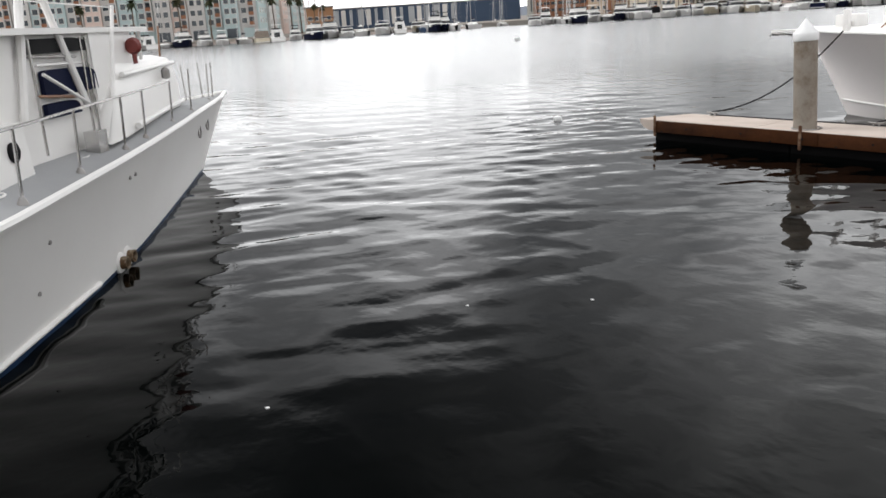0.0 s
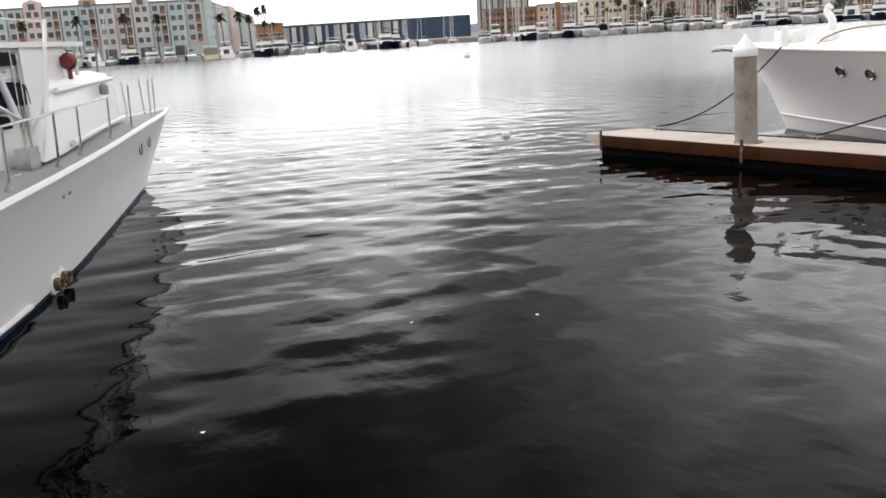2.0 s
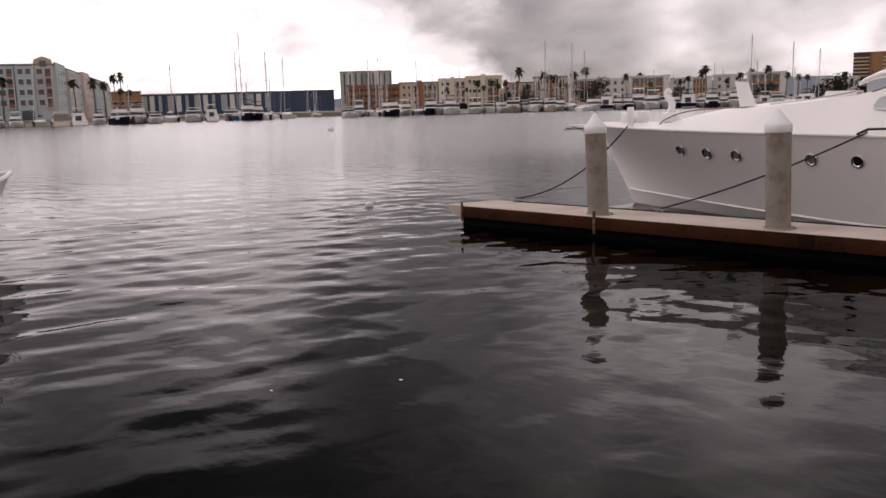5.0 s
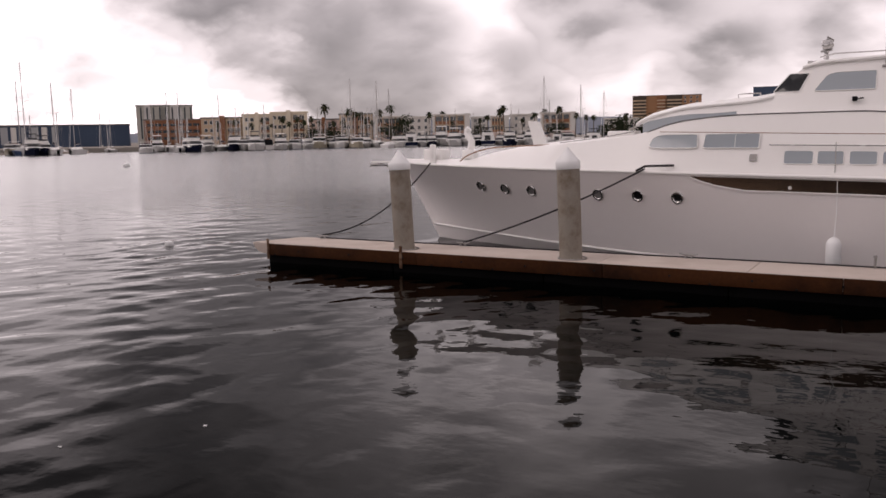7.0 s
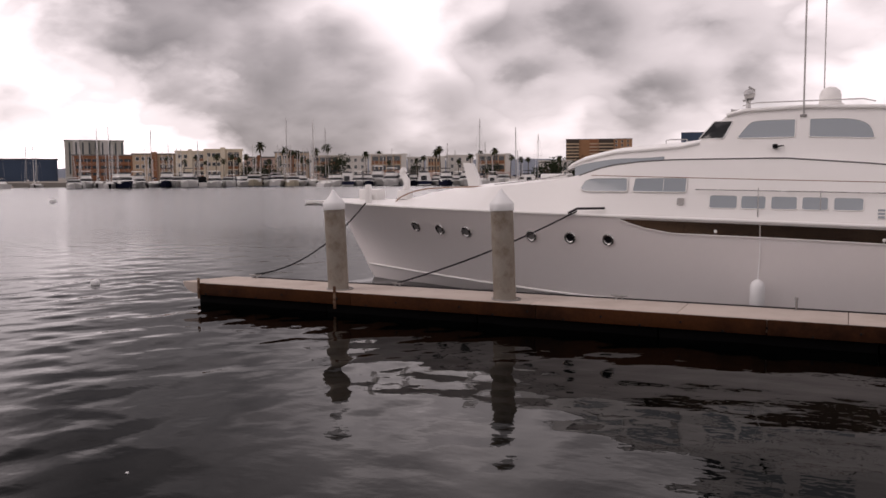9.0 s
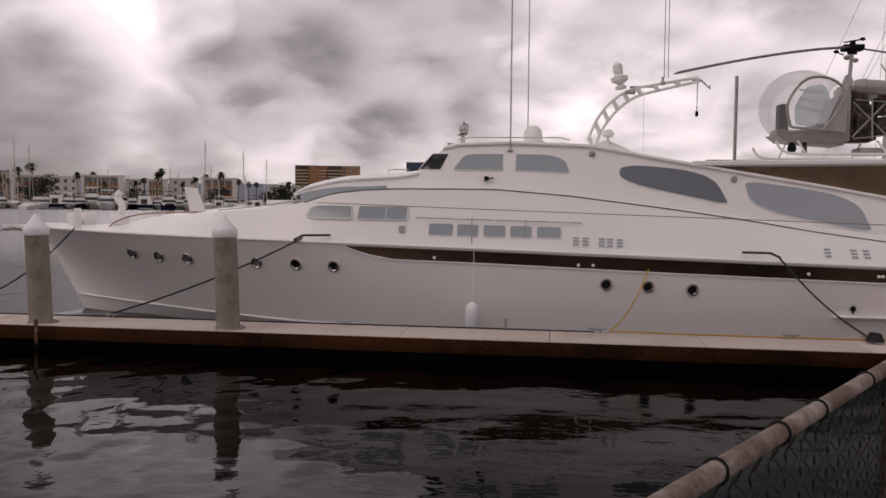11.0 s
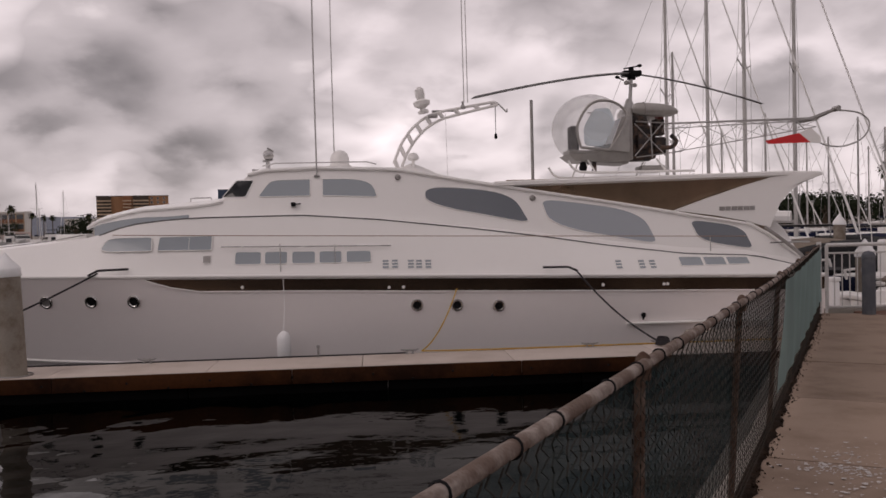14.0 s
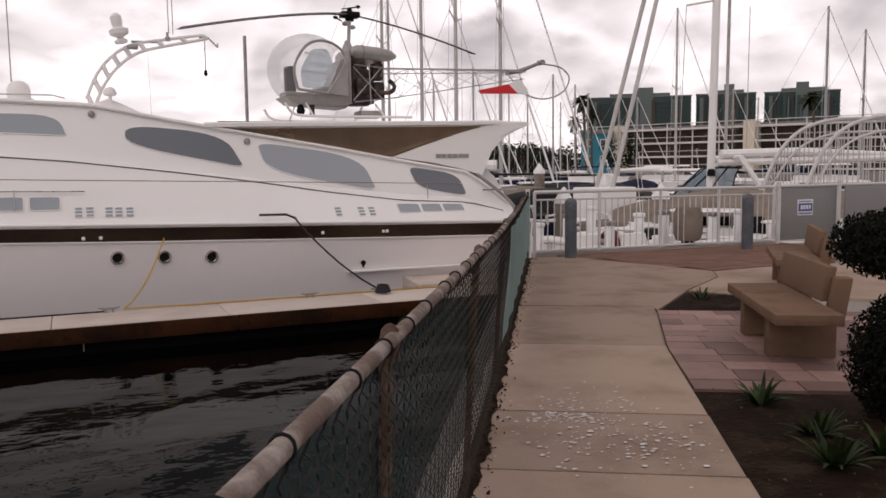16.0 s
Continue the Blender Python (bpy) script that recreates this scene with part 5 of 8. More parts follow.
    part("stabiliser_bar", Geo().tube([(5.72, 18.0, 5.44), (5.93, 18.5, 5.5), (6.2, 19.2, 5.56)], 0.012, 6).lathe((5.66, 17.95, 5.40), [(0.02, 0), (0.06, 0.02), (0.06, 0.07), (0.02, 0.09)], 10).lathe((6.22, 19.2, 5.55), [(0.02, 0), (0.06, 0.02), (0.06, 0.07), (0.02, 0.09)], 10), "dull_steel", h)
    for s, tip, z in ((1, 3.95, -0.72), (-1, 4.1, -0.42)):
        rows = []
        side = Vector((-d.y, d.x, 0))
        for k in np.linspace(0.04, 1, 14):
            p = Vector((5.93, 18.5, 5.72)) + d * s * tip * k + Vector((0, 0, z * k ** (1.35 if s > 0 else 1.6)))
            c, th = (0.13, 0.03) if s > 0 else (0.05, 0.011)
            rows.append([p + side * c + Vector((0, 0, -0.004)), p + side * 0.04 + Vector((0, 0, th)), p - side * c, p + side * 0.02 - Vector((0, 0, th * 0.6))])
        part("rotor_blade", Geo().rings(rows), "rotor", h, "long drooping dark rotor blade")
    # lattice tail boom: three longerons with cross bracing
    n = 7
    nodes = []
    for k in range(n):
        t = k / (n - 1)
        x = 6.45 + t * 3.55
        s = 0.42 * (1 - t) + 0.10
        top, low = 4.60 + 0.10 * t, 4.0 + 0.55 * t
        nodes.append((Vector((x, cy - s, top)), Vector((x, cy + s, top)), Vector((x, cy, low))))
    for j in range(3):
        part("boom_longeron", Geo().tube([q[j] for q in nodes], 0.011, 6), "alu", h)
    for k in range(n - 1):
        for j in range(3):
            part("boom_brace", Geo().tube([nodes[k][j], nodes[k + 1][(j + 1) % 3]], 0.006, 5), "alu", h)
            part("boom_brace", Geo().tube([nodes[k][j], nodes[k][(j + 1) % 3]], 0.006, 5), "alu", h)
    part("tail_shaft", Geo().tube([(6.5, cy, 4.66), (10.0, cy, 4.74)], 0.02, 6), "alu", h)
    part("tail_gearbox", Geo().tube([(9.55, cy, 4.66), (9.9, cy, 4.72), (10.45, cy, 4.93)], [0.05, 0.05, 0.035], 8).lathe((10.45, cy - 0.1, 4.93), [(0.06, 0), (0.06, 0.2)], 10, (0, 1, 0)), "dull_steel", h)
    part("tail_guard", Geo().tube(curve_through([(10.5, cy, 4.90), (10.95, cy, 4.84), (11.2, cy, 4.62), (11.05, cy, 4.30), (10.6, cy, 4.12), (10.15, cy, 4.17), (9.85, cy, 4.36)], 26), 0.018, 6), "alu", h, "thin looped tail guard")
    o = [(8.72, 4.24), (9.45, 4.39), (9.70, 4.19), (8.78, 4.17)]
    part("tail_fin", Geo().slab([(a, cy - 0.30, b) for a, b in o], [(a, cy - 0.26, b) for a, b in o]), "red", h, "red tip of the tail plane", smooth=False)
    o = [(9.45, 4.395), (9.72, 4.50), (9.93, 4.30), (9.93, 4.17), (9.70, 4.185)]
    part("tail_fin", Geo().slab([(a, cy - 0.30, b) for a, b in o], [(a, cy - 0.26, b) for a, b in o]), "gelcoat", h, "white root of the tail plane", smooth=False)
    part("fin_strut", Geo().tube([(9.62, cy - 0.28, 4.42), (9.55, cy, 4.68)], 0.014, 5), "alu", h)


M["door_pane"] = glass("pale_blue_door_pane", (0.45, 0.55, 0.60), 0.1, 0.55)
make_helicopter()

# ---- the smaller white fishing cruiser across the water, bow outwards ----
LB_STEM, LB_AFT, LB_SIDE = Vector((-15.9, 5.98, 0)), Vector((0.8, -0.6, 0)), Vector((0.6, 0.8, 0))


def lb(u, v, z):
    """u metres aft of the stem at the waterline, v towards the open basin, z up."""
    return LB_STEM + LB_AFT * u + LB_SIDE * v + Vector((0, 0, z))


def make_cruiser():
    c = thing("fishing_cruiser", lb(6, 0, 0), "white fishing cruiser with grey decks and a navy boot stripe", "boat")
    rail_b = table((-2.3, 0.03), (-1.2, 0.28), (0, 0.48), (1.67, 0.74), (3, 0.98), (4.44, 1.21), (6, 1.45), (7.32, 1.63), (8.95, 1.82), (10.2, 1.97), (12, 2.1), (14.5, 2.15))
    boot_b = table((-0.3, 0.02), (0, 0.05), (1.5, 0.34), (3.7, 0.74), (5.7, 1.09), (7.7, 1.36), (9.8, 1.5), (12, 1.65), (14.5, 1.7))
    water_w = table((0, 0.01), (1.5, 0.27), (3.56, 0.67), (5.68, 1.03), (7.58, 1.26), (9.7, 1.43), (12, 1.55), (14.5, 1.6))
    rail_z = table((-2.3, 1.45), (0, 1.43), (14.5, 1.40))

    def at(t, k, side=1):
        """t along the boat, k up it: 0 under water, 1 waterline, 2 boot top, 3 rail."""
        us = [0.4 + t * 14.1, 0.0 + t * 14.5, -0.3 + t * 14.8, -2.3 + t * 16.8]
        bs = [water_w(us[0]) * 0.5, water_w(us[1]), boot_b(us[2]), rail_b(us[3])]
        zs = [-0.5, 0.0, 0.17, rail_z(us[3])]
        i = min(int(k), 2)
        f = k - i
        mixed = lambda q: q[i] + (q[i + 1] - q[i]) * f  # noqa: E731
        hollow = -0.10 * math.sin(math.pi * f) * (1 - t) if i == 2 else 0
        return lb(mixed(us), side * max(mixed(bs) + hollow, 0.01), mixed(zs))

    ts = [0, 0.01, 0.03, 0.06, 0.1, 0.15, 0.2, 0.26, 0.33, 0.4, 0.48, 0.56, 0.64, 0.72, 0.8, 0.9, 1]
    for side in (1, -1):
        part("hull_side", Geo().strip([[at(t, k, side) for k in (2, 2.15, 2.35, 2.55, 2.75, 2.9, 2.9999)] for t in ts]), "gelcoat", c, "glossy white topsides")
        part("boot_stripe", Geo().strip([[at(t, k, side) for k in (1.25, 1.6, 2.0)] for t in ts]), "blue", c, "navy boot stripe at the waterline")
        part("bottom", Geo().strip([[at(t, k, side) for k in (0, 0.5, 1.0, 1.25)] for t in ts]), "black", c)
        part("toe_rail", Geo().tube([at(t, 2.9999, side) + Vector((0, 0, 0.02)) for t in ts], 0.045, 8), "gelcoat", c, "white toe rail")
    part("rub_strip", Geo().tube([at(t, 2.02, 1) + LB_SIDE * 0.012 + Vector((0, 0, 0.02)) for t in (0.53, 0.6, 0.7, 0.8, 0.9, 1)], 0.03, 8), "gelcoat", c)
    rows = []
    for u in np.linspace(-2.2, 14.3, 22):
        b, z = rail_b(u) - 0.02, rail_z(u) - 0.01
        up = min(0.17, b * 0.2)
        rows.append([lb(u, v * b, z + up * (1 - v * v)) for v in (-1, -0.8, -0.55, -0.25, 0, 0.25, 0.55, 0.8, 1)])
    part("deck", Geo().strip(rows), "deck_grey", c, "grey non-slip deck")
    for u, v, w in ((9.1, 1.3, 0.5), (6.9, 1.05, 0.35)):
        part("deck_hatch", Geo().tube([lb(u + 0.17 * math.cos(t), v + 0.10 * math.sin(t), 1.475) for t in np.linspace(0, math.tau, 16, endpoint=False)], 0.012, 5, closed=True), "gelcoat", c)
    # trunk cabin with a rounded after edge
    rows = []
    for u, b, z in ((1.05, 0.20, 1.60), (1.15, 0.25, 2.05), (1.42, 0.28, 2.30), (1.6, 0.30, 2.36), (2.6, 0.46, 2.37), (3.8, 0.68, 2.37), (5.0, 0.92, 2.36), (5.5, 1.02, 2.25), (5.9, 1.08, 1.98), (6.25, 1.12, 1.55)):
        zb = 1.52
        rows.append([lb(u, s * b, zz) for s, zz in ((-1.04, zb), (-1, max(z - 0.08, zb + 0.01)), (-0.9, z), (0, z + 0.06), (0.9, z), (1, max(z - 0.08, zb + 0.01)), (1.04, zb))])
    g = Geo().strip(rows)
    g.add(rows[0], [tuple(range(7))])
    part("trunk_cabin", g, "gelcoat", c, "white trunk cabin", angle=50)
    part("cabin_brow", Geo().tube([lb(u, b + 0.03, 2.27) for u, b in ((1.5, 0.30), (2.6, 0.48), (3.8, 0.70), (5.0, 0.94), (5.3, 0.98))], 0.035, 8), "gelcoat", c)
    part("cabin_skirt", Geo().tube([lb(u, b + 0.05, 1.60) for u, b in ((1.0, 0.20), (2.6, 0.48), (3.8, 0.70), (5.0, 0.95))], 0.04, 8), "gelcoat", c)
    # wheelhouse with an overhanging roof
    part("wheelhouse_wall", Geo().slab([lb(3.95, 0.70, 2.36), lb(4.15, 0.72, 2.80), lb(6.0, 0.98, 2.80), lb(6.1, 1.02, 1.9), lb(5.5, 1.0, 2.2)], [lb(3.95, 0.64, 2.36), lb(4.15, 0.66, 2.80), lb(6.0, 0.92, 2.80), lb(6.1, 0.96, 1.9), lb(5.5, 0.94, 2.2)]), "gelcoat", c, smooth=False)
    part("wheelhouse_front", Geo().slab([lb(3.95, 0.70, 2.36), lb(4.15, 0.72, 2.80), lb(4.15, -0.72, 2.80), lb(3.95, -0.70, 2.36)], [lb(4.02, 0.70, 2.36), lb(4.22, 0.72, 2.80), lb(4.22, -0.72, 2.80), lb(4.02, -0.70, 2.36)]), "gelcoat", c, smooth=False)
    part("front_window", Geo().slab([lb(4.00, 0.60, 2.48), lb(4.10, 0.60, 2.73), lb(4.10, -0.6, 2.73), lb(4.00, -0.6, 2.48)], [lb(3.98, 0.60, 2.48), lb(4.08, 0.60, 2.73), lb(4.08, -0.6, 2.73), lb(3.98, -0.6, 2.48)]), "shade", c, smooth=False)
    o = rounded([(3.45, 0.78), (8.6, 1.25), (8.6, -1.25), (3.45, -0.78)], 0.08, 3)
    part("roof", Geo().slab([lb(u, v, 2.85) for u, v in o], [lb(u, v, 2.79) for u, v in o]), "gelcoat", c, "white overhanging wheelhouse roof")
    part("roof_post", Geo().tube([lb(3.6, 0.62, 2.40), lb(3.6, 0.64, 2.80)], 0.03, 6), "gelcoat", c)
    # open after side: navy curtains behind pale frames
    part("after_panel", Geo().slab([lb(7.95, 1.0, 1.5), lb(7.75, 1.0, 2.8), lb(9.3, 1.15, 2.8), lb(9.3, 1.15, 1.5)], [lb(7.95, 0.93, 1.5), lb(7.75, 0.93, 2.8), lb(9.3, 1.08, 2.8), lb(9.3, 1.08, 1.5)]), "gelcoat", c, smooth=False)
    for z0, z1, a, b, m in ((2.60, 2.75, 6.12, 7.55, "black"), (2.16, 2.43, 5.98, 7.25, "navy"), (1.94, 2.09, 6.5, 7.27, "navy")):
        o = rounded([(a, z0), (a + 0.05, z1), (b, z1), (b, z0)], [0.05, 0.35, 0.1, 0.05], 4)
        part("curtain", Geo().slab([lb(u, 1.0, z) for u, z in o], [lb(u, 0.95, z) for u, z in o]), m, c, "dark navy canvas panel")
    part("inner_wall", Geo().slab([lb(6.0, 0.90, 1.5), lb(6.0, 0.90, 2.8), lb(8.0, 0.96, 2.8), lb(8.0, 0.96, 1.5)], [lb(6.0, 0.84, 1.5), lb(6.0, 0.84, 2.8), lb(8.0, 0.9, 2.8), lb(8.0, 0.9, 1.5)]), "gelcoat", c, smooth=False)
    for a, b, m in (((6.5, 1.02, 2.545), (7.55, 1.02, 2.58), "dull_steel"), ((6.42, 1.02, 2.10), (7.44, 1.02, 2.185), "teak"), ((6.3, 1.02, 2.47), (7.4, 1.02, 2.49), "gelcoat")):
        part("grab_rail", Geo().tube([lb(*a), lb(*b)], 0.017, 6), m, c)
    part("side_locker", Geo().slab([lb(u, v, 2.0) for u, v in ((8.02, 0.7), (8.06, 1.12), (9.3, 1.28), (9.3, 0.7))], [lb(u, v, 1.42) for u, v in ((7.97, 0.7), (8.01, 1.15), (9.3, 1.32), (9.3, 0.7))]), "gelcoat", c, "white deck locker", smooth=False)
    part("locker_vent", Geo().lathe(lb(8.42, 1.17, 1.76), [(0.01, 0), (0.09, 0.01), (0.10, 0.04), (0.05, 0.07)], 14, LB_SIDE), "black", c, "round black vent")
    for u in (6.28, 6.42, 7.55):
        part("curtain_post", Geo().tube([lb(u, 1.06, 1.6), lb(u, 1.06, 2.75)], 0.016, 6), "chrome", c)
    # frame of white poles, and the long outrigger
    for a, b, r in (((5.95, 1.05, 1.62), (5.25, 1.0, 3.10), 0.024), ((6.45, 1.05, 2.0), (7.0, 1.0, 3.16), 0.040), ((7.86, 1.05, 1.95), (7.35, 1.0, 3.6), 0.045), ((6.5, 1.08, 2.04), (7.4, 1.08, 2.4), 0.018)):
        part("white_pole", Geo().tube([lb(*a), lb(*b)], r, 8), "gelcoat", c)
    part("pole_wire", Geo().tube([lb(5.27, 1.0, 3.08), lb(7.35, 1.0, 3.12)], 0.008, 5), "gelcoat", c)
    part("pole_socket", Geo().slab([lb(u, v, 1.72) for u, v in ((6.38, 1.02), (6.62, 1.02), (6.62, 1.18), (6.38, 1.18))], [lb(u, v, 1.45) for u, v in ((6.38, 1.02), (6.62, 1.02), (6.62, 1.18), (6.38, 1.18))]), "chrome", c, "steel rod socket", smooth=False)
    part("lamp_cover", Geo().lathe(lb(4.42, 0.86, 2.37), [(0.03, 0), (0.035, 0.18)], 8).lathe(lb(4.42, 0.86, 2.60) - LB_AFT * 0.08, [(0.02, 0), (0.09, 0.02), (0.115, 0.08), (0.09, 0.15), (0.02, 0.17)], 14, LB_AFT), "maroon", c, "maroon covered searchlight")
    part("lantern_box", Geo().lathe(lb(2.45, 0.53, 2.05), [(0.02, 0), (0.07, 0.02), (0.07, 0.14), (0.03, 0.18)], 8), "dull_steel", c, "grey lantern on the cabin front")
    part("amber_whip", Geo().tube([lb(2.65, 0.55, 2.40), lb(2.55, 0.55, 2.86)], 0.016, 6), "teak", c)
    for k in range(8):
        part("cabin_louvre", Geo().tube([lb(2.6 + k * 0.18, 0.25, 2.43), lb(2.6 + k * 0.18, 0.25, 2.50)], 0.015, 5), "alu", c)
    # stanchions and handrail round the foredeck
    posts = [(9.25, 1.66), (7.77, 1.47), (6.15, 1.27), (5.14, 1.13), (3.3, 0.84), (1.56, 0.56), (-0.55, 0.22), (-1.2, 0.10)]
    for side in (1, -1):
        for k, (u, v) in enumerate(posts):
            s = part("stanchion", Geo().tube([lb(u, v * side, 1.42), lb(u, v * side + 0.03 * side, 2.07 + (0.08 if k > 4 else 0))], 0.016, 6), "chrome", c)
            part("stanchion_foot", Geo().lathe(lb(u, v * side, 1.42), [(0.05, 0), (0.045, 0.03), (0.02, 0.08)], 10), "dull_steel", s)
        part("handrail", Geo().tube(curve_through([lb(u, v * side + 0.03 * side, 2.06) for u, v in [(10.6, 1.75), *posts[:5]]], 20), 0.014, 6), "chrome", c)
    # hull fittings on the side that shows
    for t, k in ((0.115, 2.72), (0.17, 2.70)):
        p = at(t, k)
        part("hawse_ring", Geo().tube([p + LB_AFT * 0.07 * math.cos(a) + Vector((0, 0, 0.12 * math.sin(a))) + LB_SIDE * 0.015 for a in np.linspace(0, math.tau, 16, endpoint=False)], 0.014, 5, closed=True), "dull_steel", c)
    for t, k in ((0.50, 2.80), (0.515, 2.80), (0.66, 2.7), (0.65, 2.35)):
        part("scupper", Geo().lathe(at(t, k), [(0.022, -0.01), (0.022, 0.015)], 8, LB_SIDE), "dull_steel", c)
    for t in (0.455, 0.475):
        p = at(t, 2.0)
        part("exhaust_pipe", Geo().lathe(p - LB_SIDE * 0.02 + Vector((0, 0, 0.05)), [(0.075, 0), (0.075, 0.13), (0.058, 0.13), (0.058, 0.05)], 14, LB_SIDE), "rust", c, "rusty twin exhaust outlet")
        part("exhaust_collar", Geo().lathe(p - LB_SIDE * 0.02 + Vector((0, 0, 0.05)), [(0.075, 0.0), (0.13, 0.02), (0.12, 0.05), (0.076, 0.06)], 14, LB_SIDE), "gelcoat", c)
        part("exhaust_stain", Geo().lathe(p + LB_SIDE * 0.03 - Vector((0, 0, 0.13)), [(0.01, 0), (0.09, 0.02), (0.05, 0.06)], 10, LB_SIDE), "black", c, "sooty weed below the exhaust")


M["rust"] = material("rusty_pipe", (0.11, 0.065, 0.035), 0.8, grain=(60, 0.4), stain=(12, 0.4, (0.30, 0.26, 0.20)), bump=(50, 0.4))
make_cruiser()
for (x, y), s in (((-15.68, 15.07), 0.11), ((-71.5, 60.2), 0.35)):
    b = thing("mooring_buoy", (x, y, WATER), "small white mooring buoy afloat on the basin", "buoy", "mooring buoys")
    part("float", Geo().lathe((x, y, WATER - s * 0.6), [(0.01, 0), (s * 0.8, s * 0.3), (s, s * 0.8), (s * 0.8, s * 1.4), (0.01, s * 1.7)], 14), "cap", b)
    part("ring", Geo().tube([(x + s * 0.2 * math.cos(t), y, WATER + s * 1.2 + s * 0.2 * math.sin(t)) for t in np.linspace(0, math.tau, 10, endpoint=False)], s * 0.05, 5, closed=True), "dull_steel", b)

rf = random.Random(8)
for x, y in ((-5.97, 5.08), (-5.20, 2.75), (-5.28, 6.01)):
    r = rf.uniform(0.014, 0.02)
    ring = [Vector((x + r * rf.uniform(0.5, 1.2) * math.cos(a), y + r * rf.uniform(0.5, 1.2) * math.sin(a), WATER + 0.008)) for a in np.linspace(0, math.tau, 9, endpoint=False)]
    lone("foam_fleck", Geo().rings([[p - Vector((0, 0, 0.03)) for p in ring], ring]), "cap", "small white fleck of foam afloat on the water", "foam", "foam flecks on the water")

M["litter"] = material("dry_leaf_litter", (0.085, 0.058, 0.038), 0.9, grain=(60, 0.4), stain=(9, 0.4, (0.20, 0.16, 0.12)), bump=(0, 0))

# ---- the waterside path, its fence, bench, beds and the railing at its end ----
def walk_xy(s, side, z=GROUND):
    return on_fence(s, side, z)


def make_path():
    p = thing("path", on_fence(1, 0.7, GROUND), "pale concrete waterside path of separate slabs, stained and splashed", "path", kind="structure")
    joints = [-9.0, -7.6, -6.2, -4.8, -3.4, -2.0, -0.65, 0.385, 1.41, 3.40, 5.38]
    for a, b in zip(joints, joints[1:]):
        g0, g1 = (0.004 if q == 3.40 else 0.013 for q in (a, b))
        left = 0.05 if b > 5 else g1  # far joint widened beside the fence, standing in for the shaded lip of a step
        o = [walk_xy(a + g0, 0.03).xy, walk_xy(b - left, 0.03).xy, walk_xy(b - g1, 1.33 + (0.14 if b > 5 else 0)).xy, walk_xy(a + g0, 1.325).xy]
        part("slab", Geo().prism([tuple(q) for q in o], GROUND - 0.09, GROUND + random.uniform(-0.002, 0.003)), "path", p, smooth=False)
    o = [walk_xy(5.386, 0.03).xy, walk_xy(10.2, 0.03).xy, (8.0, 13.37), (8.3, 12.24), (8.70, 10.79), (8.346, 10.285), (7.18, 9.50), (5.99, 8.53), walk_xy(5.386, 1.47).xy]
    part("slab", Geo().prism([tuple(q) for q in o], GROUND - 0.09, GROUND + 0.001), "path", p, smooth=False)
    o = [(8.36, 10.28), (8.72, 10.78), (9.75, 10.80), (12.5, 10.2), (14.5, 8.0), (9.5, 7.2), (7.57, 8.84), (7.19, 9.49)]
    part("slab", Geo().prism(o, GROUND - 0.09, GROUND - 0.002), "path", p, smooth=False)
    rng = random.Random(4)
    g = Geo()
    for k in range(580):
        s, side = (rng.gauss(1.30, 0.09), rng.gauss(0.48, 0.13)) if k < 170 else (rng.gauss(1.62, 0.12), rng.gauss(0.55, 0.20)) if k < 260 else (rng.gauss(0.90, 0.26), rng.gauss(0.75, 0.30)) if k < 520 else (rng.uniform(-1.2, 2.2), rng.uniform(0.1, 1.25))
        if not (0.06 < side < 1.29) or abs(s - 1.41) < 0.02 or abs(s - 0.385) < 0.02:
            continue
        c, r = walk_xy(s, side, GROUND + 0.004 + 0.004 * k / 580), rng.choice((0.003, 0.004, 0.006, 0.009, 0.012, 0.017))
        u = rng.uniform(0.6, 1.0)
        g.add([c + Vector((r * rng.uniform(0.75, 1.1) * math.cos(t), r * u * rng.uniform(0.75, 1.1) * math.sin(t), 0)) for t in np.linspace(0, math.tau, 9, endpoint=False)], [tuple(range(9))])
    part("droppings", g, "dropping", p, "white splashes on the slabs", smooth=False)["kind"] = "stuff"
    g = Geo()
    for k in range(620):
        s, side = rng.uniform(-4, 10), abs(rng.gauss(0, 0.05)) + 0.03
        c, r = walk_xy(s, side, GROUND + 0.006), rng.uniform(0.004, 0.012)
        g.add([c + Vector((r * math.cos(t), r * math.sin(t), rng.uniform(0, 0.02))) for t in (0.3, 1.9, 3.3, 5.0)], [(0, 1, 2, 3)])
    # a dark strip of uneven width along the fence foot
    rows = []
    for k, s in enumerate(np.linspace(-5.0, 10.0, 260)):
        w = 0.035 + 0.055 * abs(noise.noise(Vector((s * 2.3, 0.0, 4.0)))) + 0.035 * abs(noise.noise(Vector((s * 9.0, 2.0, 0.0))))
        rows.append([walk_xy(s, -0.03, GROUND + 0.012), walk_xy(s, w * 0.5, GROUND + 0.016 + 0.012 * rng.random()), walk_xy(s, w, GROUND + 0.0045)])
    part("foot_strip", Geo().strip(rows), "soil", p, "dark uneven strip along the fence foot")["kind"] = "stuff"
    part("litter", g, "soil", p, "dead leaves along the fence foot", smooth=False)["kind"] = "stuff"


make_path()


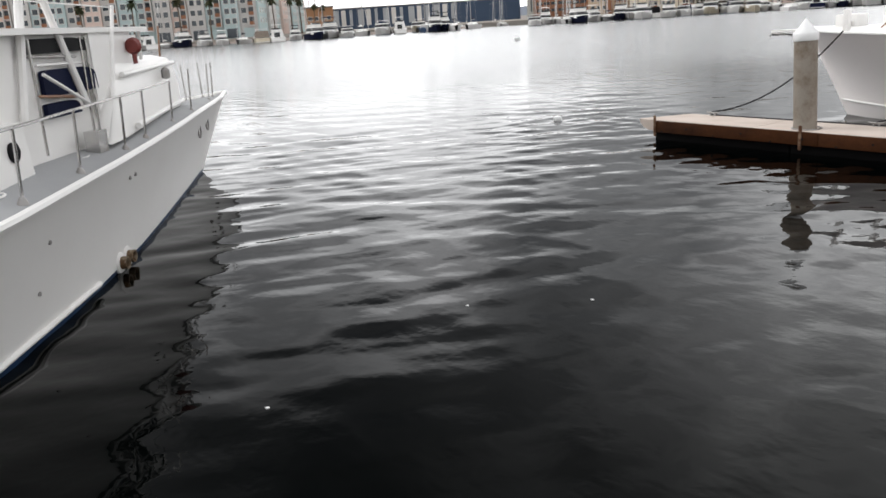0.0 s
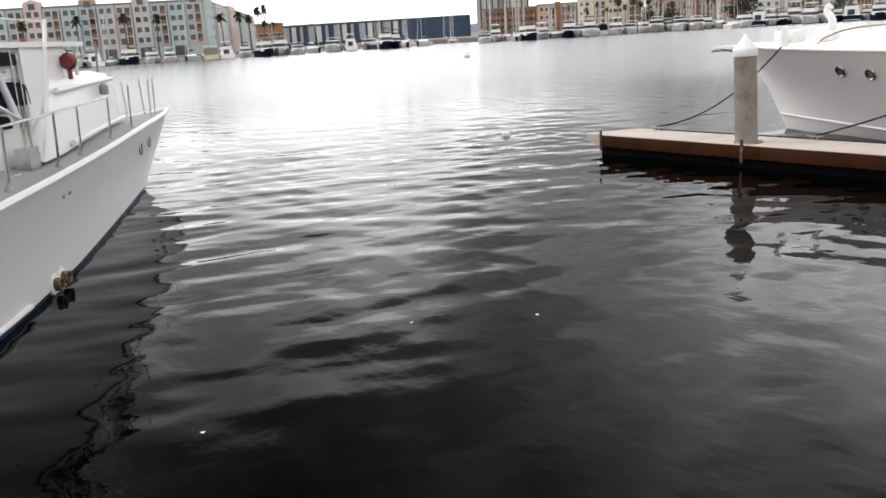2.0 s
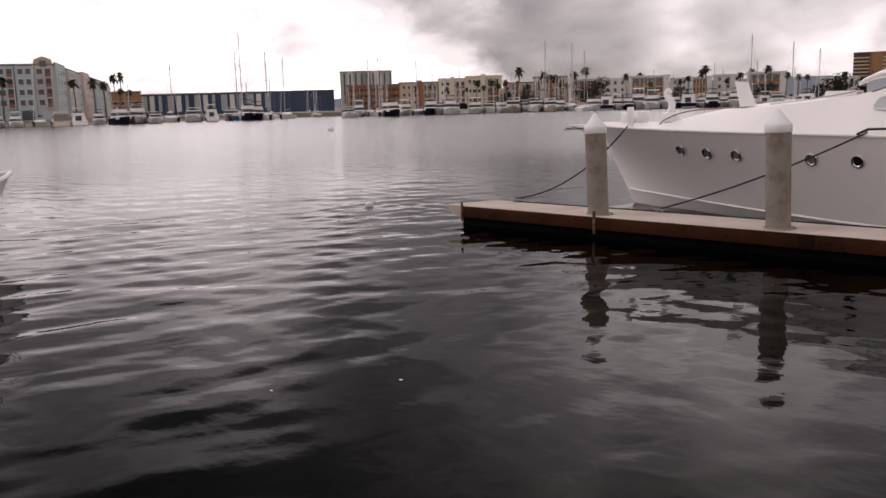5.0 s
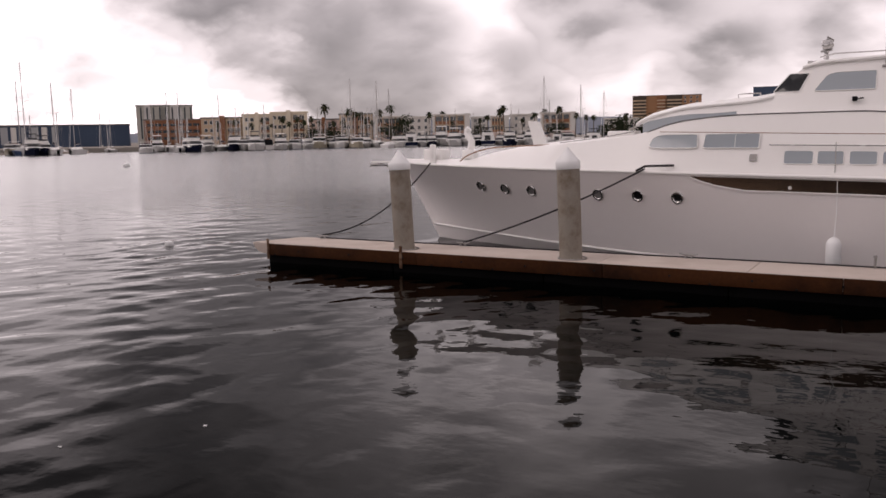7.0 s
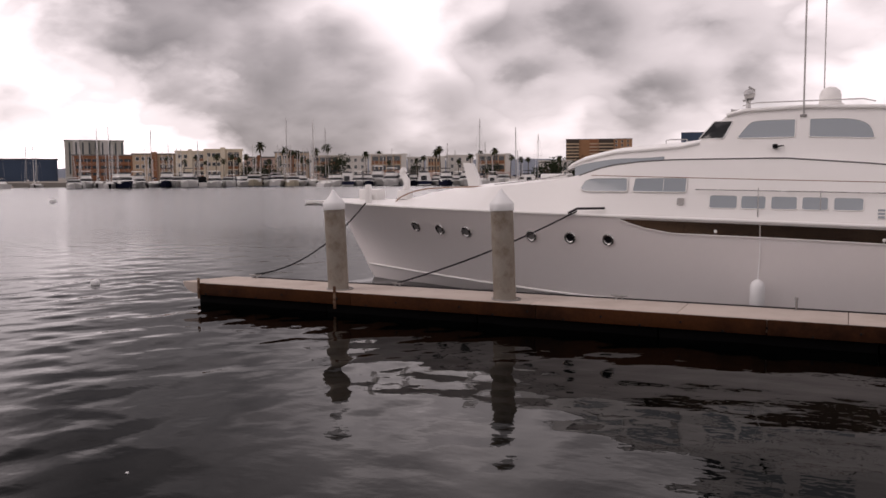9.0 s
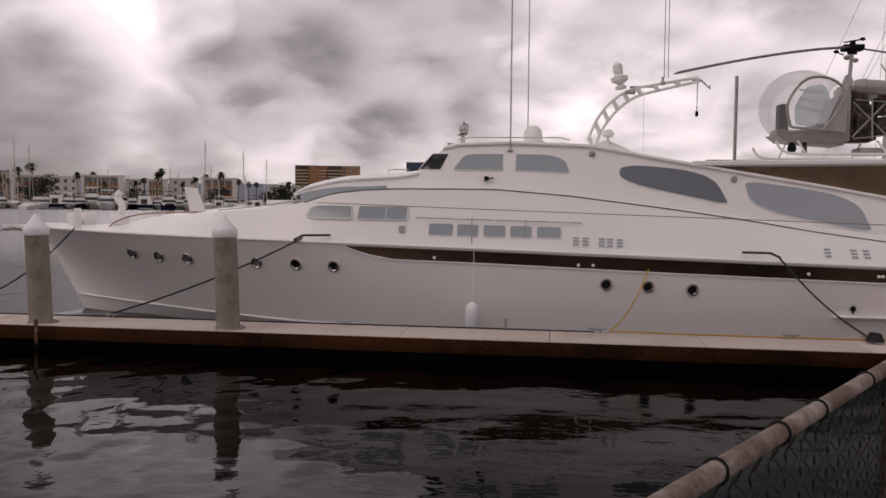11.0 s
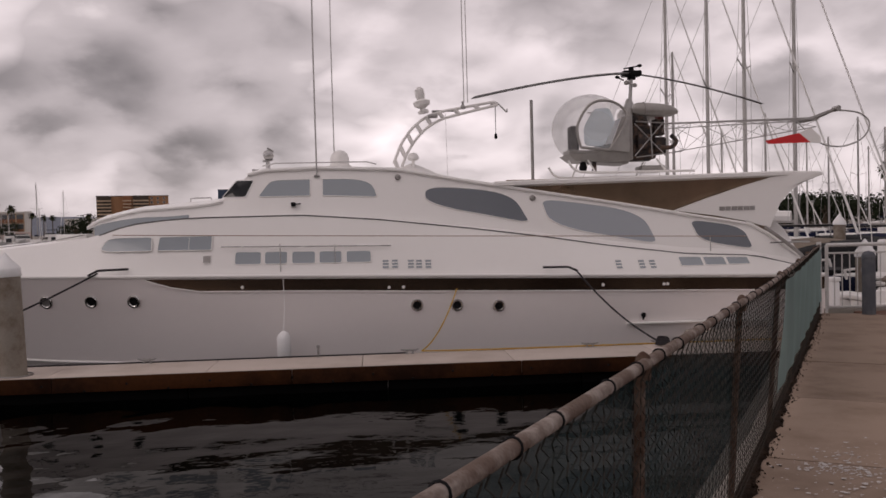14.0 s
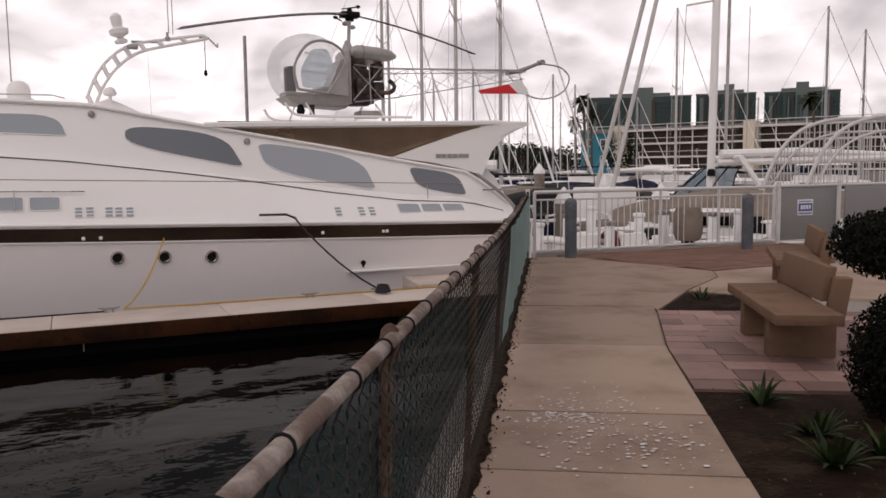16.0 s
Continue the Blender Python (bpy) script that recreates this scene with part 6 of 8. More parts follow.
def make_paving():
    b = thing("brick_paving", (10, 12.3, GROUND), "reddish brick paving beside the railing", "paving", kind="structure")
    me = None
    for i in range(13):
        for j in range(12):
            x, y = 7.75 + i * 0.40, 13.58 - j * 0.26
            if y < 10.85 or x > 12.55 - max(0, (12.3 - y)) * 1.1 or x < 8.05 + max(0, (13.3 - y)) * 0.27 - (0.3 if y > 13.4 else 0):
                continue
            if me is None:
                ob = part("paver", Geo().box((-0.195, -0.125, -0.06), (0.195, 0.125, 0.0)), "brick_red", None, smooth=False)
                me = ob.data
            else:
                ob = new("paver", me)
            ob.parent = b
            ob.location = (x - 10, y - 12.3, random.uniform(-0.002, 0.002))
    f = thing("patio", on_fence(3.5, 2.4, GROUND), "pinkish flagstone patio under the bench", "paving", kind="structure")
    rng = random.Random(9)
    s = 2.03
    while s < 5.1:
        d = rng.uniform(0.20, 0.32)
        d = min(d, 5.17 - s)
        edge = lambda q: 1.345 + 0.145 * max(0.0, q - 3.4) / 1.98  # noqa: E731
        v, first = edge(s), True
        while v < 3.9:
            w = rng.uniform(0.20, 0.46)
            o = [walk_xy(s + 0.003, v + 0.003).xy, walk_xy(s + d - 0.003, (edge(s + d) if first else v) + 0.003).xy, walk_xy(s + d - 0.003, v + w - 0.003).xy, walk_xy(s + 0.003, v + w - 0.003).xy]
            part("flagstone", Geo().prism([tuple(q) for q in o], GROUND - 0.06, GROUND + rng.uniform(-0.003, 0.003)), "flag", f, smooth=False)
            v, first = v + w, False
        s += d


make_paving()


def soil_bed(name, corners, z, label):
    """A bed with an uneven top over a four-cornered outline in path terms."""
    n, rows = 26, []
    rng = random.Random(11)
    (a, b, c, d) = [walk_xy(*q, z) for q in corners]
    for i in range(n + 1):
        row = []
        for j in range(n + 1):
            p = a.lerp(b, i / n).lerp(d.lerp(c, i / n), j / n)
            edge = min(i, j, n - i, n - j) / n
            row.append(p + Vector((0, 0, (0.012 * rng.random() + 0.02 * (noise.noise(p * 3.0) + 0.6)) * min(edge * 8, 1))))
        rows.append(row)
    lone(name, Geo().strip(rows), "soil", label, "soil bed", kind="structure")


soil_bed("garden_bed", [(-6.0, 1.335), (2.02, 1.335), (2.02, 4.6), (-6.0, 4.6)], GROUND - 0.02, "bare dark soil bed beside the path")
soil_bed("planter_bed", [(5.20, 1.50), (6.50, 1.98), (6.20, 2.62), (5.20, 2.43)], GROUND - 0.012, "small dark soil bed between path and patio")


def strap_plant(s, side, size, count, seed, label):
    rng = random.Random(seed)
    base = walk_xy(s, side, GROUND - 0.015)
    t = thing("strap_leaf_plant", base, label, "plant", "strap-leaf plants in the beds")
    for k in range(count):
        a, lean, L, w = rng.uniform(0, math.tau), rng.uniform(0.25, 1.0), size * rng.uniform(0.5, 1.15), rng.uniform(0.013, 0.022)
        out, across = Vector((math.cos(a), math.sin(a), 0)), Vector((-math.sin(a), math.cos(a), 0))
        rows = []
        for i in range(8):
            q = i / 7
            p = base + out * (0.03 + L * lean * q) + Vector((0, 0, L * (1 - 0.3 * lean) * (q - 0.66 * lean * q * q)))
            ww = w * (1 - q ** 2.2) + 0.001
            rows.append([p - across * ww, p - Vector((0, 0, ww * 0.4)), p + across * ww])
        part("leaf", Geo().strip(rows), "blade", t)


rl = random.Random(31)
chips = Geo()
for k in range(240):
    c, r = walk_xy(rl.uniform(-1.0, 1.95), rl.uniform(1.4, 2.9), GROUND + 0.022), rl.uniform(0.004, 0.013)
    chips.add([c + Vector((r * math.cos(t) * rl.uniform(0.5, 1.2), r * math.sin(t), rl.uniform(0.0, 0.012))) for t in (0.4, 1.7, 3.2, 4.9)], [(0, 1, 2, 3)])
lone("leaf_litter", chips, "litter", "dry leaf litter and chips on the soil bed", "leaf litter", kind="stuff", smooth=False)
strap_plant(1.72, 1.70, 0.25, 24, 1, "dark green strap-leaf plant in bare soil")
strap_plant(1.10, 1.85, 0.24, 22, 2, "dark green strap-leaf plant in bare soil")
strap_plant(0.62, 1.80, 0.28, 30, 3, "bushy strap-leaf plant with pale leaf edges")
strap_plant(0.80, 2.10, 0.27, 24, 6, "dark green strap-leaf plant in bare soil")
strap_plant(5.95, 2.05, 0.22, 14, 4, "small strap-leaf plant in the planter bed")


def make_bench(s0, side0, label, turn=0.0):
    o = on_fence(s0, side0, GROUND)
    b = thing("bench", o, label, "bench", "stone benches")
    u = FENCE_DIR.copy()
    u.rotate(Matrix.Rotation(radians(turn), 3, "Z"))
    v = Vector((u.y, -u.x, 0))
    m = Matrix(((u.x, v.x, 0, 0), (u.y, v.y, 0, 0), (0, 0, 1, 0), (0, 0, 0, 1)))

    def block(name, lo, hi, bevel=0.012, lean=0.0):
        g = Geo().box(lo, hi, bevel)
        ob = part(name, g, "bench", b)
        ob.matrix_local = m @ Matrix.Translation((0, 0, 0))
        if lean:
            for w in ob.data.vertices:
                w.co.y += (w.co.z - lo[2]) * lean
        return ob

    ORIGIN[b.name] = Vector()
    block("seat", (0, 0, 0.325), (1.70, 0.48, 0.405), 0.006)
    block("support", (0.42, 0.06, 0), (0.56, 0.56, 0.325), 0.006)
    block("support", (1.28, 0.06, 0), (1.42, 0.56, 0.325), 0.006)
    block("backrest", (0.54, 0.47, 0.42), (1.80, 0.545, 0.69), 0.007, 0.16)
    block("back_post", (0.42, 0.50, 0.30), (0.56, 0.62, 0.62), 0.01, 0.16)
    block("back_post", (1.28, 0.50, 0.30), (1.42, 0.62, 0.62), 0.01, 0.16)


make_bench(2.60, 2.00, "tan cast-stone bench with a backrest on the patio")
make_bench(6.30, 2.93, "tan cast-stone bench with a backrest beyond the patio", -10)


def make_shrub():
    base = walk_xy(1.48, 2.47, GROUND - 0.02)
    t = thing("clipped_shrub", base, "dark clipped shrub with a leafy ball over a looser skirt", "shrub")
    part("stem", Geo().tube([base, base + Vector((0.02, 0.0, 0.5)), base + Vector((0.0, 0.03, 1.0))], [0.03, 0.025, 0.02], 7), "trunk", t)
    rng = random.Random(21)
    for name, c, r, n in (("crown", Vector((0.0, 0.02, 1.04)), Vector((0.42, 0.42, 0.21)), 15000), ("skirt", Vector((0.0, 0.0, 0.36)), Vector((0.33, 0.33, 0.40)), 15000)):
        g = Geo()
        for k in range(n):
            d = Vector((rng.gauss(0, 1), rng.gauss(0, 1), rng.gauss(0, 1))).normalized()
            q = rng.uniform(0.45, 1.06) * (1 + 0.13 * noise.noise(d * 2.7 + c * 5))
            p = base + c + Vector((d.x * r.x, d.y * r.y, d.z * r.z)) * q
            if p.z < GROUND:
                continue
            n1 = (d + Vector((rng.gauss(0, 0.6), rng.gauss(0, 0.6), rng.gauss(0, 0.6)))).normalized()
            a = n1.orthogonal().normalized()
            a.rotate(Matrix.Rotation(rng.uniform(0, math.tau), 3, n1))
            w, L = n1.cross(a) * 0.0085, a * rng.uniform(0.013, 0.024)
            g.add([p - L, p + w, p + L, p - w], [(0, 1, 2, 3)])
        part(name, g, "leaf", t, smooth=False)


make_shrub()


rail_side = table((-9.3, -0.18), (-3.9, -0.012), (-1.23, 0.036), (1.43, 0.08), (4.1, 0.08), (7.0, 0.04), (10.4, 0.0))
rail_height = table((-9.3, 2.19), (4.0, 2.19), (10.4, 2.15))


def on_rail(s, out=0.0, q=1.0):
    """A place on the fence: q from its foot to its top rail."""
    return on_fence(s, rail_side(s) * q + out, GROUND + (rail_height(s) - GROUND) * q)


def make_fence():
    f = thing("chain_link_fence", on_fence(1.4, 0, GROUND), "weathered chain-link fence with a chalky top pipe and green screen", "fence")
    rng = random.Random(3)
    pts = [on_rail(s) for s in np.linspace(-9.2, FENCE_END, 60)]
    part("top_rail", Geo().tube(pts, 0.0182, 14), "rail_pipe", f, "pitted pipe rail with peeling pale paint")
    for s in (-7.89, -5.84, -3.79, -1.74, 0.31, 2.36, 4.41, 6.46, 8.51):
        p = part("post", Geo().tube([on_rail(s, -0.02, -0.15), on_rail(s, -0.02, 0.99)], 0.017, 10), "rusty_post", f)
        part("post_cap", Geo().lathe(on_rail(s, -0.01) - Vector((0, 0, 0.05)), [(0.022, 0), (0.025, 0.05), (0.021, 0.07), (0.012, 0.08), (0.003, 0.085)], 12), "rusty_post", p)
    part("end_post", Geo().tube([on_fence(FENCE_END, 0, 0.9), on_fence(FENCE_END, 0, 2.21)], 0.036, 10), "railing", f)
    for k in range(64):
        s = -9 + k * 0.31 + rng.uniform(-0.06, 0.06)
        if s > FENCE_END:
            break
        c = on_rail(s)
        n = Vector((FENCE_DIR.y, -FENCE_DIR.x, 0))
        part("tie_wire", Geo().tube([c + (n * math.cos(a) + Vector((0, 0, math.sin(a)))) * 0.0205 + FENCE_DIR * 0.004 * math.sin(a) for a in np.linspace(0, math.tau, 12, endpoint=False)], 0.0032, 4, closed=True), "black", f)
    # woven wire: zigzags that hook into their neighbours
    g = Geo()
    pitch, span = 0.046, 1.02
    rows = int(span / (pitch * 0.5))
    n = Vector((FENCE_DIR.y, -FENCE_DIR.x, 0))
    for k in range(int((FENCE_END + 5.5) / pitch)):
        s = -5.5 + k * pitch
        line = []
        for i in range(rows + 1):
            j = i % 2
            line.append(on_rail(s + (pitch * 0.56 if j else -pitch * 0.06), 0.012 + (0.003 if (i + k) % 2 else -0.003), 0.02 + 0.95 * i / rows))
        line.append(line[-1] + Vector((0, 0, 0.025)) + n * 0.01)
        g.tube(line, 0.0022, 3, caps=False)
    part("wire_mesh", g, "wire", f, "rusty diamond wire mesh", smooth=False)["kind"] = "stuff"
    for name, a, b, m, lab in (("wind_screen", -9.0, 2.35, "screen", "dark green see-through wind screen"), ("wind_screen", 2.37, FENCE_END - 0.05, "pale_screen", "faded pale green wind screen")):
        rows = []
        for s in np.linspace(a, b, 60):
            rows.append([on_rail(s, (0.028 if m == "pale_screen" else -0.035) + 0.008 * math.sin(s * 7 + i), q) for i, q in enumerate(np.linspace(0.20, 0.955, 6))])
        part(name, Geo().strip(rows), m, f, lab)


M["rusty_post"] = material("rusty_fence_post", (0.085, 0.050, 0.036), 0.8, 0.1, grain=(40, 0.3), stain=(7, 0.35, (0.22, 0.17, 0.14)), bump=(60, 0.4))
M["pale_screen"] = fabric("faded_green_wind_screen", (0.17, 0.27, 0.26), 0.14)
make_fence()


def make_railing():
    a, b = Vector((7.57, 13.80, GROUND)), Vector((12.45, 13.42, GROUND))
    r = thing("quay_railing", (a + b) / 2, "pale grey metal picket railing at the quay edge", "railing")
    up = lambda z: Vector((0, 0, z))  # noqa: E731
    part("top_rail", Geo().tube([a + up(1.06), b + up(1.06)], 0.030, 8), "railing", r)
    part("mid_rail", Geo().tube([a + up(0.93), b + up(0.93)], 0.016, 6), "railing", r)
    part("bottom_rail", Geo().tube([a + up(0.07), b + up(0.07)], 0.022, 6), "railing", r)
    n = 40
    first = None
    for k in range(n + 1):
        p = a.lerp(b, k / n)
        if k % 10 == 0:
            part("post", Geo().tube([p + up(-0.02), p + up(1.06)], 0.028, 8), "railing", r)
        elif first is None:
            first = part("picket", Geo().tube([p + up(0.07), p + up(0.93)], 0.0095, 6), "railing", r)
            start = p
        else:
            o = new("picket", first.data)
            o.parent, o.location = r, p - start
    part("kerb", Geo().slab([a + Vector((0, -0.05, 0.04)), b + Vector((0, -0.05, 0.04)), b + Vector((0, 0.1, 0.04)), a + Vector((0, 0.1, 0.04))], [a + Vector((0, -0.05, -0.05)), b + Vector((0, -0.05, -0.05)), b + Vector((0, 0.1, -0.05)), a + Vector((0, 0.1, -0.05))]), "land", r, smooth=False)
    for x, y in ((7.95, 13.28), (11.34, 12.91)):
        p = thing("bollard", (x, y, GROUND), "slate-grey steel bollard with a domed top on the paving", "bollard", "bollards by the railing")
        part("post", Geo().lathe((x, y, GROUND - 0.01), [(0.098, 0), (0.098, 0.86), (0.098, 0.87)], 22), "bollard", p)
        part("cap", Geo().lathe((x, y, GROUND + 0.865), [(0.102, 0), (0.102, 0.02), (0.092, 0.06), (0.06, 0.095), (0.005, 0.11)], 22), "bollard", p)


make_railing()


def make_gate():
    g = thing("gangway_gate", (13.6, 13.6, GROUND), "grey sheet-metal gangway gate with curved tubular cage", "gate")
    up = lambda x, y, z: Vector((x, y, GROUND + z))  # noqa: E731
    part("gate_sheet", Geo().box((12.62, 13.42, GROUND + 0.05), (14.05, 13.46, GROUND + 1.04), 0.008), "gate", g, "plain grey sheet panel")
    part("gate_sheet", Geo().box((14.15, 13.30, GROUND + 0.05), (16.2, 13.34, GROUND + 1.04), 0.008), "gate", g)
    for x in (12.56, 14.10):
        part("gate_post", Geo().tube([up(x, 13.42, -0.02), up(x, 13.42, 1.15)], 0.045, 8), "railing", g)
    part("gate_rail", Geo().tube([up(12.5, 13.42, 1.07), up(14.1, 13.42, 1.07), up(16.2, 13.32, 1.07)], 0.03, 8), "railing", g)
    for y in (13.42, 14.5):
        arc = curve_through([up(13.25, y, 1.05), up(13.6, y, 1.66), up(14.15, y, 2.12), up(14.95, y, 2.36), up(15.95, y, 2.42), up(17.2, y, 2.40)], 30)
        part("cage_hoop", Geo().tube(arc, 0.038, 8), "railing", g)
        inner = [p - Vector((-0.12, 0, 0.28)) for p in arc[4:]]
        part("cage_hoop", Geo().tube(inner, 0.026, 8), "railing", g)
        for k in range(3, 30):
            part("cage_picket", Geo().tube([Vector((arc[k].x, y, GROUND + 1.06)), arc[k]], 0.011, 5), "railing", g)
    s = thing("notice_sign", (13.22, 13.40, 1.75), "blue and white notice sign on the gate sheet", "sign")
    part("board", Geo().box((13.03, 13.405, 1.60), (13.42, 13.417, 1.90), 0.003), "sign_white", s)
    part("blue_field", Geo().box((13.05, 13.400, 1.68), (13.40, 13.404, 1.83)), "sign_blue", s, smooth=False)
    for k in range(4):
        part("text_bar", Geo().box((13.10 + k * 0.068, 13.396, 1.715), (13.15 + k * 0.068, 13.399, 1.795)), "sign_white", s, smooth=False)
    part("text_bar", Geo().box((13.06, 13.400, 1.63), (13.39, 13.404, 1.65)), "sign_blue", s, smooth=False)
    part("text_bar", Geo().box((13.06, 13.400, 1.855), (13.39, 13.404, 1.875)), "sign_blue", s, smooth=False)


make_gate()

# ---- the far shore ----
EYE0 = Vector((0.12, 0.92, 2.6))


def bearing(az, r, el=None, z=None):
    """A place by its bearing in degrees (left of straight ahead), its distance, and its elevation or height."""
    a = radians(az)
    return Vector((EYE0.x - r * math.sin(a), EYE0.y + r * math.cos(a), z if z is not None else EYE0.z + r * math.tan(radians(el))))


def height(r, el):
    return EYE0.z + r * math.tan(radians(el))


edge = [bearing(a, r, z=0) for a, r in ((118, 260), (95, 232), (80, 232), (67, 232), (60, 238), (52, 240), (44, 243), (36, 240), (28, 238), (18, 240), (8, 250), (-10, 240), (-24, 180), (-33, 135), (-50, 120), (-62, 110))]
lone("far_shore", Geo().add([p + Vector((0, 0, 1.3)) for p in edge] + [p * 14 + Vector((0, 0, 1.3)) for p in edge] + [p - Vector((0, 0, 1)) for p in edge],
     [(k, k + 1, len(edge) + k + 1, len(edge) + k) for k in range(len(edge) - 1)] + [(k, 2 * len(edge) + k, 2 * len(edge) + k + 1, k + 1) for k in range(len(edge) - 1)]),
     "land", "low far shore behind the moored boats", "ground", kind="structure", smooth=False)


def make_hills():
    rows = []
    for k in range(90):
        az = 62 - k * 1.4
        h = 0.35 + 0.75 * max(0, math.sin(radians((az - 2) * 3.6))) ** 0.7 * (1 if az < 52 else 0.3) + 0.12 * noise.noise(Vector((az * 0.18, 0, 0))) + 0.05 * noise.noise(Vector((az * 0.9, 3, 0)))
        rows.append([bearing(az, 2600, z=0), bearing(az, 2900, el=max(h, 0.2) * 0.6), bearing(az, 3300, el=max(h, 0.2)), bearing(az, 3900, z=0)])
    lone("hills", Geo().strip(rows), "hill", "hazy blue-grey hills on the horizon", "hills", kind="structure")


make_hills()

PAINT = {k: wall_paint("stucco_" + k, c) for k, c in dict(grey=(0.54, 0.52, 0.50), aqua=(0.44, 0.53, 0.53), pink=(0.66, 0.52, 0.46), white=(0.68, 0.65, 0.61), cream=(0.68, 0.60, 0.48), tan=(0.50, 0.38, 0.27),
         brown=(0.27, 0.125, 0.07), orange=(0.35, 0.19, 0.105), slate=(0.06, 0.085, 0.13), steel=(0.40, 0.41, 0.42), olive=(0.40, 0.39, 0.35), glassy=(0.055, 0.082, 0.08), umber=(0.075, 0.06, 0.05), teal=(0.04, 0.20, 0.27), sage=(0.13, 0.155, 0.15)).items()}
M["pane"] = glass("window_pane", (0.05, 0.06, 0.07), 0.1)
M["roof"] = wall_paint("roof_felt", (0.20, 0.19, 0.185))


class Facade:
    """An upright face between two places, in metres along it and up from its foot."""

    def __init__(self, a, b, z0, z1):
        self.a, self.b, self.z0, self.z1 = Vector((a.x, a.y, 0)), Vector((b.x, b.y, 0)), z0, z1
        self.u = (self.b - self.a).normalized()
        self.len = (self.b - self.a).length
        self.n = Vector((self.u.y, -self.u.x, 0))
        if self.n.dot(EYE0 - self.a) < 0:
            self.n = -self.n

    def at(self, s, z, out=0.0):
        return self.a + self.u * s + self.n * out + Vector((0, 0, z))

    def block(self, s0, s1, z0, z1, out0, out1):
        o = [self.at(s0, 0, out0), self.at(s1, 0, out0), self.at(s1, 0, out1), self.at(s0, 0, out1)]
        return Geo().prism([(p.x, p.y) for p in o], z0, z1)

    def windows(self, parent, s0, s1, z0, z1, floors, bays, w, h, out, mat="pane", sill=0.55):
        """Rows of windows with frames, sharing one mesh."""
        me = None
        for i in range(floors):
            for j in range(bays):
                c = self.at(s0 + (s1 - s0) * (j + 0.5) / bays, z0 + (z1 - z0) * (i + sill) / floors, out)
                if me is None:
                    spot = lambda x, z, o: self.u * x + self.n * o + Vector((0, 0, z))  # noqa: E731
                    loop = lambda a, b, o: [spot(-a, -b, o), spot(a, -b, o), spot(a, b, o), spot(-a, b, o)]  # noqa: E731
                    rings = [loop(w / 2, h / 2, -0.05), loop(w / 2, h / 2, 0.10), loop(w / 2 - 0.12, h / 2 - 0.12, 0.10), loop(w / 2 - 0.12, h / 2 - 0.12, 0.03)]
                    faces = [(r * 4 + k, r * 4 + (k + 1) % 4, r * 4 + 4 + (k + 1) % 4, r * 4 + 4 + k) for r in range(3) for k in range(4)] + [(12, 13, 14, 15)]
                    me = bpy.data.meshes.new("window")
                    me.from_pydata([p for r in rings for p in r], [], faces)
                    me.materials.append(PAINT["white"]), me.materials.append(M[mat])
                    me.polygons[12].material_index = 1
                ob = new("window", me)
                ob.parent, ob.location = parent, c - ORIGIN[parent.name]

    def balconies(self, parent, s0, s1, z0, z1, floors, bays, out, wall, depth=1.4):
        """Recessed balconies: dark openings with slabs and rails proud of the face."""
        for i in range(floors):
            za, zb = z0 + (z1 - z0) * i / floors, z0 + (z1 - z0) * (i + 1) / floors
            part("balcony_slab", self.block(s0, s1, za - 0.12, za + 0.12, out - 0.2, out + depth), PAINT[wall], parent, smooth=False)
            for j in range(bays):
                sa, sb = s0 + (s1 - s0) * (j + 0.08) / bays, s0 + (s1 - s0) * (j + 0.92) / bays
                part("balcony_door", self.block(sa, sb, za + 0.15, zb - 0.35, out - 0.1, out + 0.06), M["pane"], parent, smooth=False)
            part("balcony_rail", self.block(s0, s1, za + 0.12, za + 1.05, out + depth - 0.08, out + depth), PAINT["brown"], parent, smooth=False)
        for j in range(bays + 1):
            s = s0 + (s1 - s0) * j / bays
            part("balcony_fin", self.block(s - 0.15, s + 0.15, z0, z1, out - 0.1, out + depth + 0.02), PAINT[wall], parent, smooth=False)


def house(name, az0, az1, r0, r1, top, label, wall, depth=14, z0=1.2):
    """A flat-roofed block: returns it and its front."""
    a, b = bearing(az0, r0, z=0), bearing(az1, r1, z=0)
    f = Facade(a, b, z0, top)
    t = thing(name, (f.a + f.b) / 2 + Vector((0, 0, z0)), label, "building")
    part("wall", f.block(0, f.len, z0, top, -depth, 0), PAINT[wall], t, smooth=False)
    part("roof", f.block(-0.3, f.len + 0.3, top + 0.01, top + 0.45, -depth - 0.3, 0.3), M["roof"] if wall not in ("white", "cream") else PAINT[wall], t, smooth=False)
    return t, f


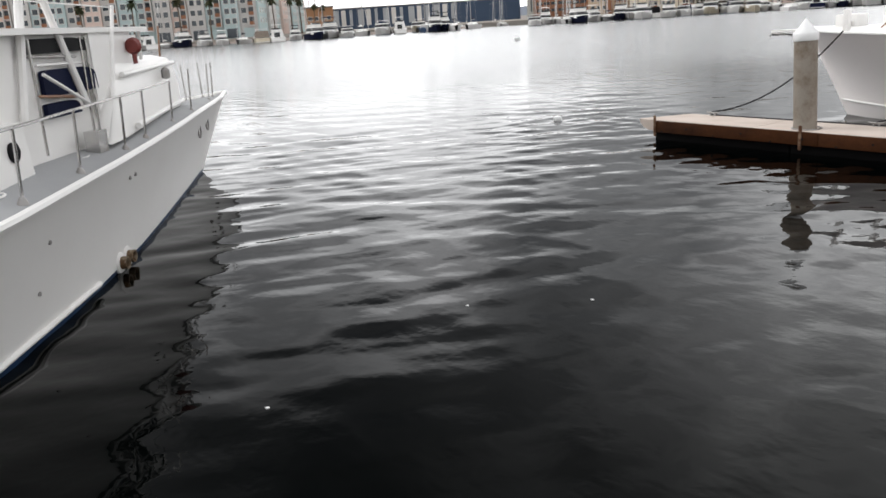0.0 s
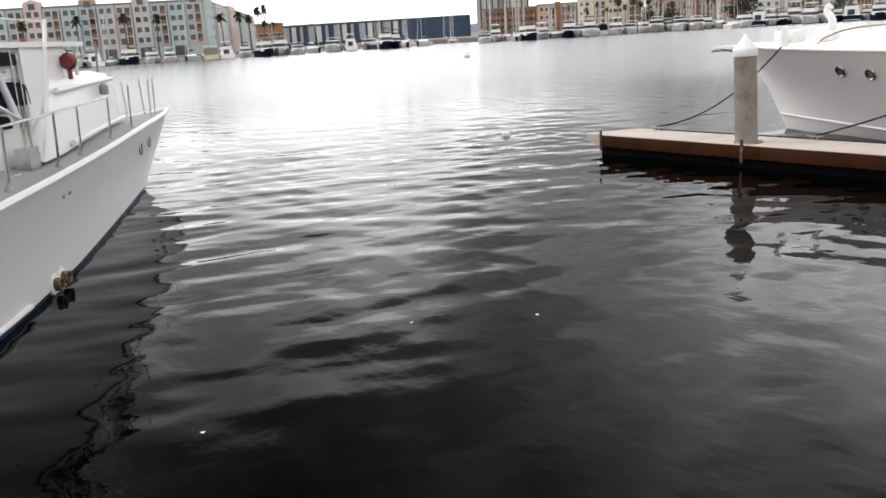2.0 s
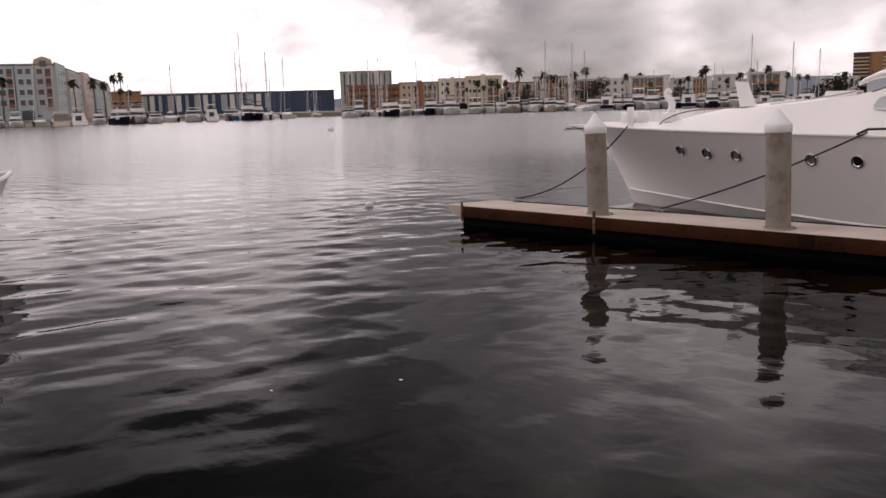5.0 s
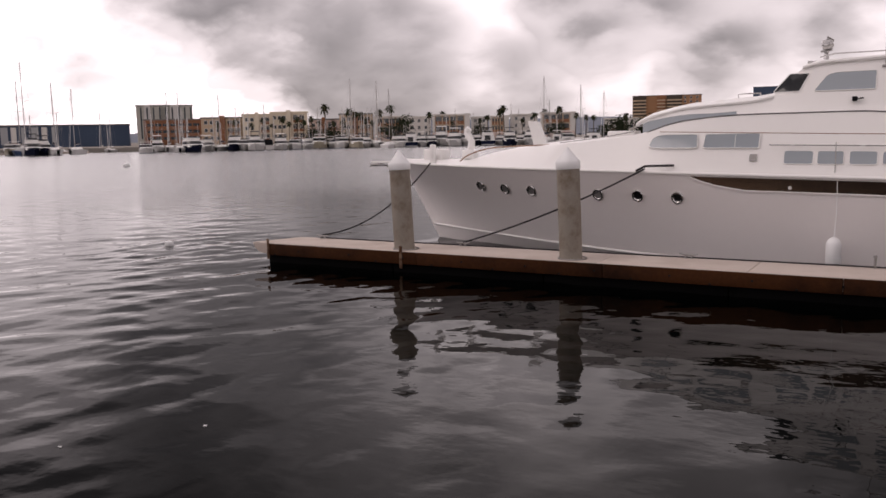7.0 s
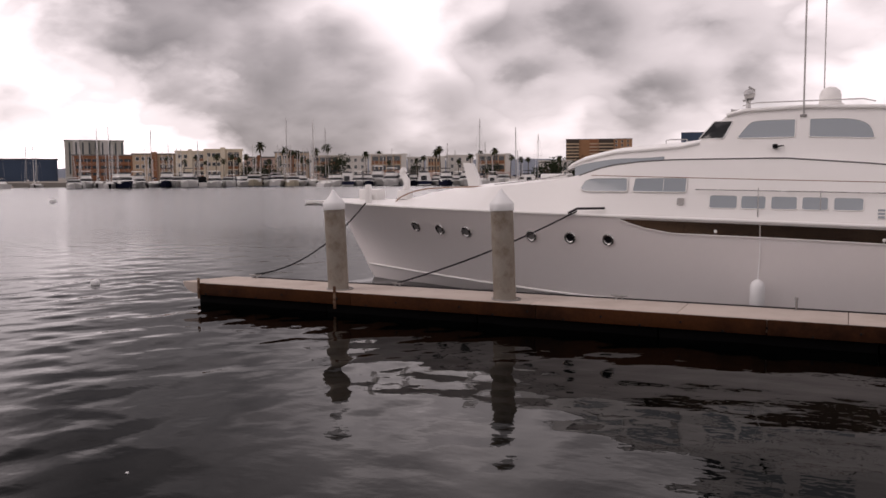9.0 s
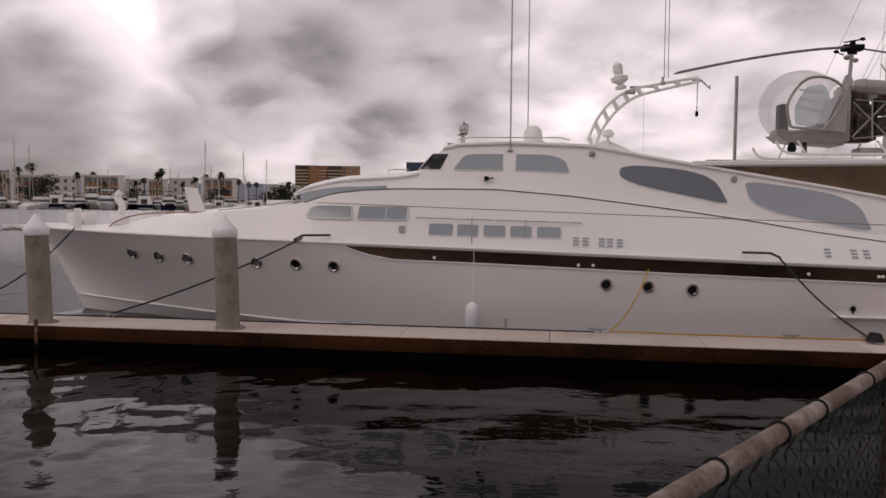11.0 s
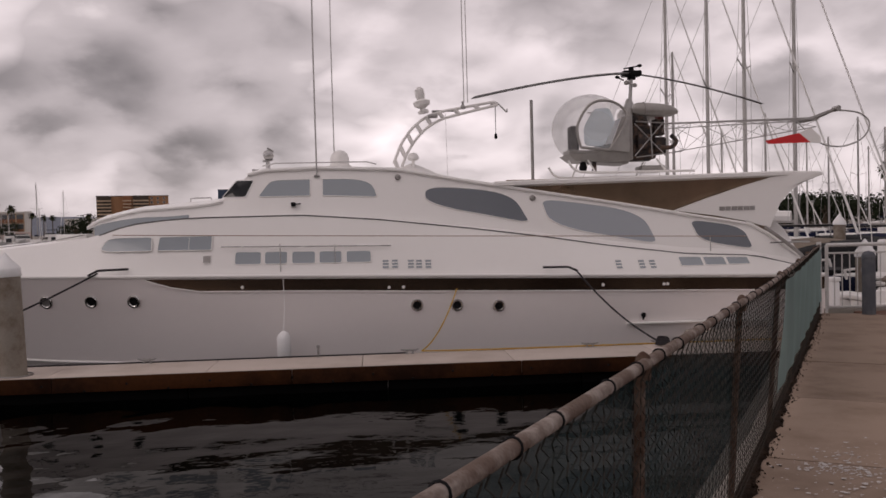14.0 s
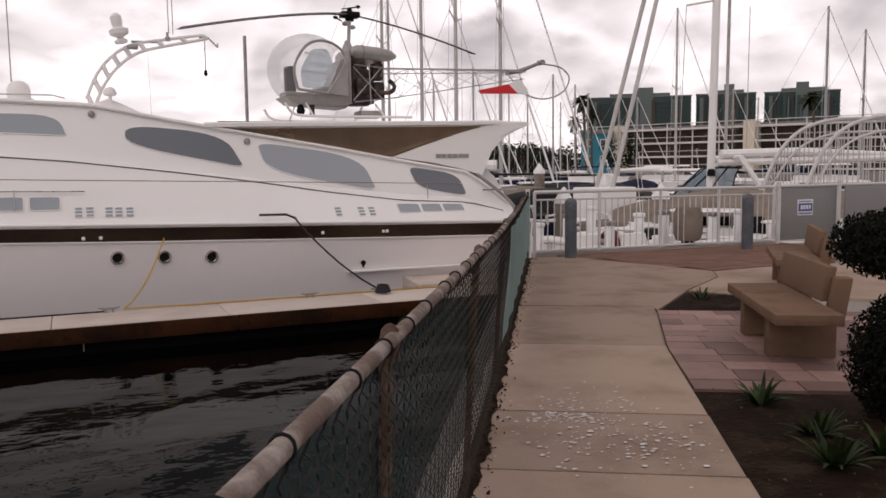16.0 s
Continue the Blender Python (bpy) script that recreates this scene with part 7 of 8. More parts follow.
def make_shore_buildings():
    # the long pastel block, with its receding end
    r = 246
    top = height(r, 2.95)
    t, f = house("apartment_building", 84, 67.1, 262, r, top, "long grey, aqua and pink apartment building of five storeys", "grey", 16)
    n = 17
    for k in range(n):
        s0, s1 = f.len * k / n, f.len * (k + 1) / n
        kind = ("aqua", "grey", "pink", "grey", "aqua")[k % 5]
        out = 0.9 if k % 2 else 0.25
        part("wall_bay", f.block(s0 + 0.05, s1 - 0.05, 1.3, top + (1.3 if k % 3 == 1 else -0.2), 0, out), PAINT[kind], t, smooth=False)
        if k % 3 == 1:
            mid = (s0 + s1) / 2
            gable = [(mid - 1.9, top + 0.2), (mid - 1.9, top + 1.6), (mid, top + 2.3), (mid + 1.9, top + 1.6), (mid + 1.9, top + 0.2)]
            part("dormer", Geo().slab([f.at(a, z, out + 0.05) for a, z in gable], [f.at(a, z, -3) for a, z in gable]), PAINT["pink" if k % 2 else "tan"], t, smooth=False)
            part("dormer_window", f.block(mid - 0.8, mid + 0.8, top - 0.3, top + 1.2, out, out + 0.14), M["pane"], t, smooth=False)
        if k % 2:
            f.windows(t, s0 + 0.4, s1 - 0.4, 4.4, top - 0.3, 4, 2, 1.45, 1.6, out)
        else:
            half = (s0 + s1) / 2
            f.windows(t, s0 + 0.3, half, 4.4, top - 0.3, 4, 1, 1.6, 1.6, out)
            f.balconies(t, half + 0.2, s1 - 0.4, 4.5, top - 0.5, 4, 1, out, "grey", 1.0)
        part("ground_opening", f.block(s0 + 0.8, s1 - 0.8, 1.4, 3.9, out, out + 0.1), M["pane"] if k % 2 else PAINT["aqua"], t, smooth=False)
    t, f = house("apartment_building", 67.05, 64.05, r, 415, height(r, 2.95), "receding end wing of the pastel apartment building", "grey", 12)
    for k in range(9):
        s0, s1 = f.len * k / 9, f.len * (k + 1) / 9
        kind = ("aqua", "grey", "aqua", "pink", "grey")[k % 5]
        part("wall_bay", f.block(s0 + 0.2, s1 - 0.2, 1.3, height(r, 2.95) + (0.8 if k in (0, 3) else -0.3), 0, 0.5 + 0.8 * (k % 2)), PAINT[kind], t, smooth=False)
        f.windows(t, s0 + 1, s1 - 1, 4.4, height(r, 2.95) - 0.3, 4, 3, 2.0, 1.6, 0.5 + 0.8 * (k % 2))
    # low orange hedge of a terrace and the long dark sheds
    t, f = house("terrace", 64.0, 62.2, 300, 300, height(300, 1.25), "low orange-brown terrace building", "orange", 8)
    f.windows(t, 0.5, f.len - 0.5, 3.5, 7.5, 1, 4, 1.4, 1.4, 0.0)
    t, f = house("long_shed", 62.3, 50.1, 345, 335, height(340, 1.07), "long slate-blue harbour building with pale panels", "slate", 12)
    for k in range(22):
        s0 = f.len * k / 22
        if k < 15:
            part("panel", f.block(s0 + 0.5, s0 + f.len / 22 - 0.5 - (k % 3) * 0.6, 2.5, height(340, 1.0), 0, 0.3), PAINT[("steel", "white", "steel")[k % 3]], t, smooth=False)
    # first tower with its brown foot
    t, f = house("tower_block", 49.6, 46.2, 425, 425, height(425, 2.25), "grey slab tower with pale stair cores", "olive", 18)
    for k, (a, b, m) in enumerate(((0, 0.14, "olive"), (0.14, 0.24, "grey"), (0.27, 0.42, "olive"), (0.60, 0.76, "grey"), (0.78, 0.97, "olive"))):
        part("bay", f.block(f.len * a, f.len * b, 2, height(425, 2.2) + (0.8 if k % 2 else 0), 0, 1.6), PAINT[m], t, smooth=False)
    for k in range(9):
        part("window_strip", f.block(f.len * (k + 0.62) / 9, f.len * (k + 0.88) / 9, 4, height(425, 2.15), 0, 1.64), M["pane"], t, smooth=False)
    t, f = house("brown_block", 49.2, 45.6, 330, 330, height(330, 1.35), "red-brown apartment block with balconies", "brown", 12)
    f.balconies(t, 1, f.len - 1, 2.2, height(330, 1.2), 3, 7, 0, "brown", 1.0)
    for az0, az1, r, el, m, fl, bays, lab in ((45.7, 43.0, 300, 1.50, "tan", 3, 7, "tan apartment block of three storeys"), (43.1, 41.2, 296, 1.68, "cream", 3, 5, "cream apartment block of three storeys"),
                                             (41.3, 38.9, 300, 1.80, "cream", 3, 7, "cream apartment block with a stepped roof"), (38.8, 36.8, 310, 1.30, "pink", 2, 5, "low pinkish apartment block behind palms"),
                                             (36.8, 34.6, 290, 1.62, "tan", 3, 6, "tan-roofed apartment block behind palms")):
        t, f = house("apartment_block", az0, az1, r, r, height(r, el) - 0.4, lab, m, 14)
        f.windows(t, 0.6, f.len - 0.6, 2.0, height(r, el) - 0.6, fl, bays, 1.25, 1.35, 0.0)
        part("stair_core", f.block(f.len * 0.42, f.len * 0.55, 1.3, height(r, el) + 0.5, 0, 0.8), PAINT["brown" if m != "cream" else "cream"], t, smooth=False)
        f.balconies(t, f.len * 0.6, f.len * 0.92, 2.0, height(r, el) - 0.8, fl, 2, 0.0, m, 0.9)
    for az0, az1, r, el, lab, style in ((34.5, 32.3, 268, 1.38, "long low apartment block with brown balconies", "b"), (32.3, 30.7, 262, 1.33, "plain white apartment block with small windows", "w"),
                                        (30.6, 28.1, 258, 1.44, "white apartment block with deep brown balconies", "b"), (28.0, 26.9, 262, 1.24, "plain white apartment block with small windows", "w"),
                                        (26.8, 25.5, 262, 1.27, "low apartment block with brown balconies", "b"), (25.4, 23.6, 264, 1.36, "plain white apartment block with small windows", "w"),
                                        (23.4, 21.1, 258, 1.42, "white apartment block with deep brown balconies", "b"), (19.2, 17.0, 300, 0.95, "low grey block in the trees", "w"), (12.5, 9.5, 300, 0.9, "low grey block in the trees", "w")):
        top = height(r, el) - 0.3
        t, f = house("apartment_block", az0, az1, r, r, top, lab, "white", 12)
        if style == "b":
            part("end_wall", f.block(0, 0.7, 1.3, top + 0.5, 0, 1.5), PAINT["white"], t, smooth=False)
            part("end_wall", f.block(f.len - 1.6, f.len, 1.3, top + 0.5, 0, 1.5), PAINT["white"], t, smooth=False)
            part("ground_wall", f.block(0, f.len, 1.3, 3.6, 0, 1.6), PAINT["pink"], t, smooth=False)
            f.balconies(t, 0.8, f.len - 1.7, 3.3, top, 2, 4, 0.0, "tan", 1.4)
        else:
            f.windows(t, 0.6, f.len - 0.6, 2.2, top, 3, max(3, int(f.len / 3)), 1.0, 1.2, 0.0)
    # second tower, of orange and grey piers
    t, f = house("tower_block", 17.4, 13.1, 610, 610, height(610, 2.33), "orange-brown tower block with dark balcony stacks", "orange", 22)
    for a, b, m in ((0.0, 0.20, "umber"), (0.36, 0.48, "brown"), (0.50, 0.72, "umber")):
        part("bay", f.block(f.len * a, f.len * b, 2, height(610, 2.36), 0, 1.5), PAINT[m], t, smooth=False)
        for k in range(9):
            z = 6 + k * (height(610, 2.3) - 7) / 9
            part("balcony_slab", f.block(f.len * a, f.len * b, z, z + 0.9, 1.5, 2.4), PAINT["tan"], t, smooth=False)
    f.windows(t, f.len * 0.72, f.len * 0.98, 8, height(610, 2.3), 7, 3, 1.6, 1.6, 0.0)
    t, f = house("tower_block", 10.0, 6.4, 610, 610, height(610, 2.66), "orange-brown tower block with dark balcony stacks", "orange", 22)
    part("bay", f.block(0, f.len * 0.4, 2, height(610, 2.66), 0, 1.5), PAINT["slate"], t, smooth=False)
    # right of the yacht: the low terraced building and three green glass towers
    top = height(150, 2.12)
    t, f = house("terraced_building", -33.0, -58, 150, 128, top, "low modern building with white balcony bands and dark glazing", "umber", 14, 1.2)
    for k in range(4):
        z = 1.6 + k * (top - 1.6) / 3.05
        part("balcony_band", f.block(-0.5, f.len, z - 0.12, z + 0.16, 0, 2.2), PAINT["white"], t, smooth=False)
        part("balcony_rail", f.block(-0.5, f.len, z + 0.85, z + 0.95, 2.1, 2.2), PAINT["white"], t, smooth=False)
        for j in range(15):
            s = f.len * j / 15
            part("post", f.block(s, s + 0.12, z, z + (top - 1.6) / 3.05 if k < 3 else z + 0.9, 1.9, 2.1), PAINT["white"], t, smooth=False)
    for k in (3, 12):
        part("wall_bay", f.block(f.len * k / 26, f.len * (k + 0.7) / 26, 1.3, top + 0.7, 0, 2.5), PAINT["cream"], t, smooth=False)
    t2, f2 = house("teal_pavilion", -33.0, -35.0, 143, 143, height(143, 2.05), "small teal-painted pavilion at the building's corner", "teal", 8)
    f2.windows(t2, 0.3, f2.len - 0.3, 2, height(146, 1.9), 2, 2, 1.0, 1.2, 0.0)
    for az0, az1, r, el, core in ((-33.4, -40.0, 430, 4.35, 0.55), (-40.3, -43.9, 430, 4.38, 0.55), (-44.4, -48.7, 440, 4.35, 0.5)):
        top = height(r, el)
        t, f = house("glass_tower", az0, az1, r, r, top, "green-grey glass apartment tower with balcony corners", "glassy", 26)
        part("core", f.block(f.len * (core - 0.08), f.len * (core + 0.09), 2, top + 4.5, -8, 0.6), PAINT["sage"], t, smooth=False)
        part("roof_house", f.block(f.len * 0.22, f.len * 0.8, top, top + 1.9, -14, -1.0), PAINT["sage"], t, smooth=False)
        n = 14
        for k in range(n):
            z = 5 + k * (top - 6) / n
            part("floor_band", f.block(-0.3, f.len + 0.3, z, z + 0.22, 0, 0.5), PAINT["glassy"], t, smooth=False)
        for k in range(16):
            s = f.len * k / 16
            part("fin", f.block(s, s + (0.5, 1.6, 0.7)[k % 3], 3, top - 0.4 - (k % 3) * 1.2, 0, 0.9), PAINT[("glassy", "sage", "umber", "glassy")[k % 4]], t, smooth=False)


make_shore_buildings()


# ---- palms and trees along the shores ----
def palm_mesh(seed, h=10.0):
    rng = random.Random(seed)
    t = thing("palm_tree", (0, 0, 0), "tall fan palm with a ragged dark crown", "palm tree", "palms along the shore")
    bend = rng.uniform(-0.5, 0.5)
    part("trunk", Geo().tube([(bend * (k / 6) ** 2, 0, h * k / 6) for k in range(7)], [0.30, 0.22, 0.19, 0.17, 0.16, 0.16, 0.18], 8), "trunk", t)
    g = Geo()
    for k in range(46):
        a, up = rng.uniform(0, math.tau), rng.uniform(-0.9, 1.2)
        L = rng.uniform(1.3, 2.0)
        out, across = Vector((math.cos(a) * math.cos(up), math.sin(a) * math.cos(up), math.sin(up))), Vector((-math.sin(a), math.cos(a), 0))
        rows = []
        for i in range(5):
            q = i / 4
            p = Vector((bend, 0, h)) + out * L * q - Vector((0, 0, 0.8 * q * q))
            w = 0.28 * math.sin(math.pi * min(q * 0.8 + 0.15, 1)) + 0.02
            rows.append([p - across * w - Vector((0, 0, w * 0.3)), p, p + across * w - Vector((0, 0, w * 0.3))])
        g.strip(rows)
    part("crown", g, "frond", t)
    return t


palms = [palm_mesh(s) for s in (1, 2, 3)]
spots = [(71.8, 2.36, 236), (70.0, 2.26, 236), (74.6, 2.3, 238), (77.5, 2.2, 238), (66.0, 2.12, 236), (64.9, 2.1, 250), (64.3, 1.95, 262), (63.7, 2.35, 330), (63.3, 2.4, 330), (63.4, 1.55, 280), (62.9, 1.45, 280), (37.7, 2.2, 262),
         (36.2, 1.95, 262), (35.7, 1.75, 258), (35.3, 1.7, 258), (34.1, 1.85, 258), (33.3, 2.12, 252), (30.8, 1.62, 252), (30.0, 1.65, 275), (26.9, 1.4, 250), (26.1, 1.7, 252), (25.8, 1.95, 252), (23.8, 1.5, 252), (23.1, 1.65, 275),
         (22.1, 1.82, 252), (21.1, 1.4, 250), (20.4, 1.25, 262), (19.9, 1.25, 262), (17.9, 1.3, 270), (39.6, 1.45, 262), (40.6, 1.5, 262), (41.8, 1.4, 262), (43.6, 1.35, 262), (38.6, 1.5, 260), (12.6, 1.2, 280), (44.6, 1.2, 256), (42.6, 1.15, 256), (41.2, 1.1, 254), (40.1, 1.2, 254), (39.2, 1.3, 252), (38.1, 1.25, 252), (37.2, 1.2, 250), (36.6, 1.25, 250), (35.0, 1.3, 250), (34.6, 1.2, 250), (32.6, 1.2, 250), (29.2, 1.1, 248), (27.4, 1.2, 248), (24.6, 1.15, 248), (-33.3, 4.6, 120), (-32.7, 3.2, 118), (-33.7, 3.6, 125), (-47.3, 4.3, 112)]
rng0 = random.Random(7)
for k, (az, el, r) in enumerate(spots):
    h = height(r, el) - 1.2
    src = palms[k % 3]
    p = bearing(az, r, z=1.2)
    m = pose(p.x, p.y, p.z, 0, 0, rng0.uniform(0, 360)) @ Matrix.Diagonal((min(h / 10, 1.15), min(h / 10, 1.15), (h - 0.6) / 10, 1))
    if k < 3:
        src.matrix_basis = m
    else:
        ob = copy_thing(src, pose(0, 0, 0))
        ob.matrix_basis = m


def leafy_tree(p, w, h, seed, label):
    rng = random.Random(seed)
    t = thing("broadleaf_tree", p, label, "tree", "trees along the shore")
    part("trunk", Geo().tube([p, p + Vector((0, 0, h * 0.5))], [w * 0.08, w * 0.05], 6), "trunk", t)
    for k in range(3):
        a = k * 2.1
        part("limb", Geo().tube([p + Vector((0, 0, h * 0.3)), p + Vector((math.cos(a) * w * 0.3, math.sin(a) * w * 0.3, h * 0.65))], [w * 0.04, w * 0.02], 5), "trunk", t)
    g = Geo()
    lumps = [(Vector((rng.uniform(-0.5, 0.5) * w, rng.uniform(-0.4, 0.4) * w, rng.uniform(0.35, 0.85) * h)), rng.uniform(0.22, 0.36) * w) for _ in range(9)]
    for k in range(900):
        c, r = rng.choice(lumps)
        d = Vector((rng.gauss(0, 1), rng.gauss(0, 1), rng.gauss(0, 1))).normalized()
        q = p + c + d * r * rng.uniform(0.6, 1.1)
        a = d.orthogonal().normalized() * w * 0.04
        b = d.cross(a).normalized() * w * 0.035
        g.add([q - a, q - b, q + a, q + b], [(0, 1, 2, 3)])
    part("crown", g, "tree_leaf", t, smooth=False)


for k, (az, r, w, h) in enumerate(((33.0, 236, 7, 6.5), (38.0, 262, 6, 5), (36.9, 258, 6, 5), (27.6, 250, 5, 4.5), (22.4, 250, 5, 4.5), (18.6, 275, 9, 6), (16.2, 290, 9, 6), (-29.2, 160, 6, 6), (-28.2, 165, 9, 5), (-30.3, 162, 7, 4.5), (-35.4, 118, 4, 5.5), (-27.0, 170, 9, 4.5), (-31.6, 160, 8, 4.2))):
    leafy_tree(bearing(az, r, z=1.1), w, h, 30 + k, "dark rounded broadleaf tree on the shore")


# ---- moored boats ----
BOAT_STYLES = (  # flybridge, canvas, hull, cabin length
    (True, "gelcoat", "gelcoat", 5.6), (False, "navy", "gelcoat", 5.0), (True, "navy", "gelcoat", 6.2),
    (False, "black", "gelcoat", 3.4), (True, "black", "navy", 5.8), (False, "canvas", "cream", 4.6))


def motor_boat(style):
    """A moored motor boat about 11 m long, bow towards -y, afloat at z = 0."""
    fly, canvas, paint, cabin_len = BOAT_STYLES[style]
    t = thing("moored_motor_boat", (0, 0, 0), "", "boat")
    L, B = 11.0, 3.6
    rows = []
    for k in range(11):
        q = k / 10
        w = B / 2 * (1 - (1 - min(q / 0.62, 1)) ** 2.2) * (1 - 0.10 * max(q - 0.62, 0) / 0.38) + 0.02
        y, f = -L / 2 + q * L, 1.75 - 0.75 * q + 0.25 * q * q
        chine = w * (0.66 + 0.26 * min(q / 0.5, 1))
        rake = 1.3 * (1 - q) ** 3
        rows.append([(-w, y, f), (-w * 0.93, y + rake * 0.3, f - 0.35), (-chine, y + rake, 0.12), (0, y + rake * 1.2, -0.4), (chine, y + rake, 0.12), (w * 0.93, y + rake * 0.3, f - 0.35), (w, y, f)])
    part("hull", Geo().strip(rows).add(rows[-1], [tuple(range(7))]), paint, t)
    part("deck", Geo().strip([[r[0], (0, r[0][1], r[0][2] + 0.08), r[6]] for r in rows]), "gelcoat", t)
    part("boot_stripe", Geo().strip([[(r[2][0] * 1.04 - 0.02, r[2][1], 0.02), (r[2][0] * 1.07 - 0.02, r[2][1], 0.24)] for r in rows]).strip([[(r[4][0] * 1.04 + 0.02, r[4][1], 0.02), (r[4][0] * 1.07 + 0.02, r[4][1], 0.24)] for r in rows]), "blue" if style % 2 else "black", t)

    def ring(y0, y1, w, z):
        return [Vector(p) for p in ((-w * 0.78, y0, z), (w * 0.78, y0, z), (w, y0 + 0.45, z), (w, y1, z), (-w, y1, z), (-w, y0 + 0.45, z))]

    y0, y1 = -2.9, -2.9 + cabin_len
    part("trunk_cabin", Geo().rings([ring(y0 - 0.6, y0 + 2.0, 1.15, 1.45), ring(y0 - 0.2, y0 + 2.0, 1.0, 1.85)]), "gelcoat", t, smooth=False)
    c = part("cabin", Geo().rings([ring(y0, y1, 1.5, 1.2), ring(y0 + 0.35, y1, 1.46, 1.85), ring(y0 + 1.0, y1, 1.32, 2.55), ring(y0 + 0.8, y1 + 0.25, 1.38, 2.60), ring(y0 + 0.9, y1 + 0.2, 1.3, 2.72)]), "gelcoat", t, smooth=False)
    part("window_band", Geo().rings([ring(y0 + 0.33, y1 - 0.25, 1.49, 1.88), ring(y0 + 0.94, y1 - 0.35, 1.36, 2.50)], caps=False), "dark_glass", c, "dark wraparound windows", smooth=False)
    part("cabin_door", Geo().box((-0.55, y1 - 0.02, 1.25), (0.75, y1 + 0.05, 2.5), 0.02), "dark_glass", c)
    if fly:
        part("flybridge", Geo().rings([ring(y0 + 1.7, y1 + 0.1, 1.18, 2.72), ring(y0 + 1.5, y1 + 0.1, 1.22, 3.25)]), "gelcoat", t, smooth=False)
        part("fly_screen", Geo().rings([ring(y0 + 1.5, y0 + 2.3, 1.1, 3.25), ring(y0 + 1.85, y0 + 2.3, 0.95, 3.6)], caps=False), "dark_glass", t, smooth=False)
        part("canopy", Geo().rings([ring(y0 + 2.0, y1, 1.1, 4.35), ring(y0 + 2.2, y1 - 0.1, 1.0, 4.5)]), canvas, t)
        for x in (-1.0, 1.0):
            for y in (y0 + 2.3, y1 - 0.1):
                part("canopy_post", Geo().tube([(x, y, 3.2), (x, y, 4.38)], 0.035, 5), "chrome", t)
    else:
        part("cockpit_canvas", Geo().rings([ring(y1 + 0.05, 4.6, 1.5, 1.35), ring(y1 + 0.05, 4.4, 1.35, 2.75), ring(y1 + 0.1, 4.2, 1.2, 2.9)]), canvas, t, "canvas cockpit enclosure")
        part("radar_arch", Geo().tube([(-1.4, 2.5, 1.4), (-1.2, 2.9, 3.3), (1.2, 2.9, 3.3), (1.4, 2.5, 1.4)], 0.08, 6), "gelcoat", t)
    part("bow_rail", Geo().tube([(-1.6, -1.0, 2.1), (-1.25, -3.4, 2.3), (0, -5.4, 2.45), (1.25, -3.4, 2.3), (1.6, -1.0, 2.1)], 0.025, 5), "chrome", t)
    part("stern_platform", Geo().box((-1.5, 5.4, 0.25), (1.5, 6.1, 0.4), 0.03), "gelcoat", t)
    part("fender", Geo().lathe((1.82, 1.0, 0.35), [(0.02, 0), (0.14, 0.1), (0.14, 0.6), (0.02, 0.75)], 8), "black", t)
    part("whip", Geo().tube([(1.2, 0.3, 2.7), (1.3, 0.6, 6.4)], 0.02, 4), "gelcoat", t)
    return t


def sail_boat(style, mast_h=15.0):
    """A moored sailing boat about 11 m long, bow towards -y."""
    t = thing("moored_sailing_boat", (0, 0, 0), "", "boat")
    L, B = 11.0, 3.3
    rows = []
    for k in range(9):
        q = k / 8
        w = B / 2 * math.sin(math.pi * (0.04 + 0.72 * q)) ** 0.8
        y, f = -L / 2 + q * L, 1.3 - 0.3 * q
        rows.append([(-w, y, f), (-w * 0.75, y + (0.7 if k == 0 else 0), 0.05), (0, y + (1.0 if k == 0 else 0), -0.4), (w * 0.75, y + (0.7 if k == 0 else 0), 0.05), (w, y, f)])
    part("hull", Geo().strip(rows).add(rows[-1], [(0, 1, 2, 3, 4)]).strip([[r[0], r[4]] for r in rows]), "gelcoat" if style != 1 else "blue", t)
    part("coachroof", Geo().rings([[Vector(p) for p in o] for o in ([(-0.9, -2.2, 1.1), (0.9, -2.2, 1.1), (1.1, 2.0, 1.05), (-1.1, 2.0, 1.05)], [(-0.6, -1.6, 1.6), (0.6, -1.6, 1.6), (0.9, 1.9, 1.7), (-0.9, 1.9, 1.7)])]), "gelcoat", t, smooth=False)
    part("mast", Geo().tube([(0, -0.9, 1.3), (0, -0.9, mast_h)], [0.10, 0.07], 7), "mast", t)
    part("boom", Geo().tube([(0, -0.8, 2.3), (0, 3.6, 2.4)], 0.07, 6), "mast", t)
    part("sail_cover", Geo().tube([(0, -0.7, 2.52), (0, 1.0, 2.6), (0, 3.4, 2.5)], [0.24, 0.2, 0.1], 8), ("gelcoat", "navy", "navy")[style % 3], t)
    for s in (-1, 1):
        part("spreader", Geo().tube([(0, -0.9, mast_h * 0.58), (s * 1.1, -0.9, mast_h * 0.6)], 0.03, 5), "mast", t)
        part("shroud", Geo().tube([(0, -0.9, mast_h), (s * 1.1, -0.9, mast_h * 0.6), (s * 1.5, -0.8, 1.1)], 0.012, 4), "alu", t)
    part("forestay", Geo().tube([(0, -0.9, mast_h), (0, -5.3, 1.3)], [0.03, 0.05], 5), "gelcoat", t)
    part("backstay", Geo().tube([(0, -0.9, mast_h), (0, 5.2, 1.1)], 0.012, 4), "alu", t)
    return t


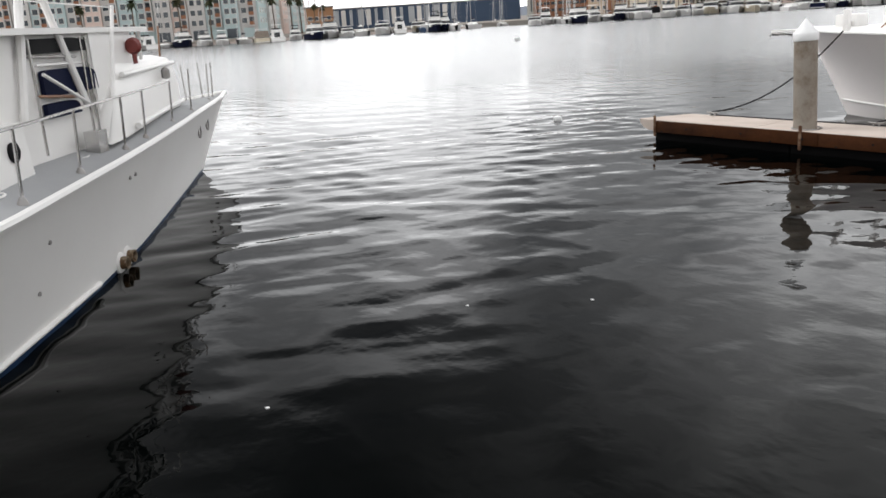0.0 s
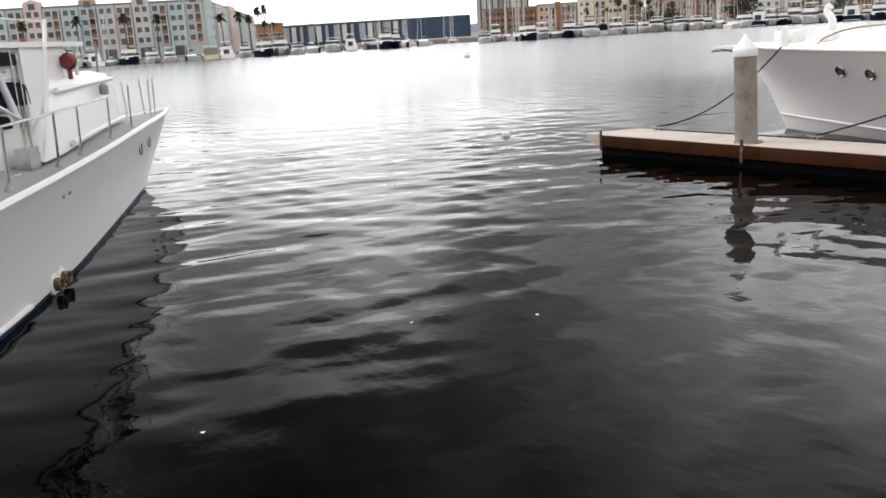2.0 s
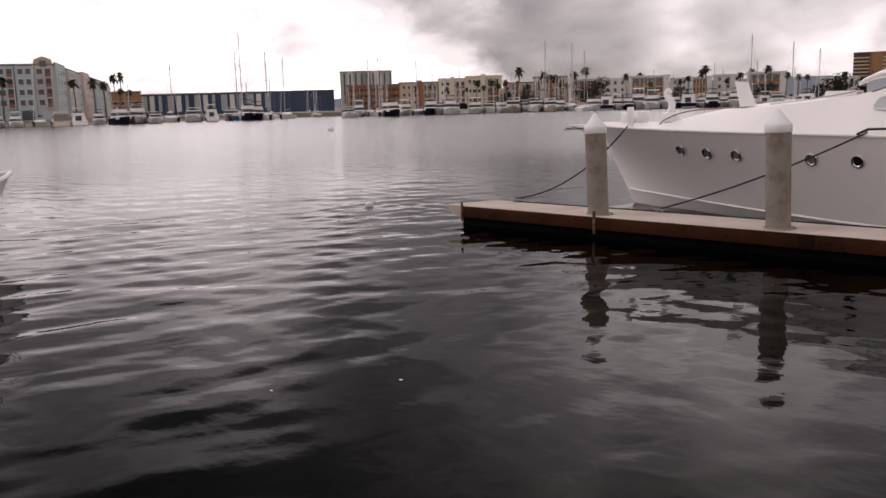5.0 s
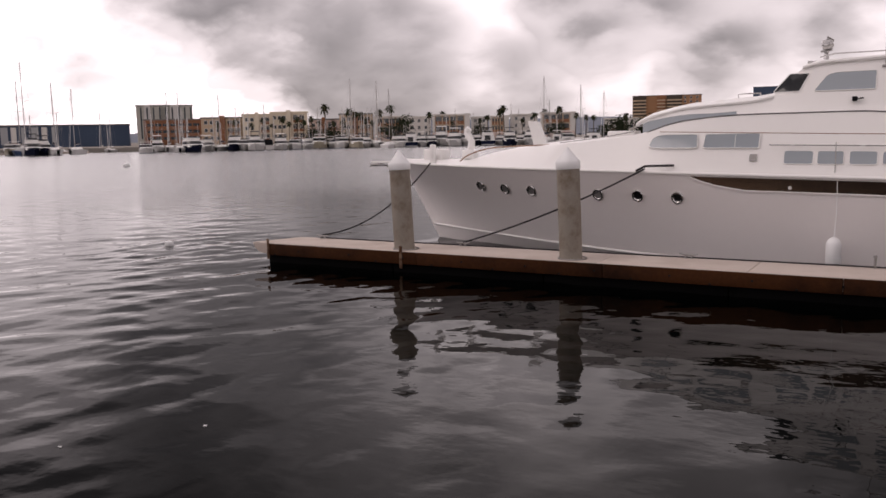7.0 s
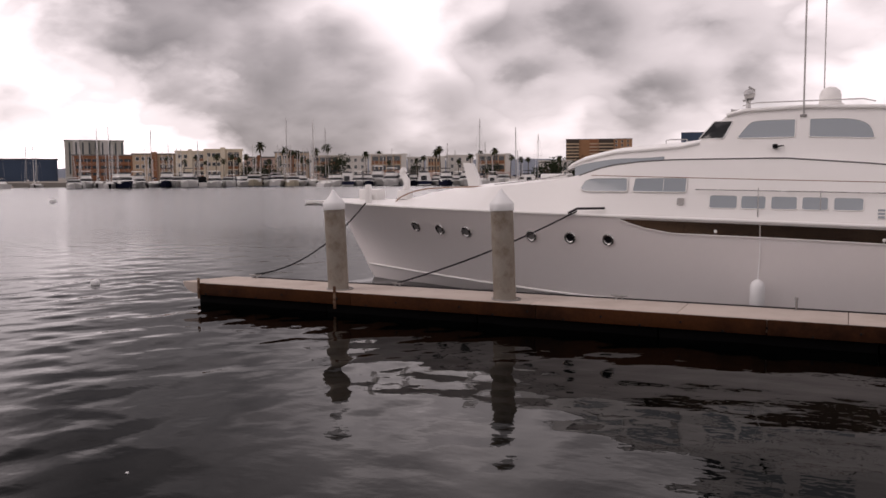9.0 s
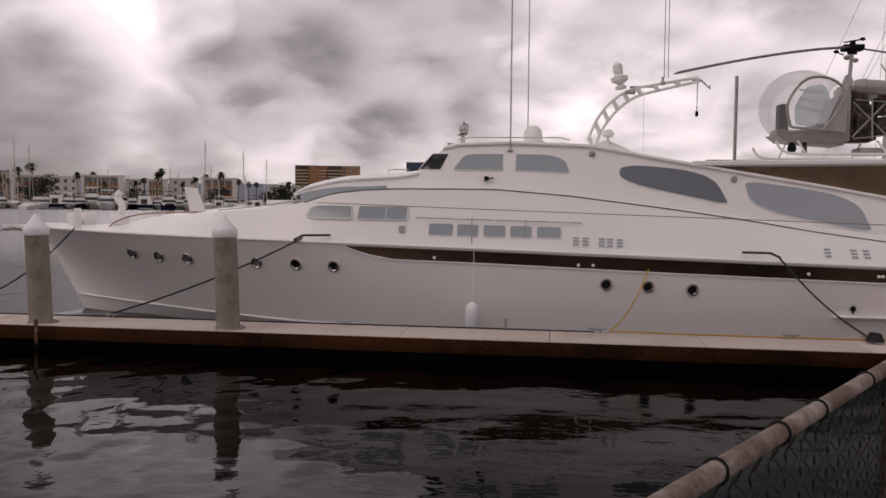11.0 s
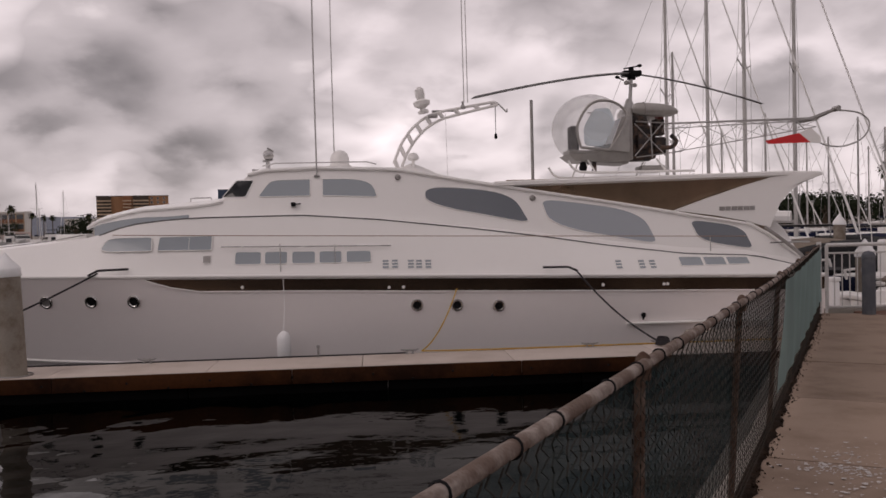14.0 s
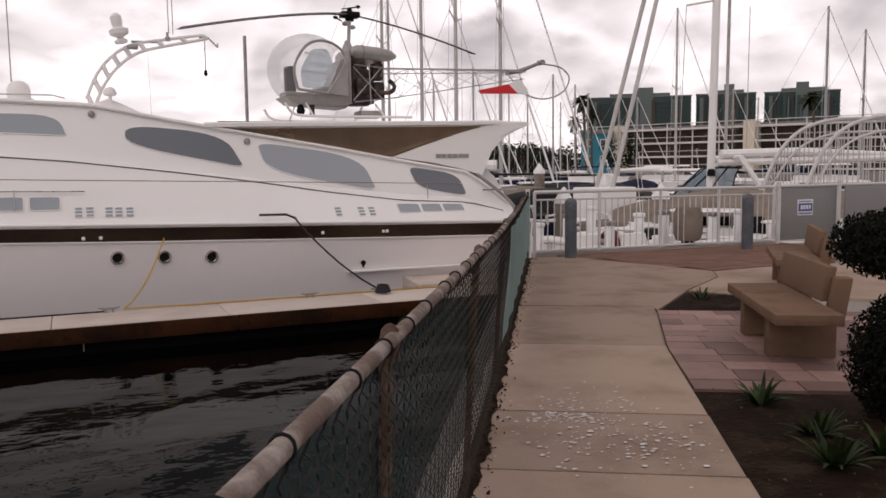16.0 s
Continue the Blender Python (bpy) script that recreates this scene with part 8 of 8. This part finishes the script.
M["cream"] = material("cream_hull_paint", (0.62, 0.55, 0.42), 0.35, grain=(9, 0.03), stain=(0.8, 0.1, None), bump=(3, 0.02))
boats = {k: motor_boat(k) for k in (0, 1, 2)} | {3 + k: sail_boat(k) for k in range(3)} | {k + 3: motor_boat(k) for k in (3, 4, 5)}
used = set()
LABELS = {0: "white flybridge motor boat moored bow-out", 1: "white cabin cruiser with a dark canopy, moored", 2: "white flybridge motor boat with navy canvas, moored",
          3: "white sailing boat with a tall bare mast, moored", 4: "blue sailing boat with a navy sail cover, moored", 5: "white sailing boat with a navy sail cover, moored",
          6: "white express cruiser with a black cockpit canvas, moored", 7: "navy-hulled flybridge motor boat with black canvas, moored", 8: "cream cabin boat with a tan cockpit canvas, moored"}


def moor(kind, az, r, turn=0.0, size=1.0, group="boats moored along the far shore", tall=1.0):
    src = boats[kind]
    p = bearing(az, r, z=0)
    m = pose(p.x, p.y, 0, 0, 0, az + turn) @ Matrix.Diagonal((size, size, size * tall, 1))
    ob = src if kind not in used else copy_thing(src, pose(0, 0, 0))
    used.add(kind)
    ob.matrix_basis = m
    tagged(ob, LABELS[kind], "boat", group)


rb = random.Random(15)
az = 82.0
while az > 19:
    if 49.8 < az < 52.2:
        az -= 1.0
        continue
    kind = rb.choice((0, 0, 1, 2, 2, 6, 7, 8, 3, 5))
    moor(kind, az, rb.uniform(204, 222), rb.choice((0, 0, 0, 0, 0, 0, 180)) + rb.uniform(-16, 16), rb.uniform(0.85, 1.15), tall=rb.uniform(0.85, 1.05) if kind not in (3, 5) else rb.uniform(0.75, 1.15))
    az -= rb.uniform(0.95, 1.35) if az > 50 else rb.uniform(0.62, 0.9)
for k in range(70):
    moor(rb.choice((3, 4, 5)), rb.uniform(20, 64) if k < 26 else rb.uniform(20, 50), rb.uniform(226, 262), rb.choice((0, 180)) + rb.uniform(-10, 10), rb.uniform(0.8, 1.1), tall=rb.uniform(0.5, 0.85))
for kind, az in ((7, 55.1), (6, 42.2), (8, 35.7)):
    moor(kind, az, 209, 6)
moor(3, 56.0, 214, 0, 1.25, tall=1.1)
moor(4, 56.3, 216, 180, 1.2, tall=0.95)
docks = Geo()
for a0, a1 in ((84, 52.5), (49.5, 19)):
    pts = [bearing(a, 228, z=0) for a in np.linspace(a0, a1, 16)]
    docks.strip([[p + Vector((0, 0, 0.6)), p * 1.02 + Vector((0, 0, 0.6))] for p in pts]).strip([[p + Vector((0, 0, 0.6)), p + Vector((0, 0, -0.1))] for p in pts])
lone("far_pontoon", docks, "dock_top", "low grey pontoon behind the moored boats", "pontoon", kind="structure", smooth=False)

# ---- the inner marina behind the quay railing and the helicopter ----
NEAR = "boats in the inner marina"
for kind, a, r, turn, size, tall in (
    (7, -31.5, 30, 70, 0.7, 0.58), (6, -35.6, 29, 95, 0.7, 0.62), (7, -43.0, 30, 100, 0.7, 0.6), (8, -46.5, 33, 95, 0.75, 0.62), (7, -29.2, 36, 80, 0.85, 0.6),
    (7, -33.2, 42, 90, 0.8, 0.6), (6, -37.2, 40, 85, 0.8, 0.62), (0, -41.0, 45, 95, 0.85, 0.62), (1, -45.2, 48, 85, 0.85, 0.6), (1, -30.8, 58, 90, 0.85, 0.66), (2, -35.0, 60, 90, 0.85, 0.66), (0, -39.2, 64, 80, 0.85, 0.66), (0, -48.5, 56, 90, 0.85, 0.66),
    (3, -18.9, 44, 75, 1.0, 1.0), (5, -19.5, 47, 70, 0.9, 0.85), (3, -21.4, 42, 80, 1.0, 1.0), (4, -23.55, 40, 75, 1.05, 1.0), (3, -26.5, 42, 80, 1.05, 1.0), (5, -30.6, 62, 60, 0.8, 0.75), (4, -32.05, 70, 70, 0.8, 0.75), (3, -29.0, 75, 60, 0.85, 0.7), (5, -27.8, 80, 60, 0.85, 0.75),
    (3, -38.2, 62, 75, 1.0, 0.88), (5, -46.9, 60, 80, 1.0, 0.82), (4, -49.0, 64, 80, 1.0, 0.75), (3, -34.9, 85, 75, 0.9, 0.7), (5, -36.1, 90, 75, 0.9, 0.7), (3, -42.0, 92, 75, 0.9, 0.75), (4, -43.5, 96, 75, 0.9, 0.7), (5, -31.2, 95, 75, 0.9, 0.7), (3, -33.0, 100, 75, 0.9, 0.8), (4, -25.2, 60, 75, 0.9, 0.7), (5, -22.6, 62, 75, 0.9, 0.65)):
    moor(kind, a, r, turn, size, NEAR, tall)
for kind, a, r, turn, size, tall in ((6, -31.8, 22.5, 55, 0.48, 0.95), (1, -34.6, 21.6, 75, 0.46, 0.9), (8, -37.6, 22.2, 110, 0.45, 0.95), (0, -41.8, 21.8, 80, 0.45, 0.75), (6, -44.8, 23.0, 95, 0.5, 0.9)):
    moor(kind, a, r, turn, size, NEAR, tall)


def make_near_sloop():
    p = bearing(-41.0, 25.5, z=0)
    t = thing("large_sailing_boat", p, "large white sailing boat with a thick mast and covered boom", "boat", NEAR)
    o = Vector((p.x, p.y, 0))
    x, y = Vector((0.95, -0.32, 0)), Vector((0.32, 0.95, 0))
    rows = []
    for k in range(11):
        q = k / 10
        w = 1.9 * math.sin(math.pi * (0.05 + 0.75 * q)) ** 0.8
        f = 1.05 - 0.15 * q
        c = o + x * (-6 + 12.5 * q)
        rows.append([c - y * w + Vector((0, 0, f)), c - y * w * 0.8 + Vector((0, 0, 0.05)), c + Vector((0, 0, -0.4)), c + y * w * 0.8 + Vector((0, 0, 0.05)), c + y * w + Vector((0, 0, f))])
    part("hull", Geo().strip(rows).strip([[r[0], r[4]] for r in rows]), "gelcoat", t)
    part("coachroof", Geo().rings([[o + x * a + y * b + Vector((0, 0, z)) for a, b, z in q] for q in ([(-2.5, -1.0, 0.9), (3, -1.2, 0.85), (3, 1.2, 0.85), (-2.5, 1.0, 0.9)], [(-1.8, -0.7, 1.35), (2.9, -1.0, 1.45), (2.9, 1.0, 1.45), (-1.8, 0.7, 1.35)])]), "gelcoat", t, smooth=False)
    part("mast", Geo().tube([o + Vector((0, 0, 1.2)), o + x * 0.25 + Vector((0, 0, 16))], [0.115, 0.10], 10), "gelcoat", t)
    part("boom", Geo().tube([o + x * 0.2 + Vector((0, 0, 2.62)), o + x * 5.6 + Vector((0, 0, 2.72))], 0.10, 8), "gelcoat", t)
    part("sail_cover", Geo().tube([o + x * 0.3 + Vector((0, 0, 2.85)), o + x * 2.5 + Vector((0, 0, 2.9)), o + x * 5.3 + Vector((0, 0, 2.8))], [0.13, 0.12, 0.07], 8), "gelcoat", t)
    part("spreader", Geo().tube([o - x * 0.75 + Vector((0, 0, 6.9)), o + x * 0.12 + Vector((0, 0, 7.05)), o + x * 1.05 + Vector((0, 0, 7.25))], 0.03, 6), "gelcoat", t)
    part("spar", Geo().tube([o + x * 0.5 + y * 0.2 + Vector((0, 0, 1.5)), o + x * 0.62 + y * 0.2 + Vector((0, 0, 14))], 0.05, 6), "mast", t)
    for s in (-0.75, 1.05):
        part("shroud", Geo().tube([o + x * s + Vector((0, 0, 6.9)), o + x * s * 1.1 + y * 0.3 + Vector((0, 0, 1.5))], 0.010, 4), "alu", t)
    part("radar_reflector", Geo().lathe(o + Vector((-0.05, -0.1, 2.25)), [(0.10, 0), (0.12, 0.1), (0.08, 0.2)], 10), "black", t)


make_near_sloop()


def make_raked_spars():
    t = thing("hoist_spars", bearing(-34.2, 24, z=1.2), "two long raked pale spars of a boat hoist", "hoist")
    for a0, e0, a1, e1 in ((-33.95, -1.6, -37.6, 13.0), (-35.0, -1.5, -38.3, 13.0)):
        part("spar", Geo().tube([bearing(a0, 24, el=e0), bearing(a1, 25, el=e1)], 0.06, 8), "mast", t)
    part("foot", Geo().box(tuple(bearing(-34.5, 24, z=0.2) - Vector((0.7, 0.5, 0.2))), tuple(bearing(-34.5, 24, z=2.0) + Vector((0.7, 0.5, 0))), 0.05), "gelcoat", t)


make_raked_spars()


def make_near_cruiser():
    """The runabout with a blue-tinted screen, just behind the railing."""
    p = bearing(-39.2, 26.0, z=0)
    t = thing("open_cruiser", p, "white open cruiser with a tinted wraparound screen", "boat", NEAR)
    o, x, y = Vector((p.x, p.y, 0)), Vector((0.93, -0.36, 0)), Vector((0.36, 0.93, 0))
    rows = []
    for k in range(9):
        q = k / 8
        w = 1.5 * (1 - (1 - q) ** 2.2)
        c = o + x * (-2.4 + 4.4 * q)
        rows.append([c - y * w + Vector((0, 0, 1.55 - 0.2 * q)), c - y * w * 0.85 + Vector((0, 0, 0.1)), c + Vector((0, 0, -0.3)), c + y * w * 0.85 + Vector((0, 0, 0.1)), c + y * w + Vector((0, 0, 1.55 - 0.2 * q))])
    part("hull", Geo().strip(rows).add(rows[-1], [(0, 1, 2, 3, 4)]), "gelcoat", t)
    part("deck", Geo().strip([[(r[0] + Vector((0, 0, 0.02))), (r[0] + r[4]) / 2 + Vector((0, 0, 0.22)), r[4] + Vector((0, 0, 0.02))] for r in rows]), "gelcoat", t)
    scr = [[o + x * (a * 0.52 + 0.3) + y * b * 0.9 + Vector((0, 0, z)) for a, z in ((lo, 1.62), (hi * 0.8 + 0.3, 2.22), (hi * 0.6 + 0.9, 2.48))] for b, lo, hi in ((-1, 1.6, 1.9), (-0.95, 0.2, 0.9), (-0.6, -0.8, 0.2), (0, -1.2, -0.1), (0.6, -0.8, 0.2), (0.95, 0.2, 0.9), (1, 1.6, 1.9))]
    part("windscreen", Geo().strip(scr), "tint", t, "blue-tinted wraparound screen")
    for r in scr:
        part("screen_frame", Geo().tube(r, 0.022, 5), "black", t)
    part("screen_rim", Geo().tube([r[2] for r in scr], 0.026, 5), "black", t)
    part("arch", Geo().tube([o + x * 1.9 - y * 1.3 + Vector((0, 0, 1.8)), o + x * 1.3 - y * 1.2 + Vector((0, 0, 2.75)), o + x * 1.3 + y * 1.2 + Vector((0, 0, 2.75)), o + x * 1.9 + y * 1.3 + Vector((0, 0, 1.8))], 0.08, 6), "gelcoat", t)


M["tint"] = glass("blue_tinted_screen", (0.16, 0.22, 0.27), 0.05, 0.75)
make_near_cruiser()


def make_inner_docks():
    d = thing("inner_pontoon", (12, 20, 0.3), "pale floating pontoons with white dock boxes in the inner marina", "pontoon", kind="structure")
    for k, (a, r, L, turn) in enumerate(((-36, 17.8, 9.0, -8), (-33, 31, 16, -5), (-40, 34, 18, -8), (-34, 48, 26, -5), (-42, 50, 24, -5))):
        p = bearing(a, r, z=0.45)
        o = part("pontoon_deck", Geo().box((-L / 2, -0.8, -0.35), (L / 2, 0.8, 0.1), 0.02), "dock_top", d)
        o.matrix_local = Matrix.Translation(p - Vector((12, 20, 0.3))) @ pose(0, 0, 0, 0, 0, turn)
        for v in o.data.vertices:
            v.co += Vector((12, 20, 0.3))
    for k, (a, r) in enumerate(((-30.4, 18.5), (-32.8, 18.2), (-35.4, 18.6), (-38.9, 18.0), (-41.8, 18.0), (-34.2, 20.0))):
        p = bearing(a, r, z=0.55)
        b = thing("dock_box", p, "white fibreglass dock box on the pontoon", "dock box", "dock boxes")
        part("body", Geo().box((p.x - 0.45, p.y - 0.3, 0.55), (p.x + 0.45, p.y + 0.3, 1.0), 0.03), "gelcoat", b)
        part("lid", Geo().box((p.x - 0.48, p.y - 0.33, 1.005), (p.x + 0.48, p.y + 0.33, 1.1), 0.04), "gelcoat", b)
    p = bearing(-39.6, 16.6, z=0)
    c = thing("covered_outboard", p, "tan canvas-covered outboard hung behind the railing", "outboard motor")
    part("cover", Geo().lathe((p.x, p.y, 1.22), [(0.21, 0), (0.26, 0.12), (0.26, 0.48), (0.21, 0.60), (0.02, 0.64)], 12), "canvas", c)
    part("leg", Geo().tube([(p.x, p.y, 0.2), (p.x, p.y, 1.2)], 0.11, 8), "black", c)
    for k in range(9):
        q = bearing(-30.3 - k * 1.5 - 0.35 * (k * k % 3), 17.3 + (k * 7 % 5) * 0.4, z=0.55)
        e = thing("power_pedestal", q, "slim white power pedestal on the pontoon", "pedestal", "power pedestals")
        hgt = 0.85 + 0.12 * (k % 3)
        part("post", Geo().box((q.x - 0.075, q.y - 0.075, 0.55), (q.x + 0.075, q.y + 0.075, 0.55 + hgt), 0.012), "cap", e)
        part("hood", Geo().box((q.x - 0.095, q.y - 0.095, 0.555 + hgt), (q.x + 0.095, q.y + 0.095, 0.64 + hgt), 0.02), "dull_steel" if k % 2 else "cap", e)
    for a, r, z in ((-30.3, 33, 2.6), (-26.3, 30, 2.3), (-31.9, 21, 2.0), (-34.5, 27, 2.2), (-38.0, 22, 2.05)):
        q = bearing(a, r, z=0)
        w = thing("concrete_pile", q, "white-capped pontoon pile in the inner marina", "pile", "marina piles")
        part("shaft", Geo().lathe((q.x, q.y, -1.5), [(0.2, 0), (0.2, z + 1.2)], 16), "pile", w)
        part("cap", Geo().lathe((q.x, q.y, z - 0.3), [(0.22, 0), (0.22, 0.1), (0.01, 0.4)], 16), "cap", w)


make_inner_docks()


def covered_boat(az, r, length, turn, cover, label):
    """A low moored boat under a ridged canvas cover."""
    p = bearing(az, r, z=0)
    t = thing("covered_boat", p, label, "boat", NEAR)
    a = radians(az + turn)
    x, y = Vector((math.cos(a), math.sin(a), 0)), Vector((-math.sin(a), math.cos(a), 0))
    hull, top = [], []
    for k in range(11):
        q = k / 10
        c, w = p + x * length * (q - 0.5), 1.35 * (1 - max(q - 0.45, 0) ** 2 * 3.0) + 0.03
        hull.append([c - y * w + Vector((0, 0, 1.0 + 0.35 * q)), c - y * w * 0.8 + Vector((0, 0, 0.1)), c + Vector((0, 0, -0.3)), c + y * w * 0.8 + Vector((0, 0, 0.1)), c + y * w + Vector((0, 0, 1.0 + 0.35 * q))])
        ridge = 1.05 + 0.35 * q + 0.75 * math.sin(math.pi * min(q * 1.1 + 0.12, 1)) ** 0.7
        top.append([hull[-1][0] + Vector((0, 0, 0.02)), c - y * w * 0.5 + Vector((0, 0, ridge - 0.16)), c + Vector((0, 0, ridge)), c + y * w * 0.5 + Vector((0, 0, ridge - 0.16)), hull[-1][4] + Vector((0, 0, 0.02))])
    part("hull", Geo().strip(hull).add(hull[0], [(0, 1, 2, 3, 4)]), "gelcoat", t)
    part("cover", Geo().strip(top).add(top[0], [(0, 1, 2, 3, 4)]), cover, t, "taut canvas cover")


for az, r, length, turn, cover in ((-31.6, 34, 7, 10, "black"), (-32.6, 26.5, 6, 14, "black"), (-35.9, 26.0, 6, 6, "black"), (-33.4, 36, 7, 12, "navy"), (-29.9, 30, 6, 15, "canvas"), (-35.2, 33, 6, 8, "black"), (-44.6, 24, 8, 10, "canvas"), (-47.0, 27, 7, 5, "canvas"), (-36.8, 44, 7, 80, "navy")):
    covered_boat(az, r, length, turn, cover, {"black": "moored boat under a black canvas cover", "navy": "moored boat under a navy canvas cover", "canvas": "moored boat under a tan canvas cover"}[cover])


def dock_steps(az, r):
    p = bearing(az, r, z=0.55)
    t = thing("dock_steps", p, "white moulded boarding steps on the pontoon", "steps", "boarding steps")
    for k in range(3):
        part("step", Geo().box((p.x - 0.3, p.y - 0.4 + k * 0.27, 0.55), (p.x + 0.3, p.y - 0.135 + k * 0.27, 0.78 + k * 0.22), 0.02), "gelcoat", t)


for az, r in ((-33.6, 17.6), (-39.0, 17.5), (-36.6, 17.9)):
    dock_steps(az, r)
p = bearing(-35.0, 18.1, z=0.55)
w = thing("hose_reel", p, "red hose coiled on a low stand on the pontoon", "hose reel")
part("stand", Geo().box((p.x - 0.05, p.y - 0.15, 0.55), (p.x + 0.05, p.y + 0.15, 1.05), 0.01), "dull_steel", w)
for k in range(4):
    part("hose_coil", Geo().tube([(p.x - 0.12 + k * 0.05, p.y + 0.26 * math.cos(a), 1.0 + 0.26 * math.sin(a)) for a in np.linspace(0, math.tau, 16, endpoint=False)], 0.03, 6, closed=True), "maroon", w)
